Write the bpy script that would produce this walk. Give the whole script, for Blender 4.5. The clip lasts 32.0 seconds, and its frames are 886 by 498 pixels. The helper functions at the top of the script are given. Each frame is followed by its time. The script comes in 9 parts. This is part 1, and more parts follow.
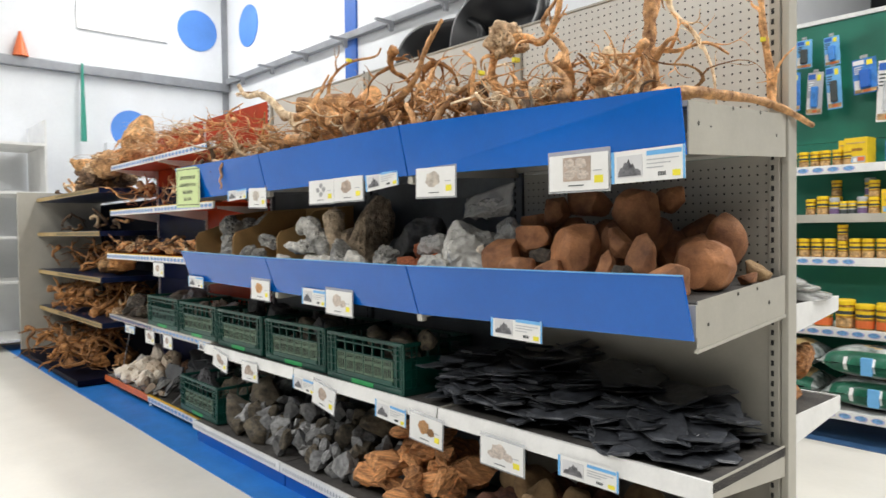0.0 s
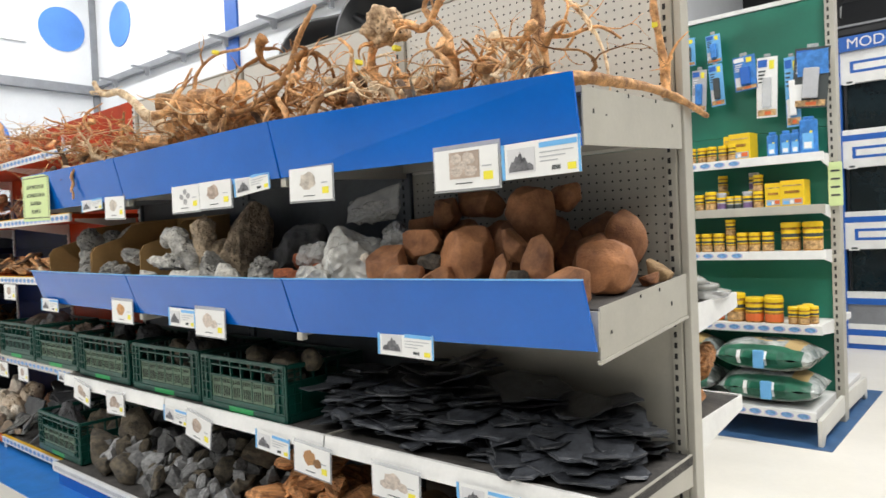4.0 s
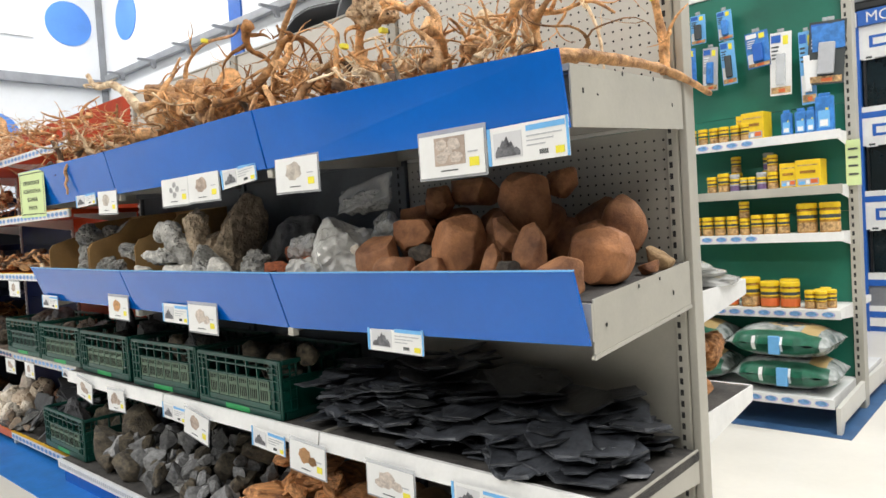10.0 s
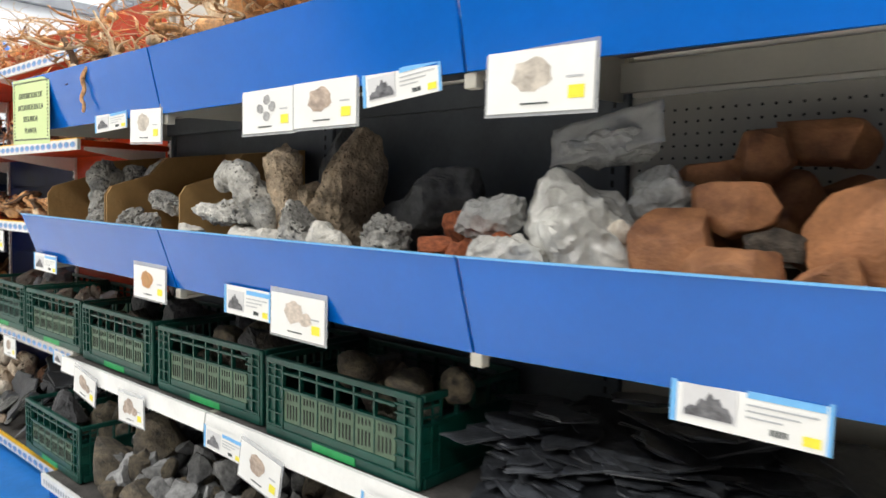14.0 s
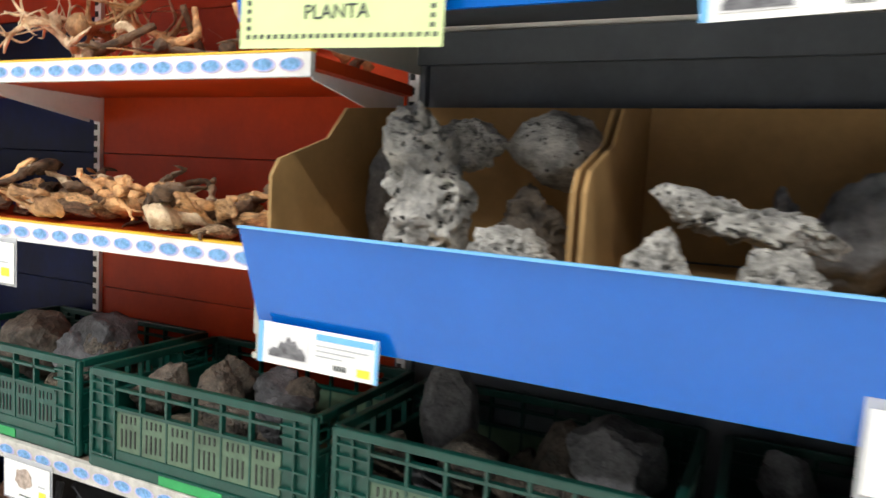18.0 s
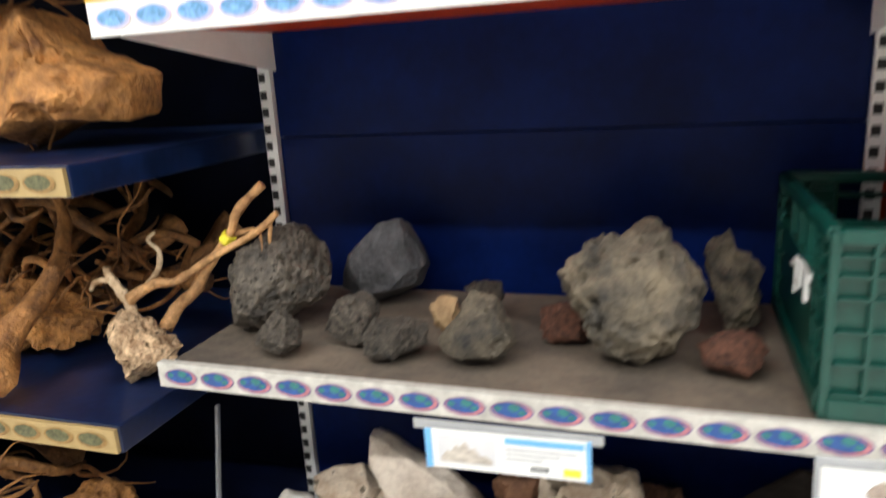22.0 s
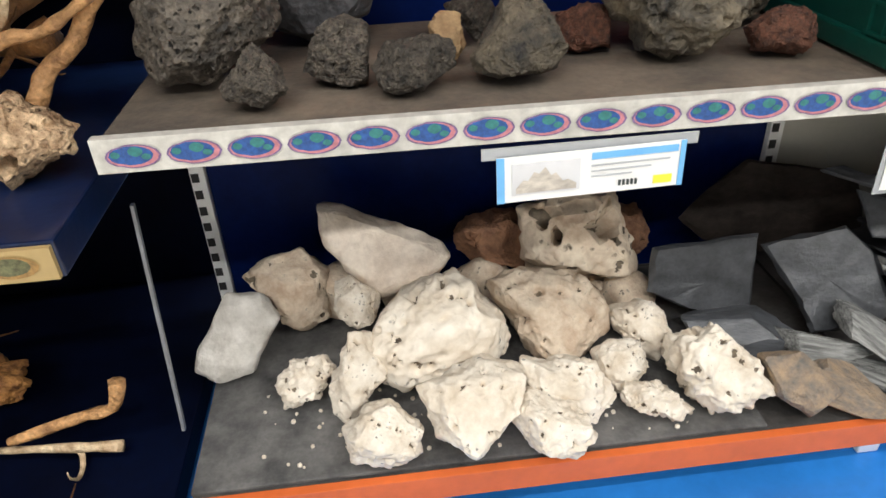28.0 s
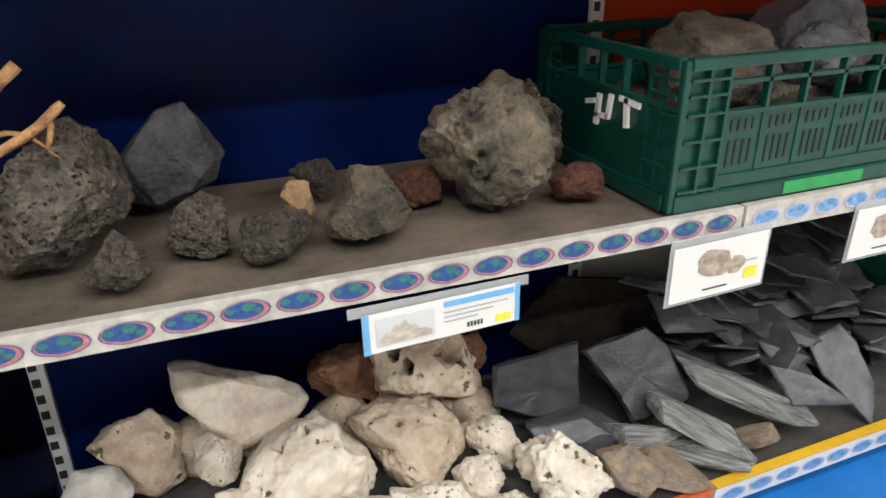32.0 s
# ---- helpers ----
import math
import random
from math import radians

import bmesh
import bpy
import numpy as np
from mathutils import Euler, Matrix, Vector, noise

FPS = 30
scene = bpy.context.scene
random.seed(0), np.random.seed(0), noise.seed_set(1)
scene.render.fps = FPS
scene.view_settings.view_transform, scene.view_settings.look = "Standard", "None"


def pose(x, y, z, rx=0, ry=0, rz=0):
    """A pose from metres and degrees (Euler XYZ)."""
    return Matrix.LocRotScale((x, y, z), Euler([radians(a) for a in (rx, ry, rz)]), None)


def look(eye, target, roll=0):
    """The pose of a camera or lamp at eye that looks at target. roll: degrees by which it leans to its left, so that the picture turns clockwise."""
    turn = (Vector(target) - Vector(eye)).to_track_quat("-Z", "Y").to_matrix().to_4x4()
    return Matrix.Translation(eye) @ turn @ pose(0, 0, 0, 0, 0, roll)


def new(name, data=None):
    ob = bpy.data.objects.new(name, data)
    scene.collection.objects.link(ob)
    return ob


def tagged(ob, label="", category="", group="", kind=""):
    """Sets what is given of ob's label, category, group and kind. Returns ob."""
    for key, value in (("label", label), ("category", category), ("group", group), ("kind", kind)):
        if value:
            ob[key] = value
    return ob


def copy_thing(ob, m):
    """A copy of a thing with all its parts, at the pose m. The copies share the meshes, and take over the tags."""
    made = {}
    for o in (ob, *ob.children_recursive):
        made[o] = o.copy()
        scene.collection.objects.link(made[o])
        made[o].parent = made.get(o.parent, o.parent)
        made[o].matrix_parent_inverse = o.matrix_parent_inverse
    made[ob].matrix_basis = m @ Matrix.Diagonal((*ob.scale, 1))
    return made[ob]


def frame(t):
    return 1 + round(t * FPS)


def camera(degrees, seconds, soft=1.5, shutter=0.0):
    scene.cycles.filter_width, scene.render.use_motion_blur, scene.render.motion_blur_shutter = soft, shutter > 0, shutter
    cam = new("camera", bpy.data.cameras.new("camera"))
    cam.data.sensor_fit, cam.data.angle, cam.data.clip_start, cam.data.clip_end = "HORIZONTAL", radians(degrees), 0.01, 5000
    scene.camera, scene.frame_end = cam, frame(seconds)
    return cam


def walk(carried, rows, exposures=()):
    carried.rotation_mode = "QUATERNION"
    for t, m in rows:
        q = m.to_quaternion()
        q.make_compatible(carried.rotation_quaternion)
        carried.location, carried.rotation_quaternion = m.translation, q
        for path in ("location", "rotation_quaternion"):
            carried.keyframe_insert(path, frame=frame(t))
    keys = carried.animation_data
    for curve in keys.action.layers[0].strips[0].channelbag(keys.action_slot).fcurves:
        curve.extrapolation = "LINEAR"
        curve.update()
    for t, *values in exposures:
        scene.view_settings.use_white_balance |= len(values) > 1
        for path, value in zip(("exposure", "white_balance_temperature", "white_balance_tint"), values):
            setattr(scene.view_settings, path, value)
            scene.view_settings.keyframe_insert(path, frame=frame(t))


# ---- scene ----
cam = camera(64.7, 32.0, shutter=0.5)
PATH = [
    (0, (0.919, -1.633, 1.29), (-0.575, -0.305, 1.236), -0.7),
    (0.5, (0.86, -1.63, 1.285), (-0.537, -0.2, 1.247), -1.0),
    (1, (0.82, -1.617, 1.283), (-0.417, -0.046, 1.253), -1.5),
    (1.5, (0.798, -1.589, 1.279), (-0.369, 0.034, 1.238), -1.8),
    (2, (0.794, -1.511, 1.282), (-0.382, 0.106, 1.213), -2.0),
    (2.5, (0.792, -1.434, 1.294), (-0.425, 0.152, 1.214), -0.8),
    (3, (0.785, -1.407, 1.299), (-0.459, 0.158, 1.228), -1.5),
    (3.5, (0.793, -1.406, 1.3), (-0.466, 0.146, 1.237), -2.1),
    (4, (0.791, -1.422, 1.288), (-0.504, 0.101, 1.242), -2.5),
    (4.5, (0.791, -1.434, 1.287), (-0.555, 0.042, 1.182), -2.8),
    (6.5, (0.771, -1.413, 1.297), (-0.616, 0.024, 1.188), -3.3),
    (7, (0.771, -1.414, 1.295), (-0.601, 0.038, 1.193), -3.4),
    (7.5, (0.779, -1.412, 1.292), (-0.57, 0.062, 1.192), -3.7),
    (8, (0.784, -1.403, 1.293), (-0.548, 0.086, 1.192), -4.0),
    (8.5, (0.786, -1.388, 1.29), (-0.542, 0.105, 1.196), -3.7),
    (9, (0.787, -1.358, 1.29), (-0.535, 0.14, 1.196), -3.9),
    (9.5, (0.792, -1.338, 1.291), (-0.534, 0.156, 1.197), -3.8),
    (10, (0.793, -1.304, 1.291), (-0.541, 0.185, 1.211), -3.6),
    (10.5, (0.79, -1.265, 1.279), (-0.551, 0.218, 1.218), -2.4),
    (11, (0.725, -1.23, 1.26), (-0.576, 0.287, 1.193), -0.9),
    (11.5, (0.566, -1.183, 1.251), (-0.609, 0.429, 1.117), 0.8),
    (12, (0.405, -1.164, 1.252), (-0.718, 0.485, 1.117), 0.2),
    (12.5, (0.294, -1.128, 1.239), (-0.833, 0.519, 1.105), 2.1),
    (13, (0.104, -1.026, 1.283), (-1.087, 0.57, 1.099), 1.6),
    (13.5, (-0.082, -0.967, 1.276), (-1.439, 0.491, 1.106), 2.3),
    (14, (-0.312, -0.98, 1.258), (-1.617, 0.53, 1.124), 1.1),
    (14.5, (-0.538, -1.025, 1.279), (-1.733, 0.573, 1.153), 2.3),
    (16.5, (-1.62, -1.009, 1.287), (-2.427, 0.817, 1.164), 1.1),
    (17, (-1.896, -0.969, 1.254), (-2.774, 0.819, 1.074), 2.0),
    (17.5, (-2.269, -0.907, 1.281), (-3.174, 0.866, 1.092), 1.3),
    (18, (-2.571, -0.839, 1.263), (-3.411, 0.967, 1.079), 3.1),
    (18.5, (-2.864, -0.853, 1.245), (-3.422, 1.063, 1.111), -0.1),
    (19, (-3.13, -0.815, 1.213), (-3.784, 1.069, 1.065), -1.4),
    (19.5, (-3.433, -0.757, 1.201), (-4.227, 1.069, 1.009), 1.1),
    (20, (-3.691, -0.749, 1.185), (-4.469, 1.08, 0.96), 1.0),
    (20.5, (-3.989, -0.795, 1.169), (-4.587, 1.091, 0.876), -2.0),
    (21, (-4.239, -0.758, 1.135), (-4.847, 1.111, 0.764), -1.1),
    (21.5, (-4.51, -0.673, 1.085), (-5.116, 1.201, 0.735), 0.1),
    (22, (-4.699, -0.601, 1.019), (-5.313, 1.234, 0.514), -3.5),
    (22.5, (-4.9, -0.556, 0.947), (-5.327, 1.265, 0.239), -8.7),
    (23, (-5.018, -0.517, 0.903), (-5.359, 1.277, 0.086), -9.9),
    (23.5, (-5.101, -0.435, 0.866), (-5.353, 1.34, -0.02), -11.4),
    (24, (-5.175, -0.388, 0.846), (-5.29, 1.366, -0.107), -7.0),
    (24.5, (-5.225, -0.425, 0.852), (-4.996, 1.277, -0.174), -7.0),
    (25, (-5.245, -0.472, 0.859), (-4.822, 1.15, -0.232), -2.6),
    (25.5, (-5.214, -0.473, 0.847), (-4.812, 1.144, -0.259), -4.3),
    (26, (-5.169, -0.479, 0.842), (-4.869, 1.182, -0.23), -7.3),
    (26.5, (-5.152, -0.498, 0.852), (-4.942, 1.173, -0.227), -6.7),
    (28.5, (-5.115, -0.518, 0.904), (-4.952, 1.165, -0.164), -0.9),
    (29, (-5.091, -0.528, 0.922), (-4.909, 1.153, -0.147), 1.1),
    (29.5, (-5.071, -0.548, 0.953), (-4.891, 1.125, -0.128), -0.0),
    (30, (-5.079, -0.564, 1.0), (-4.919, 1.165, 0.006), -2.0),
    (30.5, (-5.103, -0.544, 1.006), (-4.727, 1.166, 0.039), -3.3),
    (31, (-5.143, -0.531, 1.011), (-4.571, 1.151, 0.091), -0.5),
    (31.5, (-5.194, -0.516, 0.994), (-4.538, 1.177, 0.155), -2.4),
    (32, (-5.194, -0.539, 0.988), (-4.501, 1.141, 0.152), -0.3),
]
walk(cam, [(t, look(eye, target, roll)) for t, eye, target, roll in PATH], exposures=[(0.0, -0.32), (1.0, -0.24), (3.0, -0.2), (11.0, -0.16), (15.0, 0.22), (20.0, 0.42), (22.0, 0.5), (23.0, 0.8), (24.0, 0.75), (25.0, 0.7), (26.0, 0.5), (29.0, 0.3), (30.0, 0.2), (32.0, 0.18)])

# ---------------------------------------------------------------- light
world = bpy.data.worlds.new("world")
scene.world = world
world.use_nodes = True
world.node_tree.nodes["Background"].inputs[0].default_value = (0.8, 0.9, 1.0, 1)
world.node_tree.nodes["Background"].inputs[1].default_value = 0.3


def area_lamp(name, m, sx, sy, power, colour=(1, 0.97, 0.93)):
    data = bpy.data.lights.new(name, "AREA")
    data.shape, data.size, data.size_y, data.energy, data.color = "RECTANGLE", sx, sy, power, colour
    ob = new(name, data)
    ob.matrix_world = m
    return ob


for lx, ly, power in ((-6.6, -2.2, 80), (-2.4, -2.2, 75), (1.8, -2.2, 75), (-6.2, -5.0, 190), (-2.2, -5.0, 165), (1.8, -5.0, 140), (-7.2, 1.4, 150), (-3.6, 1.5, 70), (2.0, 1.6, 300), (2.6, 4.6, 190)):
    area_lamp("ceiling_lamp", pose(lx, ly, 5.3), 3.2, 0.3, power, (0.975, 0.965, 0.945))

# ---------------------------------------------------------------- materials


def material(name, colour, rough=0.6, metal=0.0, var=0.12, scale=18.0, bump=0.15, bscale=60.0, colour2=None, spec=0.5, detail=6.0, pits=0.0, pitdark=0.25, stretch=None, each=0.0, some_at=0.48):
    """A surface with broad stains, fine grain and relief."""
    m = bpy.data.materials.new(name)
    m.use_nodes = True
    nt = m.node_tree
    b = nt.nodes["Principled BSDF"]
    tex = nt.nodes.new("ShaderNodeTexCoord")
    info = nt.nodes.new("ShaderNodeObjectInfo")
    add = nt.nodes.new("ShaderNodeVectorMath")
    add.operation = "MULTIPLY_ADD"
    add.inputs[1].default_value = (17.0, 31.0, 23.0)
    comb = nt.nodes.new("ShaderNodeCombineXYZ")
    for k in range(3):
        nt.links.new(info.outputs["Random"], comb.inputs[k])
    nt.links.new(comb.outputs[0], add.inputs[0])
    if stretch:
        grain = nt.nodes.new("ShaderNodeVectorMath")
        grain.operation = "MULTIPLY"
        grain.inputs[1].default_value = stretch
        nt.links.new(tex.outputs["Object"], grain.inputs[0])
        nt.links.new(grain.outputs[0], add.inputs[2])
    else:
        nt.links.new(tex.outputs["Object"], add.inputs[2])
    n1 = nt.nodes.new("ShaderNodeTexNoise")
    n1.inputs["Scale"].default_value = scale
    n1.inputs["Detail"].default_value = detail
    n1.inputs["Roughness"].default_value = 0.65
    nt.links.new(add.outputs[0], n1.inputs["Vector"])
    n2 = nt.nodes.new("ShaderNodeTexNoise")
    n2.inputs["Scale"].default_value = bscale
    n2.inputs["Detail"].default_value = 5.0
    nt.links.new(add.outputs[0], n2.inputs["Vector"])
    ramp = nt.nodes.new("ShaderNodeValToRGB")
    c = Vector(colour)
    d = Vector(colour2) if colour2 else c * (1 - var * 2)
    ramp.color_ramp.elements[0].position, ramp.color_ramp.elements[1].position = 0.32, 0.68
    ramp.color_ramp.elements[0].color = (*d, 1)
    ramp.color_ramp.elements[1].color = (*[min(1, v * (1 + var)) for v in c], 1)
    nt.links.new(n1.outputs["Fac"], ramp.inputs["Fac"])
    hsv = nt.nodes.new("ShaderNodeHueSaturation")
    mr = nt.nodes.new("ShaderNodeMapRange")
    mr.inputs[3].default_value, mr.inputs[4].default_value = 1 - var, 1 + var
    nt.links.new(n2.outputs["Fac"], mr.inputs[0])
    own = nt.nodes.new("ShaderNodeMapRange")
    own.inputs[3].default_value, own.inputs[4].default_value = 1 - each, 1 + each
    nt.links.new(info.outputs["Random"], own.inputs[0])
    tone = nt.nodes.new("ShaderNodeMath")
    tone.operation = "MULTIPLY"
    nt.links.new(mr.outputs[0], tone.inputs[0])
    nt.links.new(own.outputs[0], tone.inputs[1])
    nt.links.new(tone.outputs[0], hsv.inputs["Value"])
    nt.links.new(ramp.outputs[0], hsv.inputs["Color"])
    nt.links.new(hsv.outputs[0], b.inputs["Base Color"])
    b.inputs["Roughness"].default_value, b.inputs["Metallic"].default_value = rough, metal
    b.inputs["Specular IOR Level"].default_value = spec
    height = n2.outputs["Fac"]
    if pits:
        vor = nt.nodes.new("ShaderNodeTexVoronoi")
        vor.inputs["Scale"].default_value = pits
        warp = nt.nodes.new("ShaderNodeMix")
        warp.data_type = "VECTOR"
        warp.inputs["Factor"].default_value = 0.06
        nt.links.new(add.outputs[0], warp.inputs["A"])
        nt.links.new(n2.outputs["Color"], warp.inputs["B"])
        nt.links.new(warp.outputs["Result"], vor.inputs["Vector"])
        spot = nt.nodes.new("ShaderNodeMapRange")
        spot.inputs[1].default_value, spot.inputs[2].default_value = 0.12, 0.3
        nt.links.new(vor.outputs["Distance"], spot.inputs[0])
        some = nt.nodes.new("ShaderNodeMapRange")
        some.inputs[1].default_value, some.inputs[2].default_value = some_at, some_at + 0.07
        some.inputs[3].default_value, some.inputs[4].default_value = 1.0, 0.0
        nt.links.new(n1.outputs["Fac"], some.inputs[0])
        keep = nt.nodes.new("ShaderNodeMath")
        keep.operation = "MAXIMUM"
        nt.links.new(spot.outputs[0], keep.inputs[0])
        nt.links.new(some.outputs[0], keep.inputs[1])
        # pit spots darkened in the base colour, standing in for shade in holes
        pit_shade = nt.nodes.new("ShaderNodeMix")
        pit_shade.data_type = "RGBA"
        pit_shade.inputs["A"].default_value = (*[v * pitdark for v in d], 1)
        nt.links.new(keep.outputs[0], pit_shade.inputs["Factor"])
        nt.links.new(hsv.outputs[0], pit_shade.inputs["B"])
        nt.links.new(pit_shade.outputs["Result"], b.inputs["Base Color"])
        both = nt.nodes.new("ShaderNodeMath")
        both.operation = "MULTIPLY_ADD"
        both.inputs[1].default_value = 1.6
        nt.links.new(keep.outputs[0], both.inputs[0])
        nt.links.new(n2.outputs["Fac"], both.inputs[2])
        height = both.outputs[0]
    if bump:
        bp = nt.nodes.new("ShaderNodeBump")
        bp.inputs["Strength"].default_value = bump
        bp.inputs["Distance"].default_value = 0.01
        nt.links.new(height, bp.inputs["Height"])
        nt.links.new(bp.outputs[0], b.inputs["Normal"])
    return m


M_FLOOR = material("cream_floor", (0.82, 0.785, 0.71), 0.3, var=0.03, scale=2.0, bump=0.02, bscale=40)
M_FLOOR_BLUE = material("blue_floor_paint", (0.02, 0.2, 0.62), 0.45, var=0.1, scale=5, bump=0.08, bscale=50)
# blue floor paint greyed in colour for the shadow of the green shelving
M_FLOOR_SHADED = material("shaded_blue_floor_paint", (0.045, 0.12, 0.26), 0.5, var=0.15, scale=5, bump=0.08, bscale=50)
M_WALL = material("white_wall", (0.78, 0.8, 0.82), 0.7, var=0.03, scale=1.5, bump=0.04, bscale=30)
M_DOT = material("blue_dot_paint", (0.1, 0.28, 0.75), 0.5, var=0.06, scale=2, bump=0.02)
M_STEEL_GREY = material("grey_steel", (0.3, 0.31, 0.33), 0.45, metal=0.4, var=0.08, scale=6, bump=0.03)
M_BEIGE = material("beige_enamel", (0.45, 0.43, 0.37), 0.45, var=0.05, scale=4, bump=0.03, bscale=90)
# cream foot rails; on upper back panels it is beige with overhead light painted in
M_CREAM_LIT_BEIGE = material("cream_and_lit_beige_enamel", (0.68, 0.665, 0.61), 0.45, var=0.04, scale=4, bump=0.03, bscale=90)
M_WHITE = material("white_enamel", (0.82, 0.82, 0.8), 0.4, var=0.05, scale=7, bump=0.03, bscale=80)
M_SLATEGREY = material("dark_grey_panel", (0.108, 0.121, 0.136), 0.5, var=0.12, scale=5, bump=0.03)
M_FASCIA = material("blue_fascia", (0.0, 0.118, 0.53), 0.16, var=0.05, scale=3, bump=0.012, bscale=70, spec=0.44)
M_RED = material("red_enamel", (0.47, 0.045, 0.005), 0.5, var=0.12, scale=4, bump=0.03, spec=0.2)
M_NAVY = material("navy_enamel", (0.001, 0.0085, 0.068), 0.42, var=0.25, scale=5, bump=0.03, spec=0.1)
M_GREEN = material("green_enamel", (0.01, 0.17, 0.11), 0.45, var=0.06, scale=4, bump=0.02)
# for unseen walls and ceiling, kept dark to cut bounce light and reflections
M_UNSEEN_WALL = material("dark_low_bounce_wall", (0.07, 0.074, 0.08), 0.7, var=0.04, scale=1.5, bump=0.04, bscale=30)
M_CEIL = material("low_bounce_ceiling", (0.32, 0.32, 0.32), 0.8, var=0.05, scale=1.5, bump=0.04, bscale=30)
M_LIP_DUSTY = material("dusty_grey_lip", (0.56, 0.54, 0.49), 0.5, var=0.12, scale=30, bump=0.05)
M_MAT = material("dusty_rubber_mat", (0.15, 0.145, 0.138), 0.75, var=0.3, scale=13, bump=0.2, bscale=120, colour2=(0.045, 0.045, 0.046), detail=9)
M_BURL = material("knotty_burl", (0.72, 0.52, 0.32), 0.75, var=0.3, scale=6, bump=0.8, bscale=22, colour2=(0.16, 0.075, 0.03), pits=9, pitdark=0.2)
# navy taken almost to black: the unit's inner shade is in the colour
M_NAVY_SHADED = material("shaded_navy_board", (0.0006, 0.0025, 0.014), 0.6, var=0.3, scale=5, bump=0.03, spec=0.1)
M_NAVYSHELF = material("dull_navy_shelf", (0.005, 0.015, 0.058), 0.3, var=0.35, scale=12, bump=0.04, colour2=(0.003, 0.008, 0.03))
M_TRAY_DUSTY = material("dusty_brown_tray", (0.16, 0.125, 0.092), 0.8, var=0.2, scale=9, bump=0.2, bscale=120, colour2=(0.07, 0.058, 0.048))
M_LEAF = material("plastic_leaf", (0.2, 0.3, 0.03), 0.5, var=0.3, scale=30, bump=0.05, colour2=(0.05, 0.12, 0.02))
M_RUST = material("rust_red_rock", (0.42, 0.12, 0.045), 0.9, var=0.3, scale=5, bump=0.8, bscale=24, colour2=(0.16, 0.045, 0.02))
M_DARKROCK = material("dark_grey_rock", (0.085, 0.085, 0.09), 0.6, var=0.3, scale=4, bump=0.6, bscale=18, colour2=(0.028, 0.028, 0.03), each=0.25)
M_TERRA_PALE = material("pale_pebble_ink", (0.6, 0.52, 0.45), 0.6, var=0.2, scale=4, bump=0)
M_PHOTO = material("grey_photo_ink", (0.46, 0.37, 0.3), 0.6, var=0.3, scale=3, bump=0, colour2=(0.22, 0.17, 0.14))
M_PHOTO_GREY = material("grey_stone_ink", (0.36, 0.36, 0.36), 0.6, var=0.3, scale=3, bump=0, colour2=(0.2, 0.2, 0.2))
M_PHOTO_PALE = material("pale_photo_ink", (0.55, 0.5, 0.43), 0.6, var=0.25, scale=3, bump=0, colour2=(0.34, 0.3, 0.26))
M_PHOTO_DARK = material("dark_photo_ink", (0.16, 0.16, 0.17), 0.6, var=0.4, scale=3, bump=0, colour2=(0.03, 0.03, 0.035))
M_BURL_ORANGE = material("orange_brown_wood", (0.6, 0.28, 0.08), 0.7, var=0.3, scale=6, bump=0.8, bscale=20, colour2=(0.16, 0.06, 0.02), each=0.2)
M_BURL_DARK = material("dark_knotty_wood", (0.22, 0.13, 0.075), 0.8, var=0.35, scale=6, bump=0.8, bscale=20, colour2=(0.03, 0.019, 0.012), each=0.3)
M_BURL_TAN = material("tan_knotty_wood", (0.6, 0.35, 0.155), 0.75, var=0.3, scale=5, bump=0.8, bscale=20, colour2=(0.13, 0.06, 0.025), each=0.35)
# lighter copies of the sticker inks; glare on bright lips is in the colour
M_PALE_BLUE = material("pale_blue_ink", (0.2, 0.42, 0.75), 0.5, var=0.2, scale=130, bump=0)
M_PALE_PINK = material("pale_pink_ink", (0.42, 0.46, 0.75), 0.5, var=0.1, scale=130, bump=0)
M_PALE_TEAL = material("pale_teal_ink", (0.14, 0.34, 0.6), 0.5, var=0.2, scale=130, bump=0)
M_SLEEVE_GREY = material("pale_photo_paper", (0.66, 0.66, 0.67), 0.5, var=0.05, scale=8, bump=0)
M_HOLE = material("hole_shadow", (0.03, 0.03, 0.03), 0.9, var=0.05, bump=0)
M_ORANGE = material("orange_enamel", (0.75, 0.16, 0.04), 0.4, var=0.08, scale=8, bump=0.03)
M_YELLOW = material("yellow_edge", (0.85, 0.5, 0.03), 0.4, var=0.06, scale=10, bump=0.02)
M_TRAY = material("dusty_tray", (0.07, 0.064, 0.058), 0.8, var=0.35, scale=9, bump=0.2, bscale=120, colour2=(0.03, 0.028, 0.027))
M_LAVA = material("lava_rock", (0.108, 0.09, 0.07), 0.62, var=0.5, scale=7, bump=1.0, bscale=22, colour2=(0.02, 0.018, 0.016), pits=22, pitdark=0.12, each=0.25)
M_BROWNROCK = material("brown_grey_rock", (0.125, 0.1, 0.075), 0.85, var=0.3, scale=4, bump=0.7, bscale=20, colour2=(0.035, 0.03, 0.026), each=0.25)
M_LAVA_RED = material("red_lava_rock", (0.16, 0.065, 0.038), 0.9, var=0.35, scale=6, bump=0.8, bscale=28, colour2=(0.04, 0.02, 0.015))
M_LAVA_TAN = material("ochre_rock", (0.16, 0.13, 0.088), 0.85, var=0.4, scale=3.2, bump=0.9, bscale=24, colour2=(0.03, 0.029, 0.028), each=0.2)
M_LIME = material("white_limestone", (0.82, 0.76, 0.66), 0.85, var=0.08, scale=2.6, bump=0.3, bscale=16, colour2=(0.6, 0.5, 0.38), pits=13, pitdark=0.1, each=0.08, some_at=0.56)
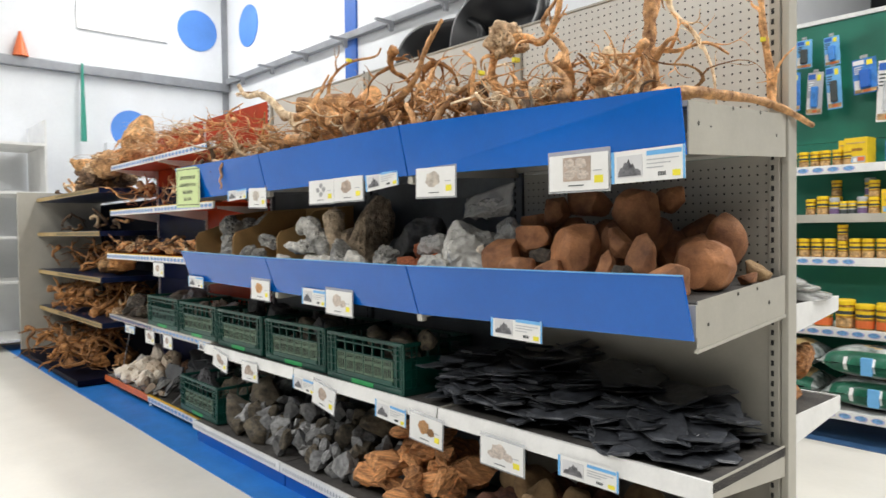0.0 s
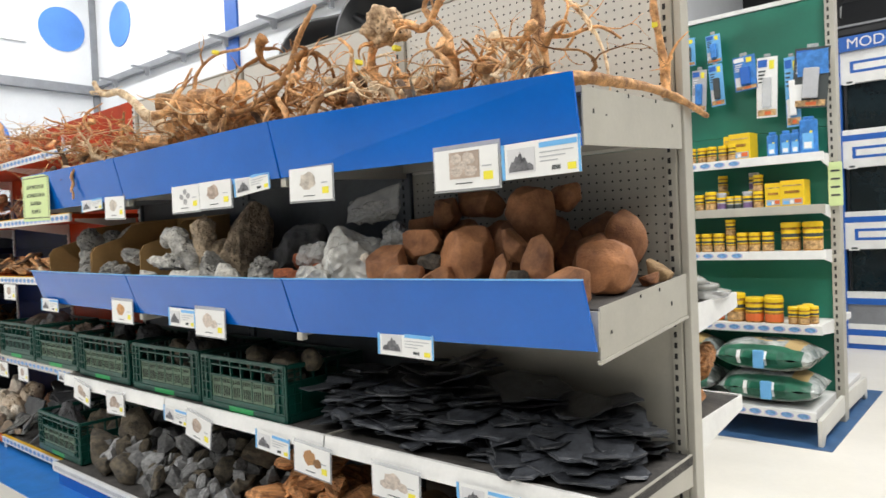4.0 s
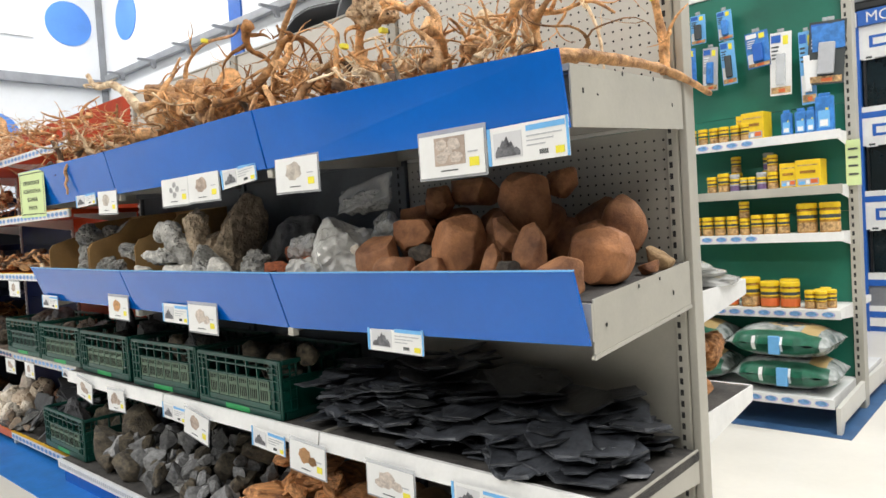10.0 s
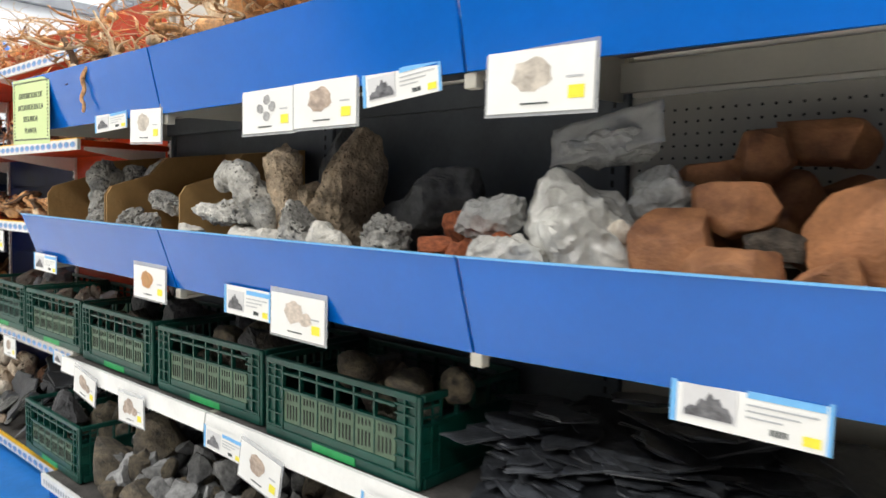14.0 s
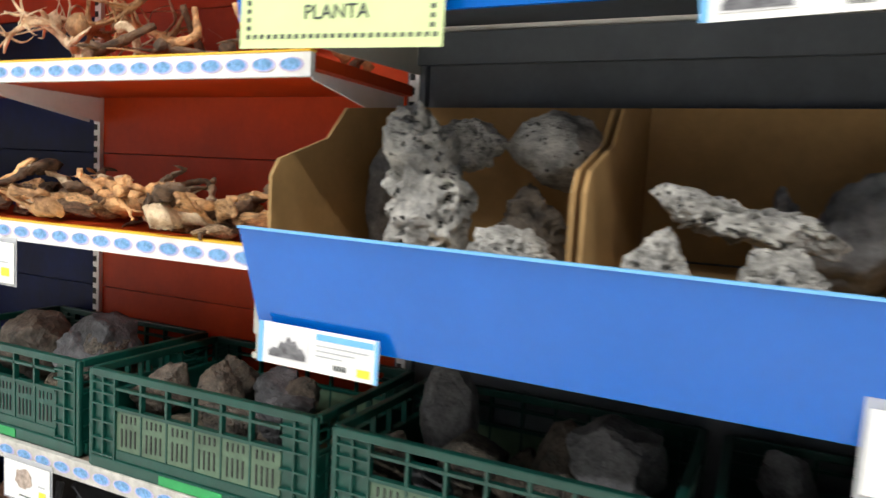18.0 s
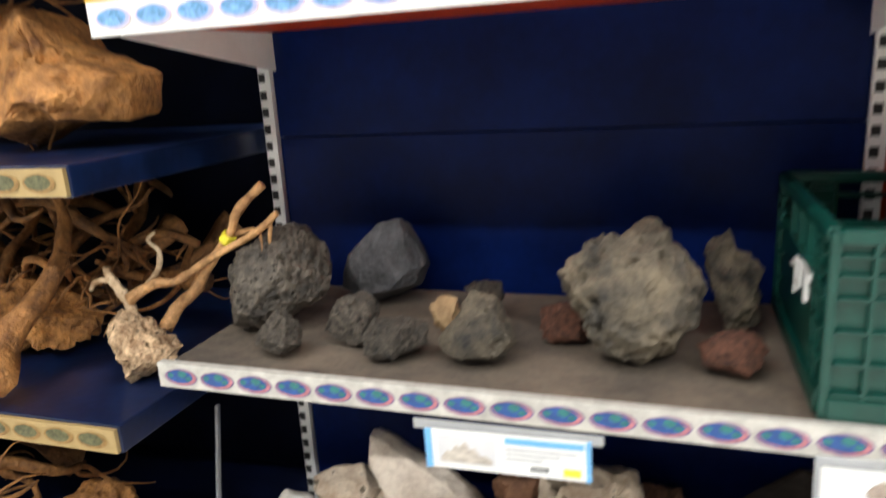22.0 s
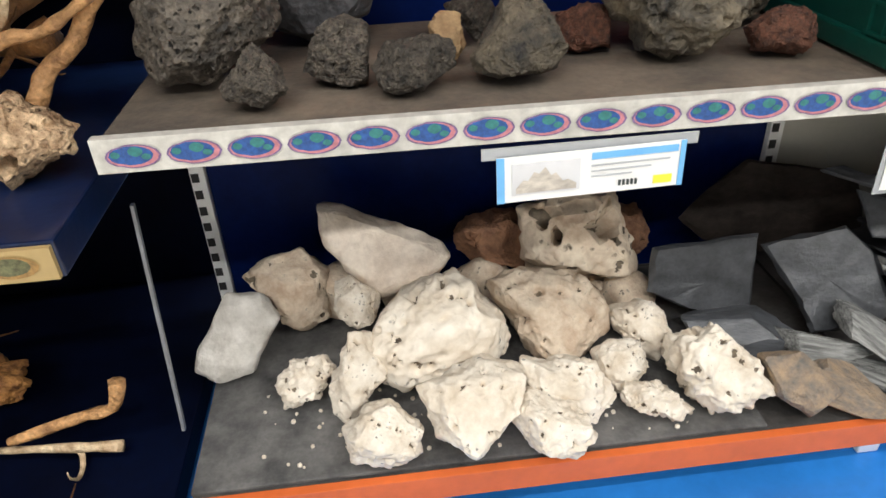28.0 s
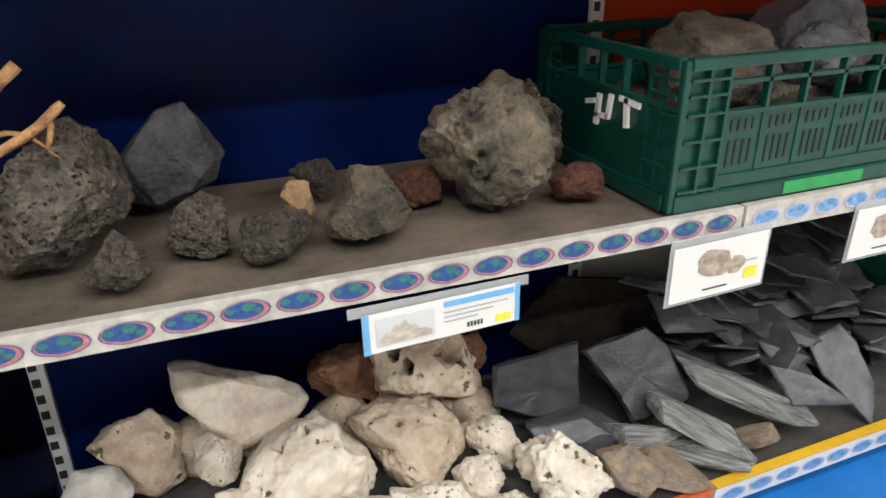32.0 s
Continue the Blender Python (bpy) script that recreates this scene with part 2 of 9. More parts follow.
M_REEF_TAN = material("tan_reef_rock", (0.58, 0.45, 0.31), 0.9, var=0.25, scale=5, bump=0.9, bscale=24, colour2=(0.2, 0.155, 0.11), pits=16, pitdark=0.5)
M_SACK = material("printed_sack_plastic", (0.5, 0.52, 0.5), 0.15, var=0.2, scale=7, bump=0.4, bscale=30, colour2=(0.06, 0.09, 0.08))
M_LIME_GREY = material("cream_smooth_stone", (0.84, 0.75, 0.64), 0.8, var=0.14, scale=4, bump=0.5, bscale=12, colour2=(0.6, 0.49, 0.39))
M_LIME_COOL = material("grey_white_stone", (0.66, 0.63, 0.58), 0.8, var=0.12, scale=4, bump=0.5, bscale=14, colour2=(0.46, 0.43, 0.38))
M_SPLIT_BROWN = material("brown_grey_split_stone", (0.3, 0.21, 0.13), 0.6, var=0.25, scale=5, bump=0.6, bscale=16, colour2=(0.13, 0.12, 0.11))
M_LIME_TAN = material("pinkish_tan_stone", (0.76, 0.66, 0.52), 0.85, var=0.12, scale=3.5, bump=0.35, bscale=20, colour2=(0.5, 0.36, 0.25), pits=10, pitdark=0.15, each=0.12, some_at=0.54)
# dark colours painted into pit bottoms as their shade
M_PIT_SHADE = material("shade_in_stone_pits", (0.2, 0.16, 0.115), 0.95, var=0.3, scale=6, bump=0.3, colour2=(0.07, 0.055, 0.042))
M_PIT_SHADE_GREY = material("grey_shade_in_stone_pits", (0.1, 0.097, 0.09), 0.95, var=0.3, scale=6, bump=0.3, colour2=(0.03, 0.03, 0.03))
M_LIME_BROWN = material("reddish_brown_limestone", (0.33, 0.17, 0.095), 0.85, var=0.2, scale=4, bump=0.5, bscale=20, colour2=(0.15, 0.075, 0.045), each=0.12)
M_REEF_WHITE = material("chalky_reef_rock", (0.68, 0.65, 0.58), 0.9, var=0.14, scale=4, bump=0.5, bscale=20, colour2=(0.42, 0.4, 0.36), each=0.1)
M_CORAL = material("pale_grey_coral_rock", (0.56, 0.54, 0.49), 0.9, var=0.3, scale=3.2, bump=0.9, bscale=20, colour2=(0.14, 0.135, 0.125), pits=13, pitdark=0.15, each=0.15)
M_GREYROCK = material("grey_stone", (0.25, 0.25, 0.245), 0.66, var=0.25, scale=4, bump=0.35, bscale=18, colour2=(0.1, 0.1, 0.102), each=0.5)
M_TERRA = material("terracotta_rock", (0.375, 0.165, 0.068), 0.7, var=0.22, scale=2.2, bump=0.3, bscale=26, colour2=(0.165, 0.066, 0.03), each=0.22)
M_TERRA_TAN = material("tan_sandstone", (0.33, 0.22, 0.11), 0.85, var=0.15, scale=3, bump=0.3, bscale=20, colour2=(0.2, 0.12, 0.06))
M_SLATE = material("dark_slate", (0.062, 0.067, 0.077), 0.38, var=0.3, scale=5, bump=0.3, bscale=16, colour2=(0.02, 0.022, 0.026), each=0.35)
M_SLATE_WET = material("grey_slate", (0.075, 0.079, 0.086), 0.36, var=0.25, scale=5, bump=0.16, bscale=26, colour2=(0.036, 0.038, 0.042), spec=0.5, each=0.35)
M_SLATE_BROWN = material("brown_slate", (0.026, 0.02, 0.017), 0.7, var=0.25, scale=5, bump=0.2, bscale=20, spec=0.1)
M_SPLINTER = material("pale_split_slate", (0.28, 0.28, 0.265), 0.24, var=0.3, scale=5, bump=0.7, bscale=14, colour2=(0.06, 0.062, 0.06), spec=0.8, each=0.2, stretch=(0.25, 1.4, 1.4))
M_PETRI = material("petrified_wood", (0.68, 0.32, 0.12), 0.7, var=0.3, scale=4, bump=0.9, bscale=12, colour2=(0.17, 0.07, 0.03), stretch=(0.4, 1.6, 1.6), each=0.25)
M_ROOT = material("tan_driftwood", (0.7, 0.39, 0.165), 0.65, var=0.35, scale=22, bump=0.7, bscale=120, colour2=(0.17, 0.07, 0.027), each=0.35)
# driftwood darkened in its colour for the shade inside shelves and heaps
M_ROOT_SHADED = material("shaded_brown_driftwood", (0.44, 0.2, 0.06), 0.7, var=0.35, scale=24, bump=0.7, bscale=120, colour2=(0.1, 0.042, 0.016), each=0.35)
M_ROOT_PALE = material("pale_driftwood", (0.84, 0.65, 0.43), 0.65, var=0.25, scale=24, bump=0.7, bscale=120, colour2=(0.34, 0.18, 0.08), each=0.2)
M_ROOT_DARK = material("brown_driftwood", (0.15, 0.085, 0.045), 0.8, var=0.35, scale=40, bump=0.7, bscale=140, colour2=(0.03, 0.018, 0.011), each=0.3)
M_CARD = material("corrugated_card", (0.42, 0.25, 0.095), 0.8, var=0.1, scale=5, bump=0.15, bscale=60)
M_CRATE = material("green_crate_plastic", (0.001, 0.055, 0.04), 0.4, var=0.15, scale=9, bump=0.05)
M_CRATE_PALE = material("pale_crate_plastic", (0.085, 0.145, 0.09), 0.45, var=0.2, scale=14, bump=0.05)
M_LABEL_GREEN = material("bright_green_label", (0.02, 0.33, 0.09), 0.5, var=0.1, bump=0.02)
M_PAPER = material("white_paper", (0.8, 0.8, 0.78), 0.6, var=0.02, scale=8, bump=0.02)
M_PAPER_GREEN = material("pale_green_paper", (0.62, 0.74, 0.36), 0.6, var=0.03, scale=8, bump=0.02)
M_SLEEVE = material("clear_sleeve", (0.7, 0.72, 0.74), 0.2, var=0.04, bump=0.02)
M_INK = material("dark_ink", (0.05, 0.06, 0.06), 0.6, var=0.05, bump=0)
M_INK_GREY = material("grey_ink", (0.45, 0.46, 0.48), 0.6, var=0.05, bump=0)
M_STRIPE = material("sky_blue_ink", (0.16, 0.45, 0.8), 0.5, var=0.04, bump=0)
M_STICKER = material("yellow_sticker", (0.85, 0.75, 0.05), 0.5, var=0.03, bump=0)
M_OVAL_BLUE = material("oval_blue_ink", (0.02, 0.085, 0.3), 0.5, var=0.2, scale=130, bump=0)
M_OVAL_RIM = material("oval_violet_ink", (0.18, 0.11, 0.24), 0.5, var=0.2, scale=130, bump=0)
M_PALE_RIM = material("pale_violet_ink", (0.66, 0.54, 0.68), 0.5, var=0.1, scale=130, bump=0)
M_OVAL_PINK = material("oval_pink_ink", (0.5, 0.19, 0.22), 0.5, var=0.15, scale=130, bump=0)
M_OVAL_GREEN = material("oval_teal_ink", (0.03, 0.19, 0.18), 0.5, var=0.15, scale=130, bump=0)
M_TAN_BLUE = material("yellowed_olive_ink", (0.13, 0.13, 0.06), 0.5, var=0.3, scale=130, bump=0)
M_TAN_RIM = material("yellowed_brown_ink", (0.33, 0.19, 0.06), 0.5, var=0.2, scale=130, bump=0)
M_BAG = material("milky_plastic_bag", (0.7, 0.69, 0.64), 0.16, var=0.1, scale=5, bump=0.55, bscale=11, colour2=(0.44, 0.43, 0.39), spec=0.8)
M_CLEAR = material("clear_wrap", (0.66, 0.66, 0.63), 0.12, var=0.1, scale=12, bump=0.4, bscale=35)
M_JAR = material("amber_jar", (0.5, 0.25, 0.03), 0.35, var=0.15, scale=25, bump=0.02, colour2=(0.14, 0.05, 0.015))
M_JAR_LABEL = material("printed_jar_label", (0.7, 0.45, 0.2), 0.4, var=0.2, scale=40, bump=0, colour2=(0.12, 0.06, 0.03))
M_LID = material("yellow_lid", (0.85, 0.58, 0.02), 0.35, var=0.04, bump=0.02)
M_PACK_BLUE = material("blue_packaging", (0.05, 0.22, 0.6), 0.3, var=0.2, scale=18, bump=0.02)
M_PACK_GREEN = material("green_packaging", (0.02, 0.13, 0.075), 0.3, var=0.2, scale=10, bump=0.1, bscale=20)
M_TANKBLUE = material("blue_laminate", (0.02, 0.12, 0.48), 0.35, var=0.05, bump=0.02)
M_WATER = material("dark_tank_water", (0.008, 0.016, 0.02), 0.08, var=0.3, scale=3, bump=0.02)
M_WOODLIP = material("pale_wood_lip", (0.44, 0.31, 0.13), 0.5, var=0.1, scale=6, bump=0.05)
M_GREENTRIM = material("green_trim", (0.03, 0.3, 0.22), 0.3, var=0.05, bump=0)
M_BLACK = material("black_plastic", (0.012, 0.013, 0.015), 0.35, var=0.1, bump=0.03)

for mm, value in ((M_CLEAR, 0.62), (M_SLEEVE, 0.4), (M_BAG, 0.8)):
    mm.node_tree.nodes["Principled BSDF"].inputs["Alpha"].default_value = value

# ---------------------------------------------------------------- mesh helpers


def part(name, bm, mat, parent=None, label="", smooth=False):
    me = bpy.data.meshes.new(name)
    bm.to_mesh(me)
    bm.free()
    if smooth:
        for p in me.polygons:
            p.use_smooth = True
    for mm in mat if isinstance(mat, (list, tuple)) else [mat]:
        me.materials.append(mm)
    ob = new(name, me)
    if parent:
        ob.parent = parent
        ob.matrix_parent_inverse = Matrix.Translation(-parent.location)
    if label:
        tagged(ob, label)
    return ob


def thing(name, at=(0, 0, 0), label="", category="", group="", kind=""):
    ob = new(name)
    ob.location = at
    ob.empty_display_size = 0.05
    return tagged(ob, label, category, group, kind)


def box_into(bm, x0, x1, y0, y1, z0, z1, bevel=0.0, m=None):
    r = bmesh.ops.create_cube(bm, size=1.0)
    mat4 = Matrix.Translation(((x0 + x1) / 2, (y0 + y1) / 2, (z0 + z1) / 2)) @ Matrix.Diagonal((abs(x1 - x0), abs(y1 - y0), abs(z1 - z0), 1))
    if m is not None:
        mat4 = m @ mat4
    bmesh.ops.transform(bm, matrix=mat4, verts=r["verts"])
    if bevel:
        es = list({e for v in r["verts"] for e in v.link_edges})
        bmesh.ops.bevel(bm, geom=es, offset=bevel, segments=2, affect="EDGES", profile=0.6)
    return bm


def box(x0, x1, y0, y1, z0, z1, bevel=0.0, m=None):
    return box_into(bmesh.new(), x0, x1, y0, y1, z0, z1, bevel, m)


def prism(outline, x0, x1):
    """A (y, z) outline drawn out from x0 to x1."""
    bm = bmesh.new()
    a = [bm.verts.new((x0, y, z)) for y, z in outline]
    b = [bm.verts.new((x1, y, z)) for y, z in outline]
    n = len(a)
    bm.faces.new(a)
    bm.faces.new(b[::-1])
    for k in range(n):
        bm.faces.new((a[k], b[k], b[(k + 1) % n], a[(k + 1) % n]))
    bmesh.ops.recalc_face_normals(bm, faces=bm.faces)
    return bm


def cyl(r1, r2, depth, m=None, seg=20, bm=None, caps=True):
    bm = bm or bmesh.new()
    r = bmesh.ops.create_cone(bm, cap_ends=caps, segments=seg, radius1=r1, radius2=r2, depth=depth)
    if m is not None:
        bmesh.ops.transform(bm, matrix=m, verts=r["verts"])
    return bm


# ---------------------------------------------------------------- the hall
FX0, FX1, FY0, FY1, FH = -9.0, 6.0, -7.0, 8.0, 5.6
tagged(part("floor", box(FX0 - 0.2, FX1 + 0.2, FY0 - 0.2, FY1 + 0.2, -0.2, 0.0), M_FLOOR), "polished cream shop floor", "floor", kind="structure")
tagged(part("floor_strip", box(-8.6, 0.06, -0.1, 1.3, 0.0, 0.004), M_FLOOR_BLUE), "scuffed blue painted strip of floor under the shelving", "floor", kind="structure")
# ceiling, east and south walls are out of view, added to close the hall
tagged(part("ceiling", box(FX0 - 0.2, FX1 + 0.2, FY0 - 0.2, FY1 + 0.2, FH, FH + 0.2), M_CEIL), "unseen grey ceiling closing the hall", "ceiling", kind="structure")
tagged(part("wall_west", box(FX0 - 0.2, FX0, FY0, FY1, 0, FH), M_WALL), "white metal panel wall with blue dots", "wall", kind="structure")
tagged(part("wall_east", box(FX1, FX1 + 0.2, FY0, FY1, 0, FH), M_UNSEEN_WALL), "unseen dark wall closing the hall", "wall", kind="structure")
tagged(part("wall_south", box(FX0, FX1, FY0 - 0.2, FY0, 0, FH), M_UNSEEN_WALL), "unseen dark wall closing the hall", "wall", kind="structure")
tagged(part("wall_north", box(FX0, -2.0, 2.95, 3.15, 0, FH), M_WALL), "white metal panel wall with blue dots and rails", "wall", kind="structure")
tagged(part("wall_north_far", box(-2.2, FX1, FY1, FY1 + 0.2, 0, FH), M_WALL), "plain white hall wall", "wall", kind="structure")
tagged(part("wall_return", box(-2.2, -2.0, 3.15, FY1, 0, FH), M_WALL), "plain white wall return", "wall", kind="structure")


def dot(name, m, r, parent_label):
    ob = part(name, cyl(r, r, 0.01, m, 48), M_DOT)
    return tagged(ob, parent_label, "wall decoration", group="blue wall dots", kind="structure")


W_ROT = pose(0, 0, 0, 0, 90, 0)
N_ROT = pose(0, 0, 0, 90, 0, 0)
for y, z, r in ((2.5, 4.2, 0.29), (0.75, 4.6, 0.29), (1.55, 2.7, 0.26)):
    dot("wall_dot", Matrix.Translation((FX0 + 0.006, y, z)) @ W_ROT, r, "large round blue dot on the white wall")
for x, z in ((-8.3, 4.2), (-6.9, 4.75)):
    dot("wall_dot", Matrix.Translation((x, 2.944, z)) @ N_ROT, 0.29, "large round blue dot on the white wall")

# ---------------------------------------------------------------- shapes of stone, wood and paper


def noise3(p, f, off):
    return noise.noise(Vector((p[0] * f + off, p[1] * f - off * 0.7, p[2] * f + off * 1.3)))


def rock_data(name, seed, mats, sub=3, amp=0.22, facets=7, grain=0.05, pits=0, pit=0.28, angular=0.8, crease=0, wide=0.2, bores=()):
    """A stone of unit extents: lumpy, cut by flat breaks, with pits."""
    rr = random.Random(seed)
    bm = bmesh.new()
    bmesh.ops.create_icosphere(bm, subdivisions=sub, radius=1.0)
    off = rr.uniform(0, 90)
    planes = []
    for _ in range(facets):
        n = Vector((rr.gauss(0, 1), rr.gauss(0, 1), rr.gauss(0, 1))).normalized()
        planes.append((n, rr.uniform(angular - 0.18, angular + 0.12)))
    holes = []
    for _ in range(pits):
        n = Vector((rr.gauss(0, 1), rr.gauss(-0.5, 1), rr.gauss(0.2, 1))).normalized()
        holes.append((n, rr.uniform(0.3 * wide, wide), rr.uniform(0.5, 1.0) * pit))
    bores = [(Vector(n).normalized(), w, dep) for n, w, dep in bores]
    for v in bm.verts:
        u = v.co.normalized()
        r = 1 + amp * 1.6 * noise3(u, 1.1, off) + amp * 0.7 * noise3(u, 2.7, off + 5)
        p = u * r
        for n, d in planes:
            over = p.dot(n) - d
            if over > 0:
                p -= n * over * 0.92
        q = p + u * (grain * noise3(p, 6.5, off + 9) + grain * 0.6 * noise3(p, 14.0, off + 3))
        for n, w, dep in holes:
            a = (u - n).length
            if a < w:
                q -= u * dep * (1 - (a / w) ** 2) ** 0.7
        for n, w, dep in bores:
            a = (u - n).length
            if a < w:
                q -= n * dep * min(1.0, 3.0 * (1 - a / w))
        v.co = q
    lo = Vector([min(v.co[k] for v in bm.verts) for k in range(3)])
    hi = Vector([max(v.co[k] for v in bm.verts) for k in range(3)])
    for v in bm.verts:
        v.co = Vector([(v.co[k] - (lo[k] + hi[k]) / 2) / (hi[k] - lo[k]) for k in range(3)])
    me = bpy.data.meshes.new(name)
    bm.to_mesh(me)
    bm.free()
    for p in me.polygons:
        p.use_smooth = True
    if crease:
        me.set_sharp_from_angle(angle=radians(crease))
    me.materials.append(mats)
    return me


def blob_rock(name, seed, mat, knobs, rough=1.0):
    """A craggy rock along knobs (x, y, z, r), as one closed mesh about the first knob."""
    first = Vector(knobs[0][:3])
    pts, rad = [], []
    for (x0, y0, z0, r0), (x1, y1, z1, r1) in zip(knobs, knobs[1:]):
        for q in range(8):
            f = q / 8
            pts.append(Vector((x0 + (x1 - x0) * f, y0 + (y1 - y0) * f, z0 + (z1 - z0) * f)) - first)
            rad.append(r0 + (r1 - r0) * f)
    n, sides = len(pts), 26
    vs, fs = [], []
    for k, p in enumerate(pts):
        d = (pts[min(k + 2, n - 1)] - pts[max(k - 2, 0)]).normalized()
        a = Vector((0.2, 1, 0.1))
        a = (a - d * a.dot(d)).normalized()
        b = d.cross(a)
        end = min(1.0, math.sqrt((min(k, n - 1 - k) + 0.15) / 4.0))
        for s in range(sides):
            t = 2 * math.pi * s / sides
            u = a * math.cos(t) + b * math.sin(t)
            q = p + u * rad[k]
            big = 0.6 * noise3(q, 11.0, seed) + 0.5 * abs(noise3(q, 21.0, seed + 4))
            fine = 0.36 * noise3(q, 44.0, seed + 2) - 0.3 * max(0.0, noise3(q, 70.0, seed + 8))
            vs.append(tuple((p + u * rad[k] * end * (1 + rough * (big + fine))) * 6))
    for k in range(n - 1):
        for s in range(sides):
            i, j = k * sides + s, k * sides + (s + 1) % sides
            fs.append((i, j, j + sides, i + sides))
    fs.append(tuple(range(sides))[::-1])
    fs.append(tuple((n - 1) * sides + s for s in range(sides)))
    me = bpy.data.meshes.new(name)
    me.from_pydata(vs, [], fs)
    for p in me.polygons:
        p.use_smooth = True
    me.set_sharp_from_angle(angle=radians(35))
    me.materials.append(mat)
    return me, first


def hewn(seed, mat, outline, size, sub=5, soft=0.04, lump=0.05, cuts=6, grain=0.03, fine=1.0, pits=0, pit=0.06, wide=0.1, bores=(), crease=40, full=0.5, folds=0.0, pit_shade=None):
    """A stone with the proportions of size, about one across: a broken outline in x and z swelled into a body, with flat breaks, grain and pits."""
    rr = random.Random(seed)
    bm = bmesh.new()
    bmesh.ops.create_icosphere(bm, subdivisions=sub, radius=1.0)
    u = np.array([v.co[:] for v in bm.verts])
    u /= np.linalg.norm(u, axis=1)[:, None]
    around = np.arctan2(u[:, 2], u[:, 0])

    def reach(a):
        dx, dz = np.cos(a), np.sin(a)
        best = np.full(len(a), 0.1)
        for k, (px, pz) in enumerate(outline):
            qx, qz = outline[(k + 1) % len(outline)]
            ex, ez = qx - px, qz - pz
            den = dx * ez - dz * ex
            den = np.where(np.abs(den) < 1e-9, 1e-9, den)
            t, f = (px * ez - pz * ex) / den, (px * dz - pz * dx) / den
            best = np.where((t > 0) & (f >= 0) & (f <= 1), np.maximum(best, t), best)
        return best

    r = sum(reach(around + q * soft) for q in (-1, -0.5, 0, 0.5, 1)) / 5
    rim = np.hypot(u[:, 0], u[:, 2]) ** full
    p = np.stack([r * np.cos(around) * rim, 0.5 * np.sign(u[:, 1]) * np.abs(u[:, 1]) ** 0.8, r * np.sin(around) * rim], axis=1)
    true = np.array(size) / math.sqrt(size[0] * size[2])
    p *= true
    off = rr.uniform(0, 90)
    p += u * np.array([[lump * (noise3(w, 2.6, off) + 0.6 * noise3(w, 5.6, off + 5))] for w in p])
    for _ in range(cuts):
        n = Vector((rr.gauss(0, 0.7), -0.45 - abs(rr.gauss(0, 0.8)), rr.gauss(0.2, 0.7))).normalized()
        n = np.array(n[:])
        over = p @ n
        over = np.clip(over - over.max() * rr.uniform(0.7, 0.93), 0, None)
        p -= n * (over * 0.95)[:, None]
    if grain:
        p += u * np.array([[grain * (noise3(w, 9.0, off + 9) + fine * 0.5 * noise3(w, 22.0, off + 3))] for w in p])
    if folds:
        p += u * np.array([[folds * (abs(noise3(w, 2.6, off + 2)) + 0.5 * abs(noise3(w, 6.5, off + 7)) - 0.2)] for w in p])
    front = np.flatnonzero(u[:, 1] < 0.3)
    deep = np.zeros(len(p))
    rough = np.array([1 + 0.7 * noise3(w, 16.0, off + 4) for w in p]) if pits else 1.0
    for _ in range(pits):
        c = p[front[rr.randrange(len(front))]]
        w, dep = rr.uniform(0.35, 1.0) * wide, rr.uniform(0.4, 1.0) * pit
        a = np.linalg.norm(p - c, axis=1) * rough
        sunk = np.clip(1 - (a / w) ** 2, 0, None) ** 0.6
        deep = np.maximum(deep, sunk)
        p -= u * (dep * sunk)[:, None]
    for n, w, dep in bores:
        n = np.array(Vector(n).normalized()[:])
        a = np.linalg.norm(u - n, axis=1)
        sunk = np.clip(3.0 * (1 - a / w), 0, 1)
        deep = np.maximum(deep, sunk)
        p -= n * (dep * sunk)[:, None]
    for v, q in zip(bm.verts, p):
        v.co = q
    me = bpy.data.meshes.new("rock")
    bm.to_mesh(me)
    bm.free()
    me.materials.append(mat)
    # second slot: faces deep in pits and bores get shade as colour
    if pit_shade:
        me.materials.append(pit_shade)
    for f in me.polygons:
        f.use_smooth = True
        if pit_shade and min(deep[k] for k in f.vertices) > 0.62:
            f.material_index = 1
    if crease:
        me.set_sharp_from_angle(angle=radians(crease))
    return me


def stone(name, me, at, size, turn=(0, 0, 0), label="", category="rock", group=""):
    ob = new(name, me)
    ob.location, ob.scale = at, size
    ob.rotation_euler = [radians(a) for a in turn]
    return tagged(ob, label, category, group)


def boulder(name, at, size, seed, mat, outline, label, category, group, tilt=0, **kw):
    """One hewn stone at its place, leaning back by tilt."""
    each = math.sqrt(size[0] * size[2])
    return stone(name, hewn(seed, mat, outline, size, **kw), at, (each, each, each), (-tilt, 0, 0), label, category, group)


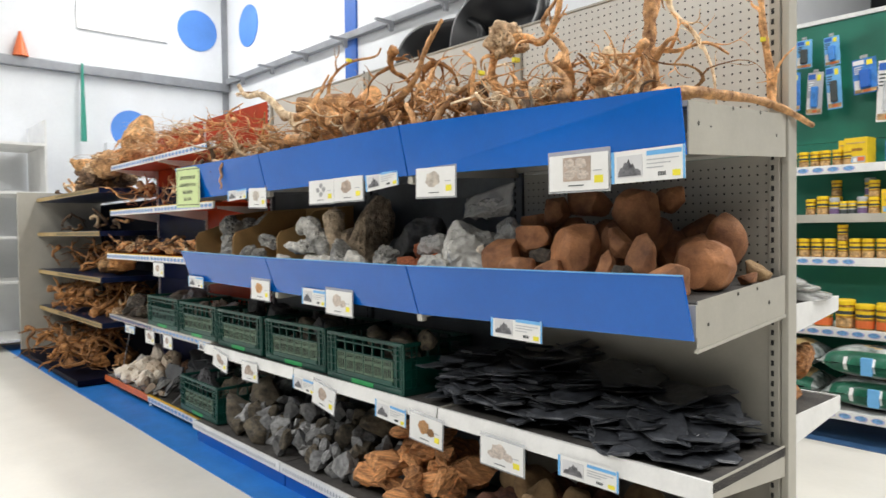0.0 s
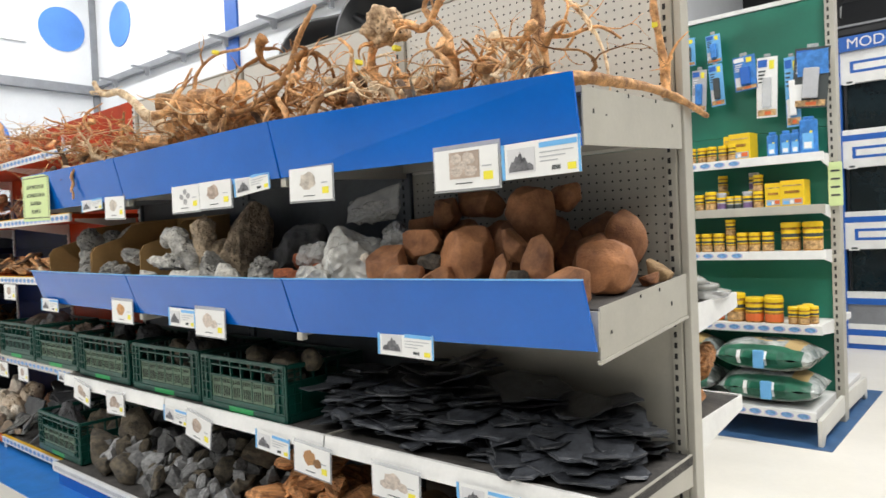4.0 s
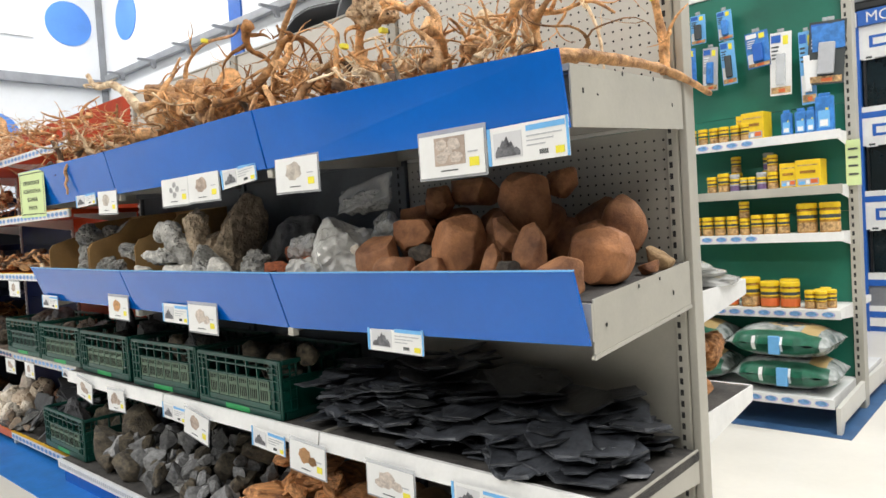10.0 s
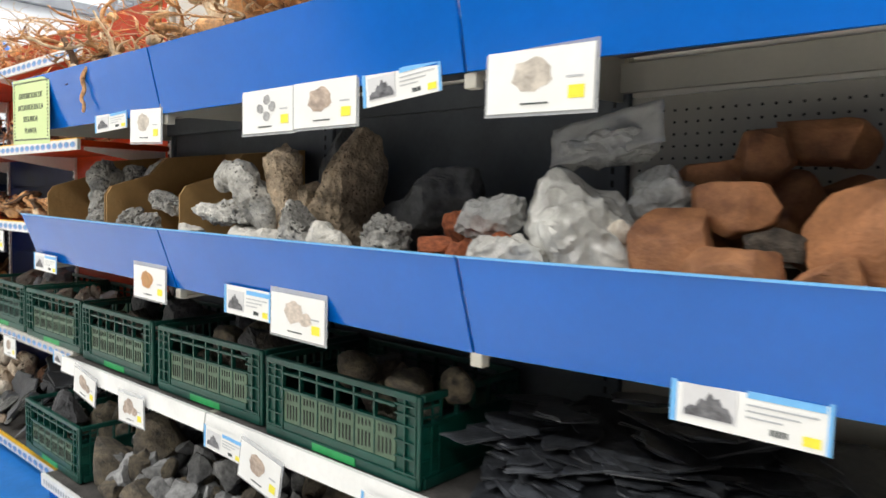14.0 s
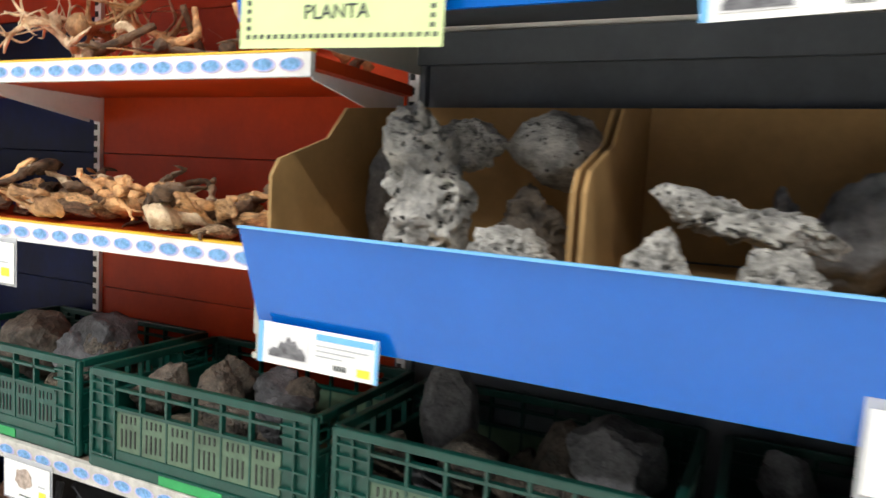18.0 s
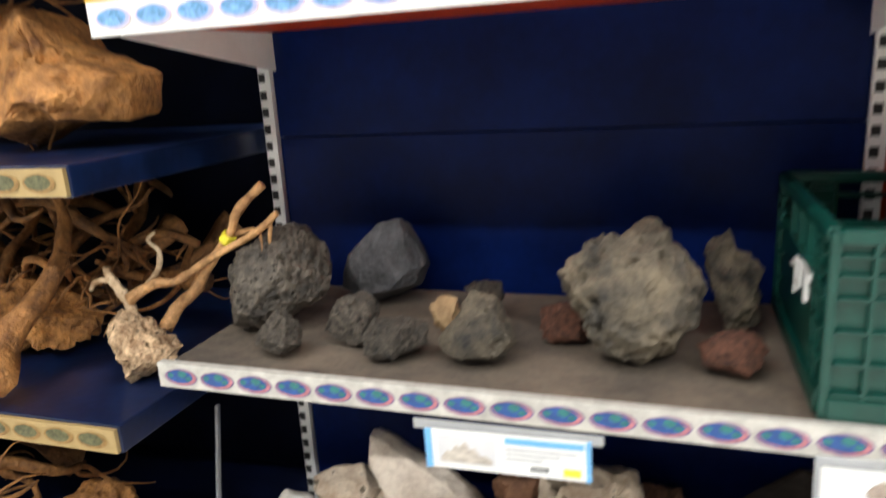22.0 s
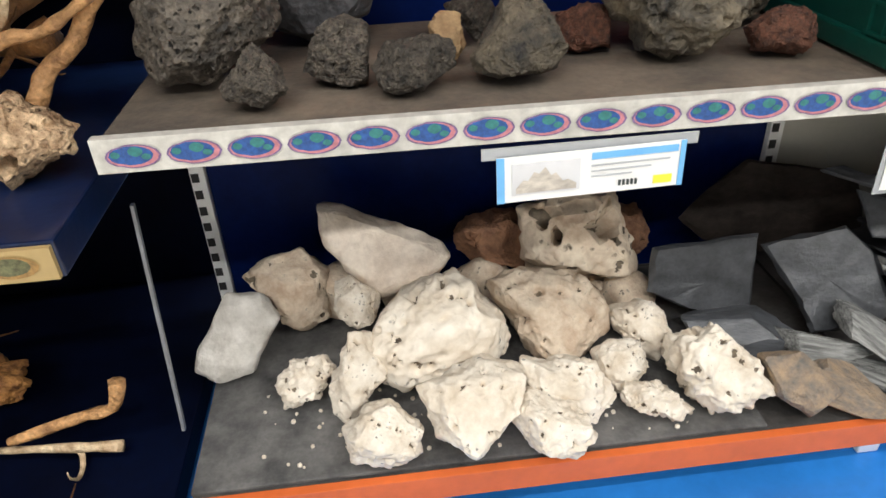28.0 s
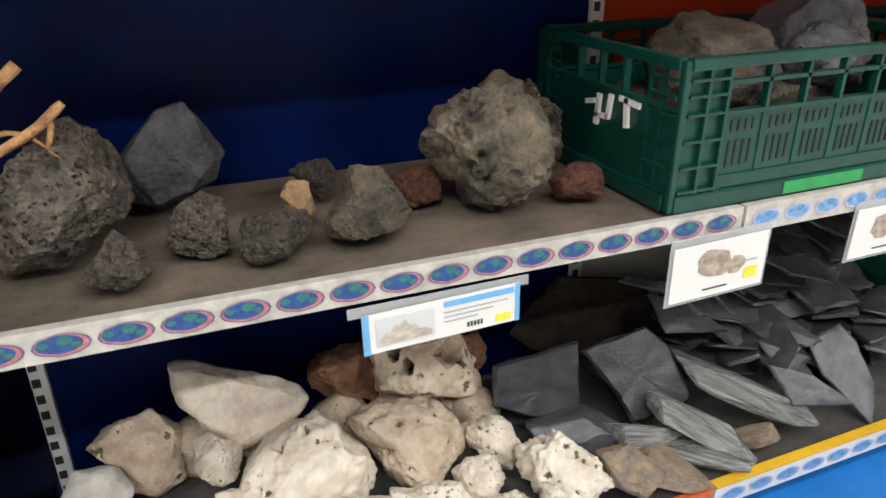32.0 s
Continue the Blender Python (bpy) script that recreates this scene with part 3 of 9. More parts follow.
def slab_data(name, seed, mat, sides=6, thick=0.07):
    """A split slab of unit width: straight broken edges, a stepped rim."""
    rr = random.Random(seed)
    bm = bmesh.new()
    corners = []
    for k in range(sides):
        a = 2 * math.pi * (k + rr.uniform(-0.32, 0.32)) / sides
        r = rr.uniform(0.4, 0.56)
        corners.append(Vector((r * math.cos(a), 0.72 * r * math.sin(a), 0)))
    base = []
    for k in range(sides):
        p, q = corners[k], corners[(k + 1) % sides]
        for t in (0.0, 0.3, 0.62):
            base.append(p.lerp(q, t) * (1 + (rr.uniform(-0.05, 0.04) if t else 0)))
    rings = []
    for z, shrink, jit in ((-0.5, 0.95, 0.02), (-0.05, 1.0, 0.012), (0.02, 0.965, 0.02), (0.5, 0.93, 0.025)):
        rings.append([bm.verts.new((p.x * shrink + rr.uniform(-jit, jit), p.y * shrink + rr.uniform(-jit, jit), z * thick + rr.uniform(-0.05, 0.05) * thick)) for p in base])
    n = len(base)
    for r0, r1 in zip(rings, rings[1:]):
        for k in range(n):
            bm.faces.new((r0[k], r0[(k + 1) % n], r1[(k + 1) % n], r1[k]))
    for ring, z in ((rings[0], -0.5), (rings[-1], 0.5)):
        c = bm.verts.new((rr.uniform(-0.1, 0.1), 0, z * thick * 1.1))
        for k in range(n):
            bm.faces.new((ring[k], ring[(k + 1) % n], c))
    bmesh.ops.recalc_face_normals(bm, faces=bm.faces)
    me = bpy.data.meshes.new(name)
    bm.to_mesh(me)
    bm.free()
    me.materials.append(mat)
    return me


def tube_into(vs, fs, pts, radii, sides=7, rr=random):
    """A knotty limb along pts."""
    start = len(vs)
    up = Vector((0.3, 0.2, 1))
    prev = None
    for k, p in enumerate(pts):
        d = (pts[min(k + 1, len(pts) - 1)] - pts[max(k - 1, 0)])
        d = d.normalized() if d.length > 1e-6 else Vector((0, 0, 1))
        a = (prev if prev is not None else up)
        a = (a - d * a.dot(d))
        a = a.normalized() if a.length > 1e-4 else d.orthogonal().normalized()
        prev = a
        b = d.cross(a)
        for s in range(sides):
            t = 2 * math.pi * s / sides
            r = radii[k] * (1 + 0.22 * math.sin(3 * t + k * 0.7) * 0.5 + rr.uniform(-0.1, 0.1))
            vs.append(p + (a * math.cos(t) + b * math.sin(t)) * r)
    for k in range(len(pts) - 1):
        for s in range(sides):
            i, j = start + k * sides + s, start + k * sides + (s + 1) % sides
            fs.append((i, j, j + sides, i + sides))
    fs.append(tuple(start + s for s in range(sides))[::-1])
    fs.append(tuple(start + (len(pts) - 1) * sides + s for s in range(sides)))


def wander(p, d, length, steps, curl, rr):
    pts, w = [Vector(p)], Vector((rr.gauss(0, 1), rr.gauss(0, 1), rr.gauss(0, 1)))
    d = Vector(d).normalized()
    for _ in range(steps):
        w = (w * 0.7 + Vector((rr.gauss(0, 1), rr.gauss(0, 1), rr.gauss(0, 1))) * 0.6)
        d = (d + w * curl).normalized()
        pts.append(pts[-1] + d * (length / steps))
    return pts


def root_data(name, seed, mat, length=0.4, thick=0.02, branches=4, curl=0.3, steps=12, burl=0.0, path=None, taper=0.25, sub=True):
    rr = random.Random(seed)
    vs, fs = [], []
    pts = [Vector(p) for p in path] if path else wander((-length / 2, 0, 0), (1, 0, 0.1), length, steps, curl, rr)
    if path:
        fine = []
        for k in range(len(pts) - 1):
            p0, p1, p2, p3 = pts[max(k - 1, 0)], pts[k], pts[k + 1], pts[min(k + 2, len(pts) - 1)]
            for q in range(4):
                t = q / 4
                fine.append(0.5 * ((2 * p1) + (p2 - p0) * t + (2 * p0 - 5 * p1 + 4 * p2 - p3) * t * t + (3 * p1 - p0 - 3 * p2 + p3) * t ** 3))
        pts = fine + [pts[-1]]
    n = len(pts)
    rad = [thick * ((1 - k / (n - 1)) * (1 - taper) + taper) * rr.uniform(0.85, 1.15) * (1 + burl * math.exp(-(k / n * 6) ** 2)) for k in range(n)]
    tube_into(vs, fs, pts, rad, 8, rr)
    for _ in range(branches):
        k = rr.randrange(1, max(2, n - 2))
        d = (pts[k + 1] - pts[k - 1]).normalized()
        side = Vector((rr.gauss(0, 1), rr.gauss(0, 1), rr.gauss(0.3, 1))).normalized()
        ln = length * rr.uniform(0.3, 0.7)
        bp = wander(pts[k], d * 0.6 + side, ln, 9, curl * 1.1, rr)
        r0 = rad[k] * rr.uniform(0.5, 0.8)
        base = len(vs)
        tube_into(vs, fs, bp, [r0 * (1 - 0.85 * q / 9) for q in range(10)], 6, rr)
        fs.append((base, base + 1, k * 8 + 1))
        if sub and rr.random() < 0.7:
            q = rr.randrange(3, 7)
            side = Vector((rr.gauss(0, 1), rr.gauss(0, 1), rr.gauss(0.2, 1))).normalized()
            sp = wander(bp[q], (bp[q + 1] - bp[q]).normalized() + side, ln * 0.5, 6, curl * 1.2, rr)
            twig = len(vs)
            tube_into(vs, fs, sp, [r0 * 0.45 * (1 - 0.85 * u / 6) for u in range(7)], 5, rr)
            fs.append((twig, twig + 1, base + q * 6 + 1))
    me = bpy.data.meshes.new(name)
    me.from_pydata([tuple(v) for v in vs], [], fs)
    for p in me.polygons:
        p.use_smooth = True
    me.materials.append(mat)
    return me


def low_of(me, rot, sc):
    """How far the mesh, turned and sized, reaches below its origin."""
    m = Euler([radians(a) for a in rot]).to_matrix() @ Matrix.Diagonal(sc)
    return min((m @ v.co).z for v in me.vertices)


# ---------------------------------------------------------------- beige shelving, three bays
BX = [0.0, -1.124, -2.235, -3.335]
gondola = thing("shelving_unit", (-1.7, 0.62, 0), "beige steel shop shelving with glossy blue fascia boards", "shelving")


def slot_row(x, y, z0, z1, pitch, w, h, parent, mat=M_HOLE):
    bm = bmesh.new()
    z = z0
    while z < z1:
        box_into(bm, x - w / 2, x + w / 2, y - 0.0012, y + 0.001, z, z + h)
        z += pitch
    return tagged(part("vent_strip", bm, mat, parent), kind="stuff")


for k in range(4):
    top = 2.2 if k == 0 else 2.162
    seat = 0.0 if k == 0 else 1.6
    if k:
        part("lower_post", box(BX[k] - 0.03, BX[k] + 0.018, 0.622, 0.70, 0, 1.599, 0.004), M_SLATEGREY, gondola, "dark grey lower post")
    xa, xb = (-0.056, -0.022) if k == 0 else (BX[k] - 0.03, BX[k] + 0.018)
    post = part("post", box(xa, xb, 0.622, 0.70, seat, top, 0.004), M_BEIGE, gondola)
    slot_row(xa + 0.012, 0.622, 0.06, top, 0.0327, 0.009, 0.017, post)
part("post_flange", box(-0.02, 0.003, 0.628, 0.69, 0, 2.2, 0.004), M_BEIGE, gondola)


def clip(x, y, z):
    return part("clip", box(x - 0.014, x + 0.014, y - 0.008, y + 0.016, z - 0.026, z + 0.002, 0.003), M_BEIGE, gondola, "small beige bracket clip")


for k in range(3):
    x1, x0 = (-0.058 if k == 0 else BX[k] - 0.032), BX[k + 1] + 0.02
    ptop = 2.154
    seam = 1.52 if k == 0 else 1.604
    # same beige as below, lightened in its colour for the light from above
    part("back_panel", box(x0, x1, 0.637, 0.655, seam + 0.002, ptop, 0.002), M_CREAM_LIT_BEIGE, gondola, "beige upper back panel, paler with overhead light in its colour")
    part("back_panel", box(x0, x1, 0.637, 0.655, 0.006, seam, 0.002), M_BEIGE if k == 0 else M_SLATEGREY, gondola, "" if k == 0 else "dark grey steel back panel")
    part("top_trim", box(x0, x1, 0.632, 0.66, ptop, ptop + 0.008), M_BEIGE, gondola, "thin folded top edge")
    x1, x0 = BX[k] - 0.004, BX[k + 1] + 0.004
    shelf = part("top_shelf", prism([(0.03, 1.60), (0.62, 1.62), (0.62, 1.635), (0.03, 1.615)], x0, x1), M_BEIGE, gondola)
    for xs in (x0, x1 - 0.004):
        sag = 0.011 if k == 0 and xs > x0 else 0.0
        part("side_plate", prism([(0.03, 1.488 - sag), (0.618, 1.51 - sag / 2), (0.618, 1.642 - sag / 2), (0.03, 1.622 - sag)], xs + (0.002 if xs > x0 else -0.002), xs + (0.006 if xs > x0 else 0.002)), M_BEIGE, shelf)
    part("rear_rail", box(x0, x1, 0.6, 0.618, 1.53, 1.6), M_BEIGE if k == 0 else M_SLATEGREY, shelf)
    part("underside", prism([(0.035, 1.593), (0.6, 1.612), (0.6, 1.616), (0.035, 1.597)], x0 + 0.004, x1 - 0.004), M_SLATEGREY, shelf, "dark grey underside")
    shelf = part("sloping_shelf", prism([(0.08, 1.078), (0.62, 1.12), (0.62, 1.132), (0.08, 1.09)], x0, x1), M_TRAY, gondola, "dark dusty sloping shelf tray")
    for xs in (x0 - 0.0005, x1 - 0.0035):
        part("side_plate", prism([(0.075, 0.968), (0.618, 1.014), (0.618, 1.136), (0.078, 1.094)], xs, xs + 0.004), M_BEIGE, shelf)
        part("edge_roll", prism([(0.07, 0.958), (0.618, 1.004), (0.618, 1.013), (0.07, 0.967)], xs - 0.003, xs + 0.007), M_BEIGE, shelf)
    part("front_rail", box(x0, x1, 0.068, 0.08, 1.0, 1.085), M_BEIGE, shelf)
    shelf = part("middle_shelf", box(x0, x1, 0.156, 0.62, 0.565, 0.592), M_TRAY, gondola, "dark dusty shelf tray")
    part("shelf_lip", prism([(0.145, 0.598), (0.158, 0.598), (0.158, 0.54), (0.137, 0.54)], x0, x1), M_WHITE, shelf, "white pressed steel lip")
    for xs in (x0, x1 - 0.004):
        part("side_plate", prism([(0.16, 0.545), (0.618, 0.5), (0.618, 0.598), (0.16, 0.598)], xs, xs + 0.004), M_BEIGE, shelf)
    shelf = part("base_shelf", box(x0, x1, 0.07, 0.62, 0.11, 0.13), M_TRAY, gondola, "dusty base shelf tray")
    lip = part("shelf_lip", box(x0, x1, 0.055, 0.069, 0.085, 0.135, 0.002), M_WHITE, shelf, "white perforated lip")
    bm = bmesh.new()
    q = x0 + 0.03
    while q < x1 - 0.03:
        box_into(bm, q, q + 0.012, 0.0538, 0.056, 0.1, 0.118)
        q += 0.024
    tagged(part("vent_strip", bm, M_INK_GREY, lip), kind="stuff")
    part("kick_panel", box(x0 + 0.002, x1 - 0.002, 0.085, 0.1, 0.004, 0.108), M_FASCIA, gondola, "blue kick panel")
    # each upper board hangs a little askew: front y and z of its top and foot at both ends
    (ya, za, yb, zb), (yc, zc, yd, zd) = ((-0.014, 1.641, 0.018, 1.475), (-0.03, 1.678, 0.012, 1.494), (-0.03, 1.672, 0.012, 1.493), (-0.02, 1.682, 0.014, 1.493))[k:k + 2]
    bm = prism([(ya, za), (ya + 0.008, za), (yb + 0.008, zb), (yb, zb)], x0, x1)
    for v in bm.verts:
        f = (x1 - v.co.x) / (x1 - x0)
        top = v.co.z > 1.58
        v.co.y += f * ((yc - ya) if top else (yd - yb))
        v.co.z += f * ((zc - za) if top else (zd - zb))
    part("upper_fascia", bm, M_FASCIA, gondola, "glossy blue fascia board")
    fx0, lift = (x0, 0.0) if k < 2 else (-3.305, 0.016)
    board = prism([(-0.004, 1.164), (0.004, 1.164), (0.063, 0.992), (0.055, 0.992)], fx0, x1)
    edge = box(fx0, x1, -0.0085, 0.0045, 1.1645, 1.168)
    for bm in (board, edge):
        for v in bm.verts:
            f = (x1 - v.co.x) / (x1 - fx0)
            if k == 2:
                v.co.z += lift * f
            else:
                v.co.z -= (f if k == 0 else 1 - f) * (0.007 if v.co.z > 1.08 else 0.02)
    part("lower_fascia", board, M_FASCIA, gondola, "glossy blue fascia board")
    part("fascia_edge", edge, M_STRIPE, gondola, "pale blue worn top edge")
    if k < 2:
        clip(x0 + 0.002, 0.026, 1.49)
        clip(x0 + 0.002, 0.062, 0.972 if k == 0 else 0.988)
# perforations of the first bay's panels
vs, fs = [], []
for px in range(38):
    for pz in range(56):
        x, z = -0.07 - px * 0.028, 0.61 + pz * 0.0282
        if z < 1.14 or 1.505 < z < 1.64 or z > 2.14:
            continue
        fs.append(tuple(range(len(vs), len(vs) + 8)))
        vs += [(x + 0.0036 * math.cos(math.pi * q / 4), 0.6362, z + 0.0036 * math.sin(math.pi * q / 4)) for q in range(8)]
me = bpy.data.meshes.new("hole_pattern")
me.from_pydata(vs, [], fs)
me.materials.append(M_HOLE)
holes = new("hole_pattern", me)
holes.parent = gondola
holes.matrix_parent_inverse = Matrix.Translation(-gondola.location)
tagged(holes, "round holes of the perforated panel", kind="stuff")
for y, z, h in ((0.08, 1.56, 0.016), (0.145, 1.557, 0.006), (0.55, 1.566, 0.012), (0.27, 1.618, 0.014), (0.44, 1.624, 0.014), (0.13, 1.03, 0.012), (0.5, 1.06, 0.016), (0.3, 1.1, 0.012), (0.42, 1.106, 0.012)):
    part("slot", box(-0.0022, -0.0008, y - 0.0028, y + 0.0028, z - h * 0.36, z + h * 0.36), M_HOLE, gondola)

# shelves on the other side of the beige shelving
for z, y1 in ((1.03, 1.10), (0.665, 1.12), (0.14, 1.2)):
    shelf = part("rear_shelf", box(-2.2, -0.02, 0.71, y1, z - 0.02, z), M_TRAY, gondola)
    part("shelf_lip", box(-2.2, -0.02, y1, y1 + 0.012, z - 0.045, z + 0.005), M_WHITE, shelf)
    part("side_plate", prism([(0.705, z - 0.09), (y1, z - 0.045), (y1, z + 0.006), (0.705, z + 0.006)], -0.019, -0.014), M_WHITE, shelf)

# ---------------------------------------------------------------- oval stickers
_bm = bmesh.new()


def lobed(a, grow, dx, dz):
    """A point of the sticker's outline: a broad oval with a smaller lobe at one side."""
    r = max(1 / math.hypot(math.cos(a) / 0.034, math.sin(a) / 0.0158), 0.0) * (1 - 0.07 * math.exp(-((abs(a - math.pi) - 0.75) / 0.22) ** 2))
    return (dx + grow * r * math.cos(a), 0.0, dz + grow * r * math.sin(a))


_rings = [[_bm.verts.new(lobed(2 * math.pi * k / 28, *g)) for k in range(28)] for g in ((1.04, 0, 0), (0.95, 0, 0), (0.83, -0.0024, 0.0012))]
_mid = _bm.verts.new((-0.002, 0, 0.0016))
for k in range(28):
    q = (k + 1) % 28
    for slot, corners in ((3, (_rings[0][k], _rings[0][q], _rings[1][q], _rings[1][k])), (1, (_rings[1][k], _rings[1][q], _rings[2][q], _rings[2][k])), (0, (_rings[2][k], _rings[2][q], _mid))):
        _bm.faces.new(corners).material_index = slot
for n, (cx, cz, rx, rz, slot) in enumerate(((0.004, 0.0062, 0.0095, 0.0066, 2), (-0.0215, 0.0032, 0.0062, 0.0045, 2), (0.0165, -0.001, 0.0062, 0.0042, 2))):
    dy = -0.0004 - 0.0003 * n
    c = _bm.verts.new((cx, dy, cz))
    ring = [_bm.verts.new((cx + rx * math.cos(2 * math.pi * k / 16), dy, cz + rz * math.sin(2 * math.pi * k / 16) * (1 + 0.08 * math.sin(k * 1.7)))) for k in range(16)]
    for k in range(16):
        f = _bm.faces.new((c, ring[(k + 1) % 16], ring[k]))
        f.material_index = slot
bmesh.ops.recalc_face_normals(_bm, faces=_bm.faces)
OVAL = bpy.data.meshes.new("oval_sticker")
_bm.to_mesh(OVAL)
_bm.free()
OVAL_PALE, OVAL_TAN = OVAL.copy(), OVAL.copy()
for a, b in ((M_OVAL_BLUE, M_PALE_BLUE), (M_OVAL_PINK, M_PALE_PINK), (M_OVAL_GREEN, M_PALE_TEAL), (M_OVAL_RIM, M_PALE_RIM)):
    OVAL.materials.append(a)
    OVAL_PALE.materials.append(b)
for a in (M_TAN_BLUE, M_TAN_RIM, M_TAN_BLUE, M_TAN_RIM):
    OVAL_TAN.materials.append(a)


def ovals(lip, x0, x1, y, z, pitch=0.0615, size=0.82, pale=False, tan=False):
    n = int((x1 - x0) / pitch)
    for k in range(n):
        ob = new("oval_sticker", OVAL_TAN if tan else OVAL_PALE if pale or z > 0.9 or y > 2 else OVAL)
        ob.parent = lip
        ob.location = (x0 + (k + 0.5) * (x1 - x0) / n, y - 0.0016, z)
        ob.scale = (size, 1, size)


# ---------------------------------------------------------------- red and navy shelving, two bays
RX = [-3.345, -4.40, -5.45]
rack = thing("shelving_unit", (-4.4, 0.62, 0), "red and navy steel shelving with white sticker lips", "shelving")
for x in RX:
    up = part("upright", box(x - 0.013, x + 0.013, 0.618, 0.66, 0, 2.17, 0.002), M_WHITE, rack, "white slotted steel upright")
    slot_row(x - 0.004, 0.618, 0.06, 2.13, 0.0327, 0.013, 0.0165, up)
for k in range(2):
    x1, x0 = RX[k] - 0.014, RX[k + 1] + 0.014
    mt = M_RED if k == 0 else M_NAVY
    # dark sheet added to block light coming through the panel seams
    part("backing", box(x0, x1, 0.646, 0.656, 0.04, 2.17), M_HOLE, rack)
    for z0, z1 in ((0.05, 0.5), (0.502, 0.9), (0.902, 1.3), (1.302, 1.7), (1.702, 2.17)):
        part("back_panel", box(x0, x1, 0.63, 0.645, z0, z1, 0.0015), M_RED if z0 > 1.7 else (M_BEIGE if z0 < 0.1 and k == 0 else mt), rack, "pale lower back panel" if z0 < 0.1 and k == 0 else "red enamelled back panel" if mt is M_RED else "navy enamelled back panel")
    for y0, z, st, ye in ((0.25, 1.872, M_RED, 0), (0.236, 1.49, M_RED, 1), (0.20, 1.128, M_RED, 1), (0.206, 0.605, M_TRAY_DUSTY, 0), (0.158, 0.092, M_TRAY, 2)):
        xa, xb = RX[k] - 0.003, RX[k + 1] + 0.003
        dusty = k == 1 and 0.2 < z < 0.7
        if k == 1 and z < 1.2:
            xb = RX[k + 1] + (0.02 if dusty else 0.012)
        shelf = part("shelf", box(xb, xa, y0, 0.617, z - 0.028, z - 0.004), st, rack)
        orange = ye == 2 and k == 1
        lip = part("shelf_lip", box(xb, xa, y0 - 0.014, y0, z - (0.039 if dusty else 0.045), z, 0.001), M_ORANGE if orange else (M_LIP_DUSTY if 0.2 < z < 0.7 else M_WHITE), shelf, "scuffed orange lip" if orange else "white lip with a row of oval stickers")
        if not orange:
            ovals(lip, xb + 0.01, xa - 0.01, y0 - 0.014, z - (0.02 if dusty else 0.023), pale=k == 0)
        if dusty:
            # the lip rises a little towards its free end
            for v in lip.data.vertices:
                v.co.z += 0.008 * (xa - v.co.x) / (xa - xb)
            for ob in lip.children:
                ob.location.z += 0.008 * (xa - ob.location.x) / (xa - xb)
        if ye and not orange:
            part("edge_strip", box(xb, xa, y0 - 0.0155, y0 + 0.004, z, z + 0.004), M_YELLOW, shelf, "yellow edge strip")
        for xs in (xa - 0.022, xb + 0.018):
            part("bracket", prism([(y0 + 0.02, z - 0.045), (0.61, z - 0.1), (0.61, z - 0.03), (y0 + 0.02, z - 0.03)], xs, xs + 0.004), M_WHITE if not orange else M_WHITE, shelf)
part("foot_bracket", box(-4.435, -4.40, 0.165, 0.3, 0.004, 0.046, 0.003), M_WHITE, rack, "white slotted foot bracket")
part("rubber_mat", box(-5.44, -4.6, 0.165, 0.6, 0.0885, 0.095, 0.002), M_MAT, rack, "dusty dark rubber mat")

# ---------------------------------------------------------------- navy shelving with pale lips
nav = thing("shelving_unit", (-6.5, 0.9, 0), "dark navy shelving with pale lips, full of roots", "shelving")
part("back_panel", box(-7.72, -5.5, 0.78, 0.8, 0.004, 1.62), M_NAVY_SHADED, nav)
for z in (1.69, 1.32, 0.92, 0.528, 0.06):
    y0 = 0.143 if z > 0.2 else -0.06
    # lowest shelf also takes the navy with shade painted in
    shelf = part("shelf", box(-7.72, -5.475, y0, 0.78, z - 0.046, z, 0.003), M_NAVYSHELF if z > 0.2 else M_NAVY_SHADED, nav)
    if z > 0.2:
        lip = part("shelf_lip", box(-7.72, -5.478, y0 - 0.008, y0 - 0.001, z - 0.043, z - 0.004), M_WOODLIP, shelf, "pale yellow lip with oval stickers")
        ovals(lip, -6.9, -5.49, y0 - 0.008, z - 0.0235, tan=True)
part("side_strut", prism([(0.366, 0.447), (0.374, 0.447), (0.30, 0.09), (0.292, 0.09)], -5.477, -5.472), M_STEEL_GREY, nav, "thin steel strut")
part("end_panel", box(-7.76, -7.725, -0.05, 0.8, 0.004, 1.75, 0.002), M_BEIGE, nav, "pale end panel")

# far cabinet at the west wall
cab = thing("glass_cabinet", (-8.5, 0.2, 0), "white and blue framed cabinet of small shelves", "cabinet")
for z in (0.1, 0.75, 1.25, 1.75, 2.3):
    part("shelf", box(-8.95, -8.05, -0.5, 0.3, z, z + 0.03), M_WHITE, cab)
for x in (-8.95, -8.52, -8.08):
    part("post", box(x, x + 0.04, -0.53, -0.49, 0.004, 2.6), M_WHITE, cab)
part("top_board", box(-8.96, -8.02, -0.54, -0.5, 2.35, 2.6), M_TANKBLUE, cab, "blue top board")
part("back_board", box(-8.95, -8.05, 0.3, 0.32, 0.004, 2.6), M_WHITE, cab)
# ---------------------------------------------------------------- green crates
CRATE_W, CRATE_D, CRATE_H = 0.605, 0.40, 0.222


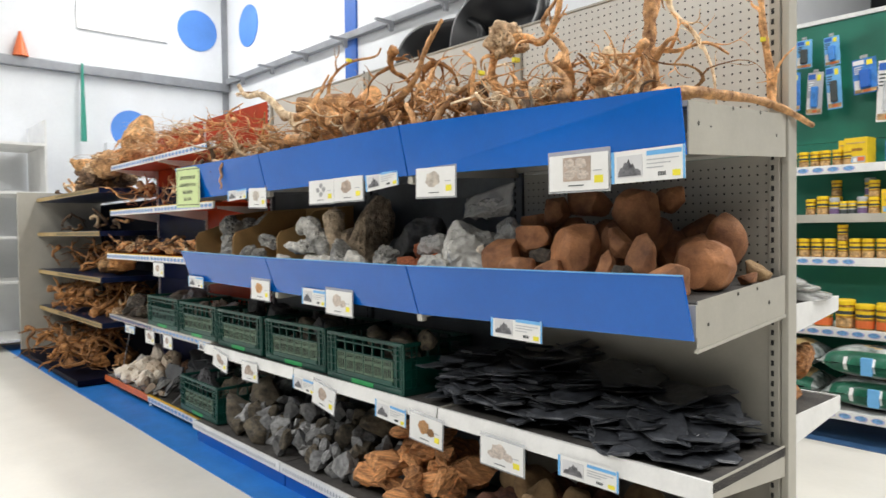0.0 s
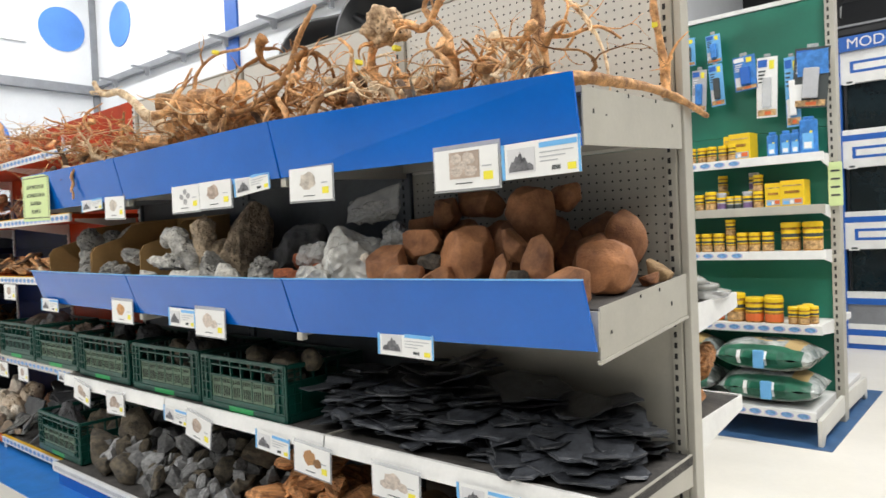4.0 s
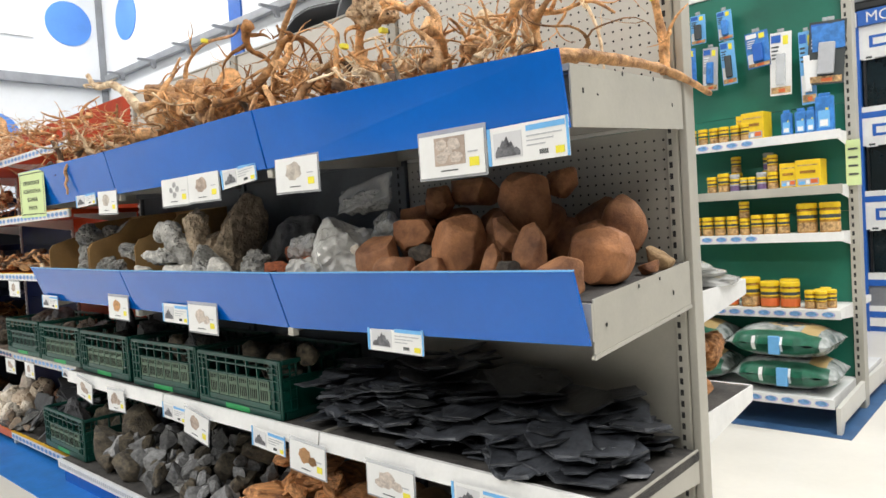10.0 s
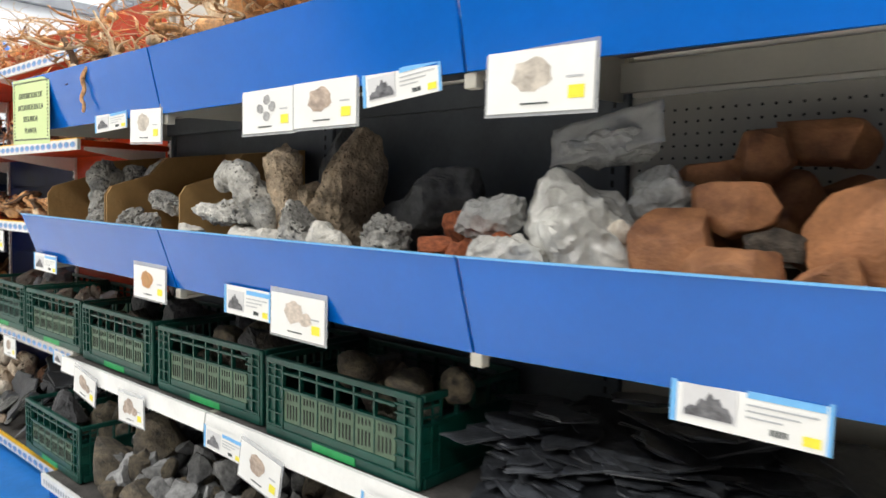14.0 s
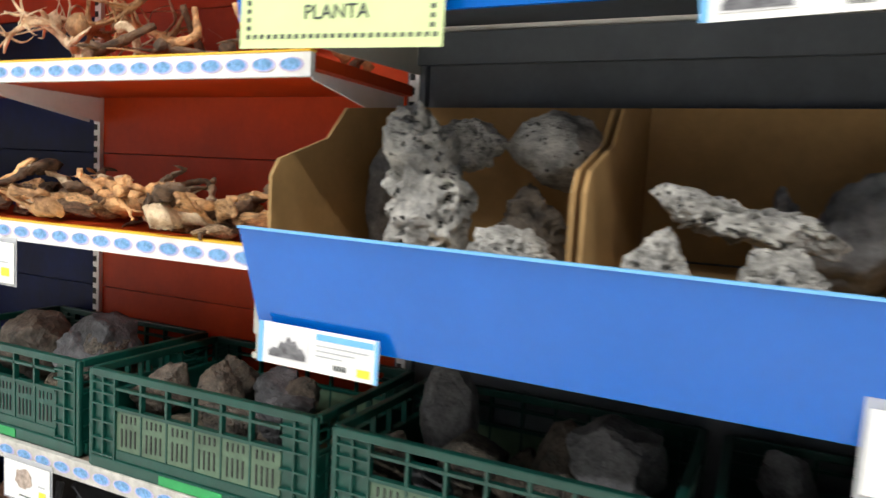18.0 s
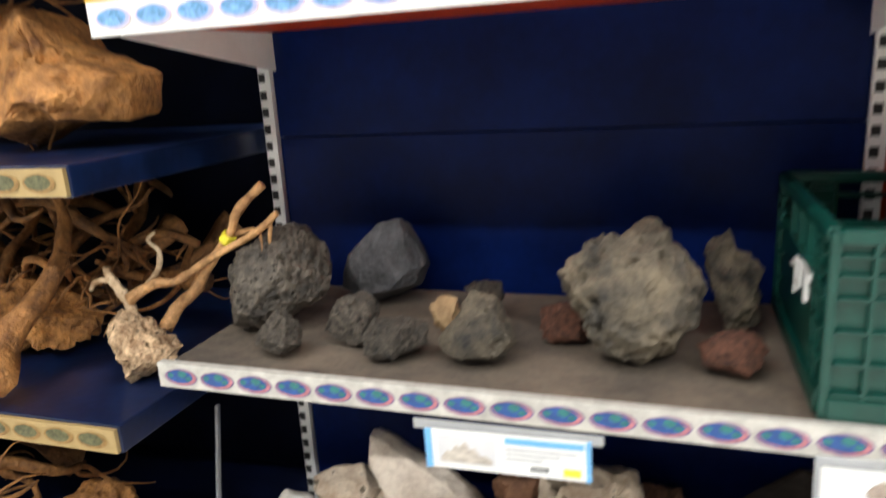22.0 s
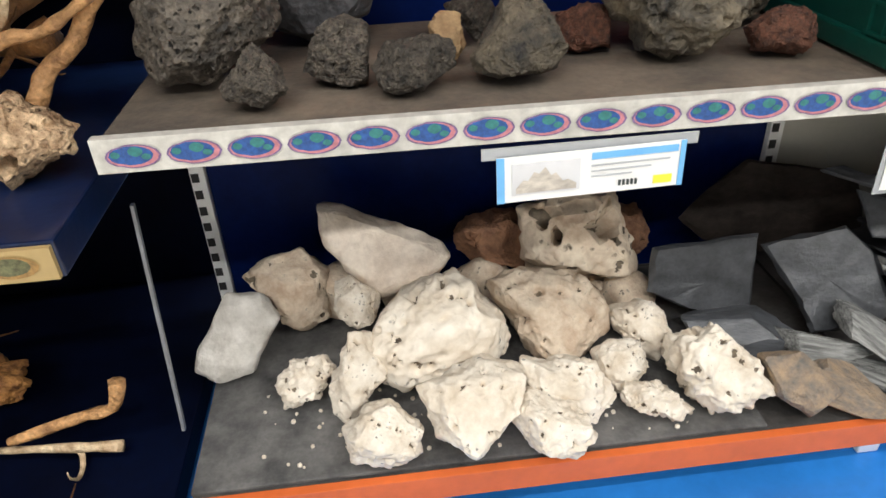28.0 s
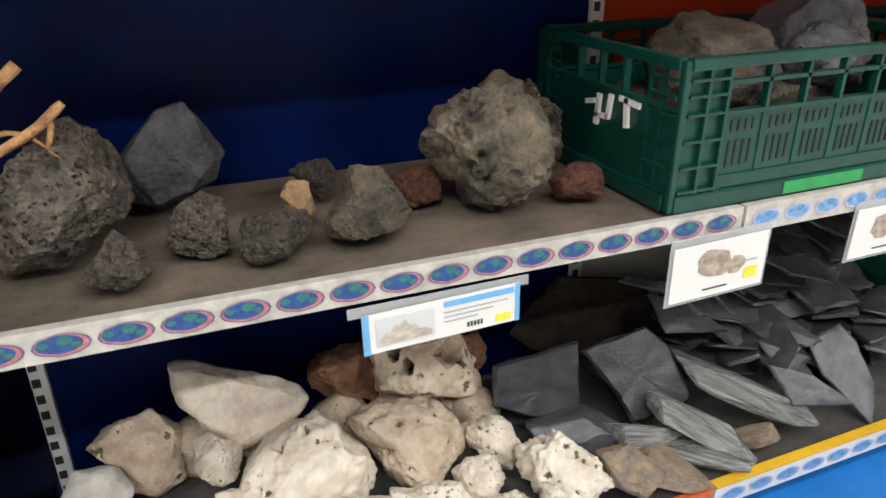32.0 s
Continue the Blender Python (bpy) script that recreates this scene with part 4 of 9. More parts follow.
def crate(at, label, panel_mat, w=CRATE_W, d=CRATE_D, h=CRATE_H, turn=0.0):
    """A vented crate whose front bottom edge lies at the origin, from x 0 to w."""
    ob = thing("plastic_crate", (0, 0, 0), label, "crate", "green vented crates")
    part("crate_floor", box(0.012, w - 0.012, 0.012, d - 0.012, 0.006, 0.016), M_CRATE, ob)
    for x in (0.002, w - 0.014):
        for y in (0.002, d - 0.014):
            part("corner_post", box(x, x + 0.012, y, y + 0.012, 0.0, h - 0.002, 0.004), M_CRATE, ob)
    levels = (0.03, 0.066, 0.104, 0.142, 0.168, 0.19)
    cw = 0.084
    for y in (0.0, d - 0.016):
        front = y == 0
        panel = part("long_side", box(cw, w - cw, y + 0.006, y + 0.010, 0.05, 0.138), panel_mat, ob, "slotted lower panel")
        part("skirt", box(0.01, w - 0.01, y - 0.001, y + 0.017, 0.0, 0.028, 0.004), M_CRATE, ob)
        part("skirt", box(cw, w - cw, y + 0.003, y + 0.014, 0.0285, 0.05, 0.002), M_CRATE, ob)
        part("rail", box(0.012, w - 0.012, y, y + 0.016, h - 0.017, h, 0.003), M_CRATE, ob)
        part("rail", box(cw, w - cw, y + 0.001, y + 0.015, 0.138, 0.145), M_CRATE, ob)
        part("rail", box(cw, w - cw, y + 0.002, y + 0.014, 0.182, 0.188), M_CRATE, ob)
        for x0, x1 in ((0.014, cw), (w - cw, w - 0.014)):
            part("corner_plate", box(x0, x1, y + 0.009, y + 0.012, 0.028, h - 0.017), M_CRATE, ob)
            for z in levels:
                part("rib", box(x0, x1, y, y + 0.0085 if front else y + 0.016, z, z + 0.004), M_CRATE, ob)
            for x in (x0 + 0.03, x1 - 0.005):
                part("rib", box(x, x + 0.005, y + 0.0005, y + 0.0085 if front else y + 0.0155, 0.028, h - 0.017), M_CRATE, ob)
        for k in range(1, 6):
            x = cw + (w - 2 * cw) * k / 6
            part("rib", box(x - 0.003, x + 0.003, y + 0.002, y + 0.014, 0.145, h - 0.017), M_CRATE, ob)
            part("rib", box(x - 0.002, x + 0.002, y + 0.004, y + 0.0058, 0.05, 0.138), M_CRATE, ob)
        bm = bmesh.new()
        yy = y + 0.0042 if front else y + 0.0102
        for k in range(6):
            for q in range(4):
                x = cw + (w - 2 * cw) * (k + 0.2 + 0.18 * q) / 6
                for z0, z1 in ((0.112, 0.13), (0.06, 0.1)):
                    box_into(bm, x, x + 0.0036, yy, yy + 0.0016, z0 + 0.001 * q, z1)
        tagged(part("vent_strip", bm, M_HOLE, panel), kind="stuff")
    for x in (0.0, w - 0.016):
        left = x == 0
        part("skirt", box(x - 0.001, x + 0.017, 0.018, d - 0.018, 0.0, 0.028, 0.004), M_CRATE, ob)
        part("short_side", box(x + 0.006, x + 0.010, 0.014, d - 0.014, 0.028, 0.15), M_CRATE, ob)
        part("rail", box(x, x + 0.016, 0.014, d - 0.014, h - 0.017, h, 0.003), M_CRATE, ob)
        part("rail", box(x + 0.001, x + 0.015, 0.014, d - 0.014, 0.148, 0.155), M_CRATE, ob)
        for y0, y1 in ((0.014, 0.075), (d - 0.075, d - 0.014)):
            for z in levels:
                part("rib", box(x if left else x + 0.0105, x + 0.0055 if left else x + 0.016, y0, y1, z, z + 0.004), M_CRATE, ob)
            for y in (y0 + 0.028, y1 - 0.005):
                part("rib", box(x + 0.0005 if left else x + 0.0105, x + 0.0055 if left else x + 0.0155, y, y + 0.005, 0.028, h - 0.017), M_CRATE, ob)
        for k in range(1, 4):
            y = 0.075 + (d - 0.15) * k / 4
            part("rib", box(x + 0.002, x + 0.014, y - 0.003, y + 0.003, 0.155, h - 0.017), M_CRATE, ob)
    part("name_plate", box(w * 0.36, w * 0.64, -0.003, -0.0012, 0.004, 0.024), M_LABEL_GREEN, ob, "bright green name plate")
    ob.matrix_basis = pose(*at, 0, 0, turn)
    return ob


crate_one = crate((-4.537, 0.205, 0.606), "green plastic vented crate of dark rocks", M_CRATE)
crate_two = crate((-3.8945, 0.197, 0.603), "green plastic vented crate with paler panels", M_CRATE_PALE, turn=0.4)
for k in range(2, 5):
    copy_thing(crate_two, pose(-4.537 + 0.6425 * k, 0.205 - 0.008 * k, 0.606 - 0.003 * k, 0, 0, (0.4, -0.6, 0.8, -0.5)[k - 1]))
crate_low = copy_thing(crate_two, pose(-3.70, 0.12, 0.137, 0, 0, -1))
tagged(crate_low, "green plastic crate of brown rocks on the base shelf")
# white marker scrawl on the first crate's end
for q, (y, z, w, h, tip) in enumerate(((0.09, 0.118, 0.05, 0.009, 4), (0.115, 0.082, 0.01, 0.045, -6), (0.16, 0.085, 0.009, 0.04, 8), (0.166, 0.083, 0.035, 0.008, -3), (0.19, 0.07, 0.01, 0.05, 5), (0.205, 0.1, 0.024, 0.008, -12))):
    stroke = bmesh.new()
    box_into(stroke, -0.0006, 0.0046, -w / 2, w / 2, -h / 2, h / 2)
    bmesh.ops.transform(stroke, matrix=pose(0, y + w / 2, z + h / 2 + 0.02, tip), verts=stroke.verts[:])
    mark = part("marker_stroke", stroke, M_PAPER, None, "white marker stroke")
    mark.parent = crate_one

# ---------------------------------------------------------------- measured stones
R3 = random.Random(11)


def placed(rows, name, mats, label, group, seed, floor=0.0, **kw):
    for k, (x, y, z, w, h) in enumerate(rows):
        m = mats[k % len(mats)] if isinstance(mats, (list, tuple)) else mats
        me = rock_data(name, seed + k * 7, m, **kw)
        if z - h / 2 < floor + 0.03:
            h, z = z + h / 2 - floor, (z + h / 2 + floor) / 2
        stone(name, me, (x, y, z), (w * 1.02, max(0.05, min(w, 1.3 * h + 0.02) * 0.85), h * 1.04), (0, 0, R3.uniform(-12, 12)), label, "rock", group)


boulder("rock", (-0.793, 0.160, 1.177), (0.139, 0.100, 0.169), 2007, M_TERRA, ((-0.50, 0.17), (-0.29, 0.48), (0.36, 0.50), (0.50, 0.06), (0.47, -0.40), (-0.37, -0.50)), "smooth-edged terracotta red aquarium rock", "rock", "terracotta rocks", lump=0.025, cuts=9, grain=0.006, crease=32, full=0.42, soft=0.09)
boulder("rock", (-0.715, 0.240, 1.253), (0.152, 0.088, 0.099), 2014, M_TERRA, ((-0.50, 0.38), (-0.29, 0.50), (0.33, 0.49), (0.50, 0.09), (0.44, -0.23), (-0.01, -0.50), (-0.47, -0.21)), "smooth-edged terracotta red aquarium rock", "rock", "terracotta rocks", lump=0.025, cuts=9, grain=0.006, crease=32, full=0.42, soft=0.09)
boulder("rock", (-0.798, 0.340, 1.304), (0.169, 0.074, 0.083), 2021, M_TERRA, ((-0.50, 0.10), (-0.21, 0.43), (0.34, 0.50), (0.50, -0.32), (-0.33, -0.50)), "smooth-edged terracotta red aquarium rock", "rock", "terracotta rocks", lump=0.025, cuts=9, grain=0.006, crease=32, full=0.42, soft=0.09)
boulder("rock", (-0.670, 0.100, 1.142), (0.157, 0.097, 0.108), 2028, M_TERRA, ((-0.50, 0.24), (-0.34, 0.50), (0.40, 0.50), (0.50, -0.09), (0.30, -0.45), (-0.45, -0.50)), "smooth-edged terracotta red aquarium rock", "rock", "terracotta rocks", lump=0.025, cuts=9, grain=0.006, crease=32, full=0.42, soft=0.09)
boulder("rock", (-0.551, 0.120, 1.142), (0.130, 0.093, 0.106), 2035, M_TERRA, ((-0.50, -0.13), (-0.14, 0.27), (0.32, 0.50), (0.50, -0.17), (-0.38, -0.50)), "smooth-edged terracotta red aquarium rock", "rock", "terracotta rocks", lump=0.025, cuts=9, grain=0.006, crease=32, full=0.42, soft=0.09)
boulder("rock", (-0.636, 0.200, 1.200), (0.096, 0.063, 0.054), 2042, M_BROWNROCK, ((-0.50, 0.24), (-0.04, 0.50), (0.49, 0.26), (0.50, -0.50), (-0.41, -0.41)), "greyish brown rock among terracotta ones", "rock", "terracotta rocks", sub=4, lump=0.06, cuts=6, grain=0.02, crease=40)
boulder("rock", (-0.708, 0.360, 1.351), (0.110, 0.079, 0.109), 2049, M_TERRA, ((-0.50, 0.04), (-0.30, 0.43), (0.26, 0.50), (0.50, -0.12), (0.10, -0.50), (-0.39, -0.38)), "smooth-edged terracotta red aquarium rock", "rock", "terracotta rocks", lump=0.025, cuts=9, grain=0.006, crease=32, full=0.42, soft=0.09)
boulder("rock", (-0.621, 0.440, 1.376), (0.215, 0.081, 0.091), 2056, M_TERRA, ((-0.50, 0.50), (0.23, 0.49), (0.50, -0.10), (0.31, -0.50), (-0.33, -0.38)), "smooth-edged terracotta red aquarium rock", "rock", "terracotta rocks", lump=0.025, cuts=9, grain=0.006, crease=32, full=0.42, soft=0.09)
boulder("rock", (-0.512, 0.200, 1.202), (0.188, 0.128, 0.213), 2063, M_TERRA, ((-0.50, 0.12), (-0.26, 0.38), (0.07, 0.47), (0.38, 0.50), (0.50, 0.21), (0.49, -0.13), (0.23, -0.47), (-0.09, -0.50), (-0.34, -0.23)), "terracotta red aquarium rock with flat worn faces", "rock", "terracotta rocks", lump=0.02, cuts=9, grain=0.005, crease=34, full=0.46, soft=0.08)
boulder("rock", (-0.413, 0.280, 1.212), (0.094, 0.068, 0.220), 2070, M_TERRA, ((-0.50, 0.14), (0.05, 0.50), (0.50, 0.23), (0.29, -0.49), (-0.41, -0.50)), "smooth-edged terracotta red aquarium rock", "rock", "terracotta rocks", lump=0.025, cuts=9, grain=0.006, crease=32, full=0.42, soft=0.09)
boulder("rock", (-0.334, 0.210, 1.244), (0.081, 0.059, 0.099), 2077, M_TERRA, ((-0.50, 0.44), (-0.17, 0.50), (0.50, -0.01), (0.50, -0.50), (-0.32, -0.45)), "smooth-edged terracotta red aquarium rock", "rock", "terracotta rocks", lump=0.025, cuts=9, grain=0.006, crease=32, full=0.42, soft=0.09)
boulder("rock", (-0.343, 0.140, 1.161), (0.067, 0.048, 0.140), 2084, M_TERRA, ((-0.50, -0.14), (0.10, 0.50), (0.50, 0.26), (0.50, -0.43), (-0.29, -0.50)), "smooth-edged terracotta red aquarium rock", "rock", "terracotta rocks", lump=0.025, cuts=9, grain=0.006, crease=32, full=0.42, soft=0.09)
boulder("rock", (-0.372, 0.360, 1.318), (0.158, 0.105, 0.205), 2091, M_TERRA, ((-0.50, 0.12), (-0.36, 0.42), (-0.08, 0.50), (0.42, 0.42), (0.50, -0.05), (0.42, -0.48), (0.0, -0.50), (-0.34, -0.2)), "smooth-edged terracotta red aquarium rock", "rock", "terracotta rocks", lump=0.025, cuts=9, grain=0.006, crease=32, full=0.42, soft=0.09)
boulder("rock", (-0.312, 0.470, 1.380), (0.094, 0.068, 0.092), 2098, M_TERRA, ((-0.50, 0.36), (0.42, 0.50), (0.50, -0.07), (0.06, -0.50), (-0.41, -0.34)), "smooth-edged terracotta red aquarium rock", "rock", "terracotta rocks", lump=0.025, cuts=9, grain=0.006, crease=32, full=0.42, soft=0.09)
boulder("rock", (-0.226, 0.160, 1.186), (0.087, 0.063, 0.187), 2105, M_TERRA, ((-0.50, 0.08), (-0.32, 0.40), (0.10, 0.50), (0.50, 0.24), (0.45, -0.34), (0.1, -0.50), (-0.38, -0.44)), "terracotta red aquarium rock with flat worn faces", "rock", "terracotta rocks", lump=0.02, cuts=9, grain=0.005, crease=34, full=0.46, soft=0.08)
boulder("rock", (-0.255, 0.100, 1.135), (0.077, 0.069, 0.095), 2112, M_BROWNROCK, ((-0.50, -0.08), (-0.16, 0.50), (0.34, 0.46), (0.50, -0.31), (-0.41, -0.50)), "greyish brown rock among terracotta ones", "rock", "terracotta rocks", sub=4, lump=0.06, cuts=6, grain=0.02, crease=40)
boulder("rock", (-0.131, 0.100, 1.140), (0.173, 0.084, 0.105), 2119, M_TERRA, ((-0.50, -0.29), (-0.20, 0.15), (0.18, 0.50), (0.49, 0.38), (0.50, -0.36), (-0.20, -0.50)), "smooth-edged terracotta red aquarium rock", "rock", "terracotta rocks", lump=0.025, cuts=9, grain=0.006, crease=32, full=0.42, soft=0.09)
boulder("rock", (-0.180, 0.400, 1.185), (0.170, 0.105, 0.155), 2126, M_TERRA, ((-0.50, -0.42), (-0.30, 0.25), (0.03, 0.50), (0.42, 0.32), (0.50, -0.00), (-0.21, -0.50)), "smooth-edged terracotta red aquarium rock", "rock", "terracotta rocks", lump=0.025, cuts=9, grain=0.006, crease=32, full=0.42, soft=0.09)
boulder("rock", (-0.104, 0.280, 1.178), (0.196, 0.125, 0.152), 2133, M_TERRA, ((-0.50, 0.10), (-0.20, 0.42), (0.14, 0.50), (0.41, 0.35), (0.50, -0.02), (0.37, -0.44), (0.02, -0.50), (-0.31, -0.21)), "smooth-edged terracotta red aquarium rock", "rock", "terracotta rocks", lump=0.025, cuts=9, grain=0.006, crease=32, full=0.42, soft=0.09)
boulder("rock", (-0.034, 0.500, 1.155), (0.071, 0.064, 0.072), 2140, M_TERRA_TAN, ((-0.50, 0.50), (0.50, -0.11), (0.33, -0.50), (-0.39, -0.42)), "tan sandstone rock on a tray", "rock", "terracotta rocks", sub=4, lump=0.06, cuts=6, grain=0.02)
boulder("rock", (-0.033, 0.420, 1.135), (0.058, 0.040, 0.045), 2147, M_TERRA, ((-0.50, 0.05), (0.50, 0.50), (0.42, -0.26), (-0.29, -0.50)), "smooth-edged terracotta red aquarium rock", "rock", "terracotta rocks", lump=0.025, cuts=9, grain=0.006, crease=32, full=0.42, soft=0.09)
# rocks heaped behind to carry the upper ones
_t = [rock_data("rock", 900 + k, M_TERRA, sub=3, amp=0.16, facets=7, grain=0.015) for k in range(3)]
for k in range(14):
    stone("rock", _t[k % 3], (-0.85 + 0.056 * k, 0.42 + 0.05 * (k % 3), 1.2 + 0.05 * (k % 2)), (0.14, 0.15, 0.17), (R3.uniform(0, 360), R3.uniform(0, 360), 0), "smooth-edged terracotta red aquarium rock", "rock", "terracotta rocks")

BORES = (((-0.6, -0.7, 0.55), 0.26, 0.6), ((-0.15, -0.8, 0.7), 0.28, 0.5), ((0.4, -0.8, 0.3), 0.4, 0.5), ((0.1, -0.95, 0.1), 0.14, 0.3), ((0.35, -0.6, 0.8), 0.16, 0.3), ((-0.4, -0.9, 0.1), 0.14, 0.3), ((0.7, -0.6, 0.55), 0.18, 0.35))
boulder("rock", (-5.394, 0.412, 0.170), (0.147, 0.049, 0.151), 2154, M_LIME_COOL, ((-0.06, 0.50), (0.32, 0.46), (0.50, 0.15), (0.27, -0.20), (0.16, -0.40), (-0.24, -0.50), (-0.50, -0.35), (-0.42, -0.08), (-0.29, 0.11)), "smooth grey-white slab of stone standing upright", "rock", "white limestone rocks", tilt=28, lump=0.03, cuts=2, grain=0.012, crease=28, full=0.3)
boulder("rock", (-5.318, 0.525, 0.172), (0.153, 0.122, 0.146), 2161, M_LIME_TAN, ((-0.50, 0.22), (-0.24, 0.41), (0.22, 0.50), (0.50, 0.19), (0.47, -0.39), (0.13, -0.50), (-0.09, -0.39), (-0.20, -0.07)), "tan limestone rock standing behind white ones", "rock", "white limestone rocks", tilt=28, cuts=9, grain=0.03, pits=14, pit=0.05, crease=32, pit_shade=M_PIT_SHADE)
boulder("rock", (-5.134, 0.492, 0.267), (0.222, 0.067, 0.171), 2168, M_LIME_GREY, ((-0.50, 0.50), (-0.27, 0.43), (-0.02, 0.26), (0.41, -0.00), (0.50, -0.17), (0.31, -0.40), (-0.09, -0.50), (-0.28, -0.29), (-0.48, 0.07)), "long pointed grey-white stone lying across others", "rock", "white limestone rocks", tilt=28, lump=0.04, cuts=2, grain=0.014, crease=28, full=0.3)
boulder("rock", (-5.193, 0.419, 0.205), (0.073, 0.065, 0.089), 2175, M_LIME, ((-0.50, 0.48), (-0.06, 0.50), (0.50, 0.16), (0.42, -0.32), (-0.05, -0.50), (-0.42, -0.18)), "pale white limestone rock with small holes", "rock", "white limestone rocks", tilt=28, sub=6, lump=0.07, cuts=6, grain=0.03, pits=46, pit=0.1, wide=0.05, crease=0, pit_shade=M_PIT_SHADE)
boulder("rock", (-5.063, 0.353, 0.192), (0.223, 0.179, 0.178), 2182, M_LIME, ((-0.43, 0.13), (-0.26, 0.36), (-0.02, 0.47), (0.15, 0.50), (0.28, 0.22), (0.45, 0.08), (0.50, -0.29), (0.33, -0.37), (-0.29, -0.50), (-0.45, -0.38), (-0.50, -0.12)), "pale white limestone rock with small holes", "rock", "white limestone rocks", tilt=28, sub=6, lump=0.07, cuts=6, grain=0.03, pits=46, pit=0.1, wide=0.05, crease=0, pit_shade=M_PIT_SHADE)
boulder("rock", (-4.885, 0.380, 0.178), (0.196, 0.156, 0.151), 2189, M_LIME_TAN, ((-0.50, 0.39), (-0.20, 0.50), (0.21, 0.41), (0.48, 0.11), (0.50, -0.25), (0.22, -0.50), (-0.13, -0.47), (-0.31, -0.07)), "cream and tan limestone rock with small holes", "rock", "white limestone rocks", tilt=28, sub=6, lump=0.07, cuts=6, grain=0.03, pits=46, pit=0.1, wide=0.055, crease=0, pit_shade=M_PIT_SHADE)
boulder("rock", (-4.803, 0.471, 0.259), (0.207, 0.134, 0.147), 2196, M_LIME_TAN, ((-0.49, 0.41), (-0.21, 0.50), (0.30, 0.49), (0.34, 0.10), (0.50, -0.45), (0.16, -0.50), (-0.25, -0.37), (-0.50, -0.19)), "cream rock with deep round holes", "rock", "white limestone rocks", tilt=28, sub=6, lump=0.05, cuts=9, grain=0.025, pits=20, pit=0.05, wide=0.09, bores=BORES, crease=50, pit_shade=M_PIT_SHADE)
boulder("rock", (-4.945, 0.548, 0.217), (0.144, 0.098, 0.108), 2203, M_LIME_BROWN, ((-0.50, 0.28), (-0.29, 0.48), (0.29, 0.50), (0.50, 0.03), (0.49, -0.50), (-0.10, -0.42), (-0.45, -0.06)), "reddish brown rock lying behind white ones", "rock", "white limestone rocks", tilt=28, lump=0.08, cuts=8, grain=0.04, pits=8, pit=0.1, wide=0.2)
boulder("rock", (-4.699, 0.551, 0.212), (0.087, 0.061, 0.109), 2210, M_LIME_BROWN, ((-0.49, 0.50), (0.38, 0.43), (0.50, -0.21), (0.11, -0.50), (-0.50, -0.27)), "reddish brown rock lying behind white ones", "rock", "white limestone rocks", tilt=28, lump=0.08, cuts=8, grain=0.04, pits=8, pit=0.1, wide=0.2)
boulder("rock", (-4.744, 0.487, 0.131), (0.086, 0.067, 0.065), 2217, M_LIME_TAN, ((-0.50, 0.50), (0.50, 0.36), (0.43, -0.21), (-0.21, -0.50)), "cream and tan limestone rock with small holes", "rock", "white limestone rocks", tilt=28, sub=6, lump=0.07, cuts=6, grain=0.03, pits=46, pit=0.1, wide=0.055, crease=0, pit_shade=M_PIT_SHADE)
boulder("rock", (-4.737, 0.342, 0.150), (0.101, 0.081, 0.105), 2224, M_LIME, ((-0.40, 0.43), (-0.02, 0.50), (0.36, 0.30), (0.50, -0.17), (0.20, -0.50), (-0.22, -0.22), (-0.50, 0.25)), "pale white limestone rock with small holes", "rock", "white limestone rocks", tilt=28, sub=6, lump=0.07, cuts=6, grain=0.03, pits=46, pit=0.1, wide=0.05, crease=0, pit_shade=M_PIT_SHADE)
boulder("rock", (-4.793, 0.277, 0.141), (0.082, 0.074, 0.086), 2231, M_LIME, ((-0.50, 0.27), (-0.10, 0.50), (0.40, 0.39), (0.50, -0.10), (-0.07, -0.50), (-0.46, -0.21)), "pale white limestone rock with small holes", "rock", "white limestone rocks", tilt=28, sub=6, lump=0.07, cuts=6, grain=0.03, pits=46, pit=0.1, wide=0.05, crease=0, pit_shade=M_PIT_SHADE)
boulder("rock", (-4.657, 0.226, 0.161), (0.135, 0.108, 0.125), 2238, M_LIME, ((-0.50, 0.44), (-0.07, 0.50), (0.13, 0.30), (0.36, 0.04), (0.50, -0.33), (0.03, -0.50), (-0.44, -0.27), (-0.50, 0.09)), "small knobbly white limestone rock", "rock", "white limestone rocks", tilt=28, sub=6, lump=0.12, cuts=3, grain=0.06, pits=26, pit=0.12, wide=0.09, crease=0, pit_shade=M_PIT_SHADE)
boulder("rock", (-4.753, 0.208, 0.126), (0.103, 0.060, 0.057), 2245, M_LIME, ((-0.50, 0.50), (0.05, 0.47), (0.50, -0.31), (0.13, -0.50), (-0.47, -0.05)), "small knobbly white limestone rock", "rock", "white limestone rocks", tilt=28, sub=6, lump=0.12, cuts=3, grain=0.06, pits=26, pit=0.12, wide=0.09, crease=0, pit_shade=M_PIT_SHADE)
boulder("rock", (-4.887, 0.232, 0.153), (0.143, 0.099, 0.109), 2252, M_LIME, ((-0.50, 0.50), (-0.23, 0.38), (0.26, 0.31), (0.50, -0.16), (0.22, -0.50), (-0.42, -0.16)), "pale white limestone rock with small holes", "rock", "white limestone rocks", tilt=28, sub=6, lump=0.07, cuts=6, grain=0.03, pits=46, pit=0.1, wide=0.05, crease=0, pit_shade=M_PIT_SHADE)
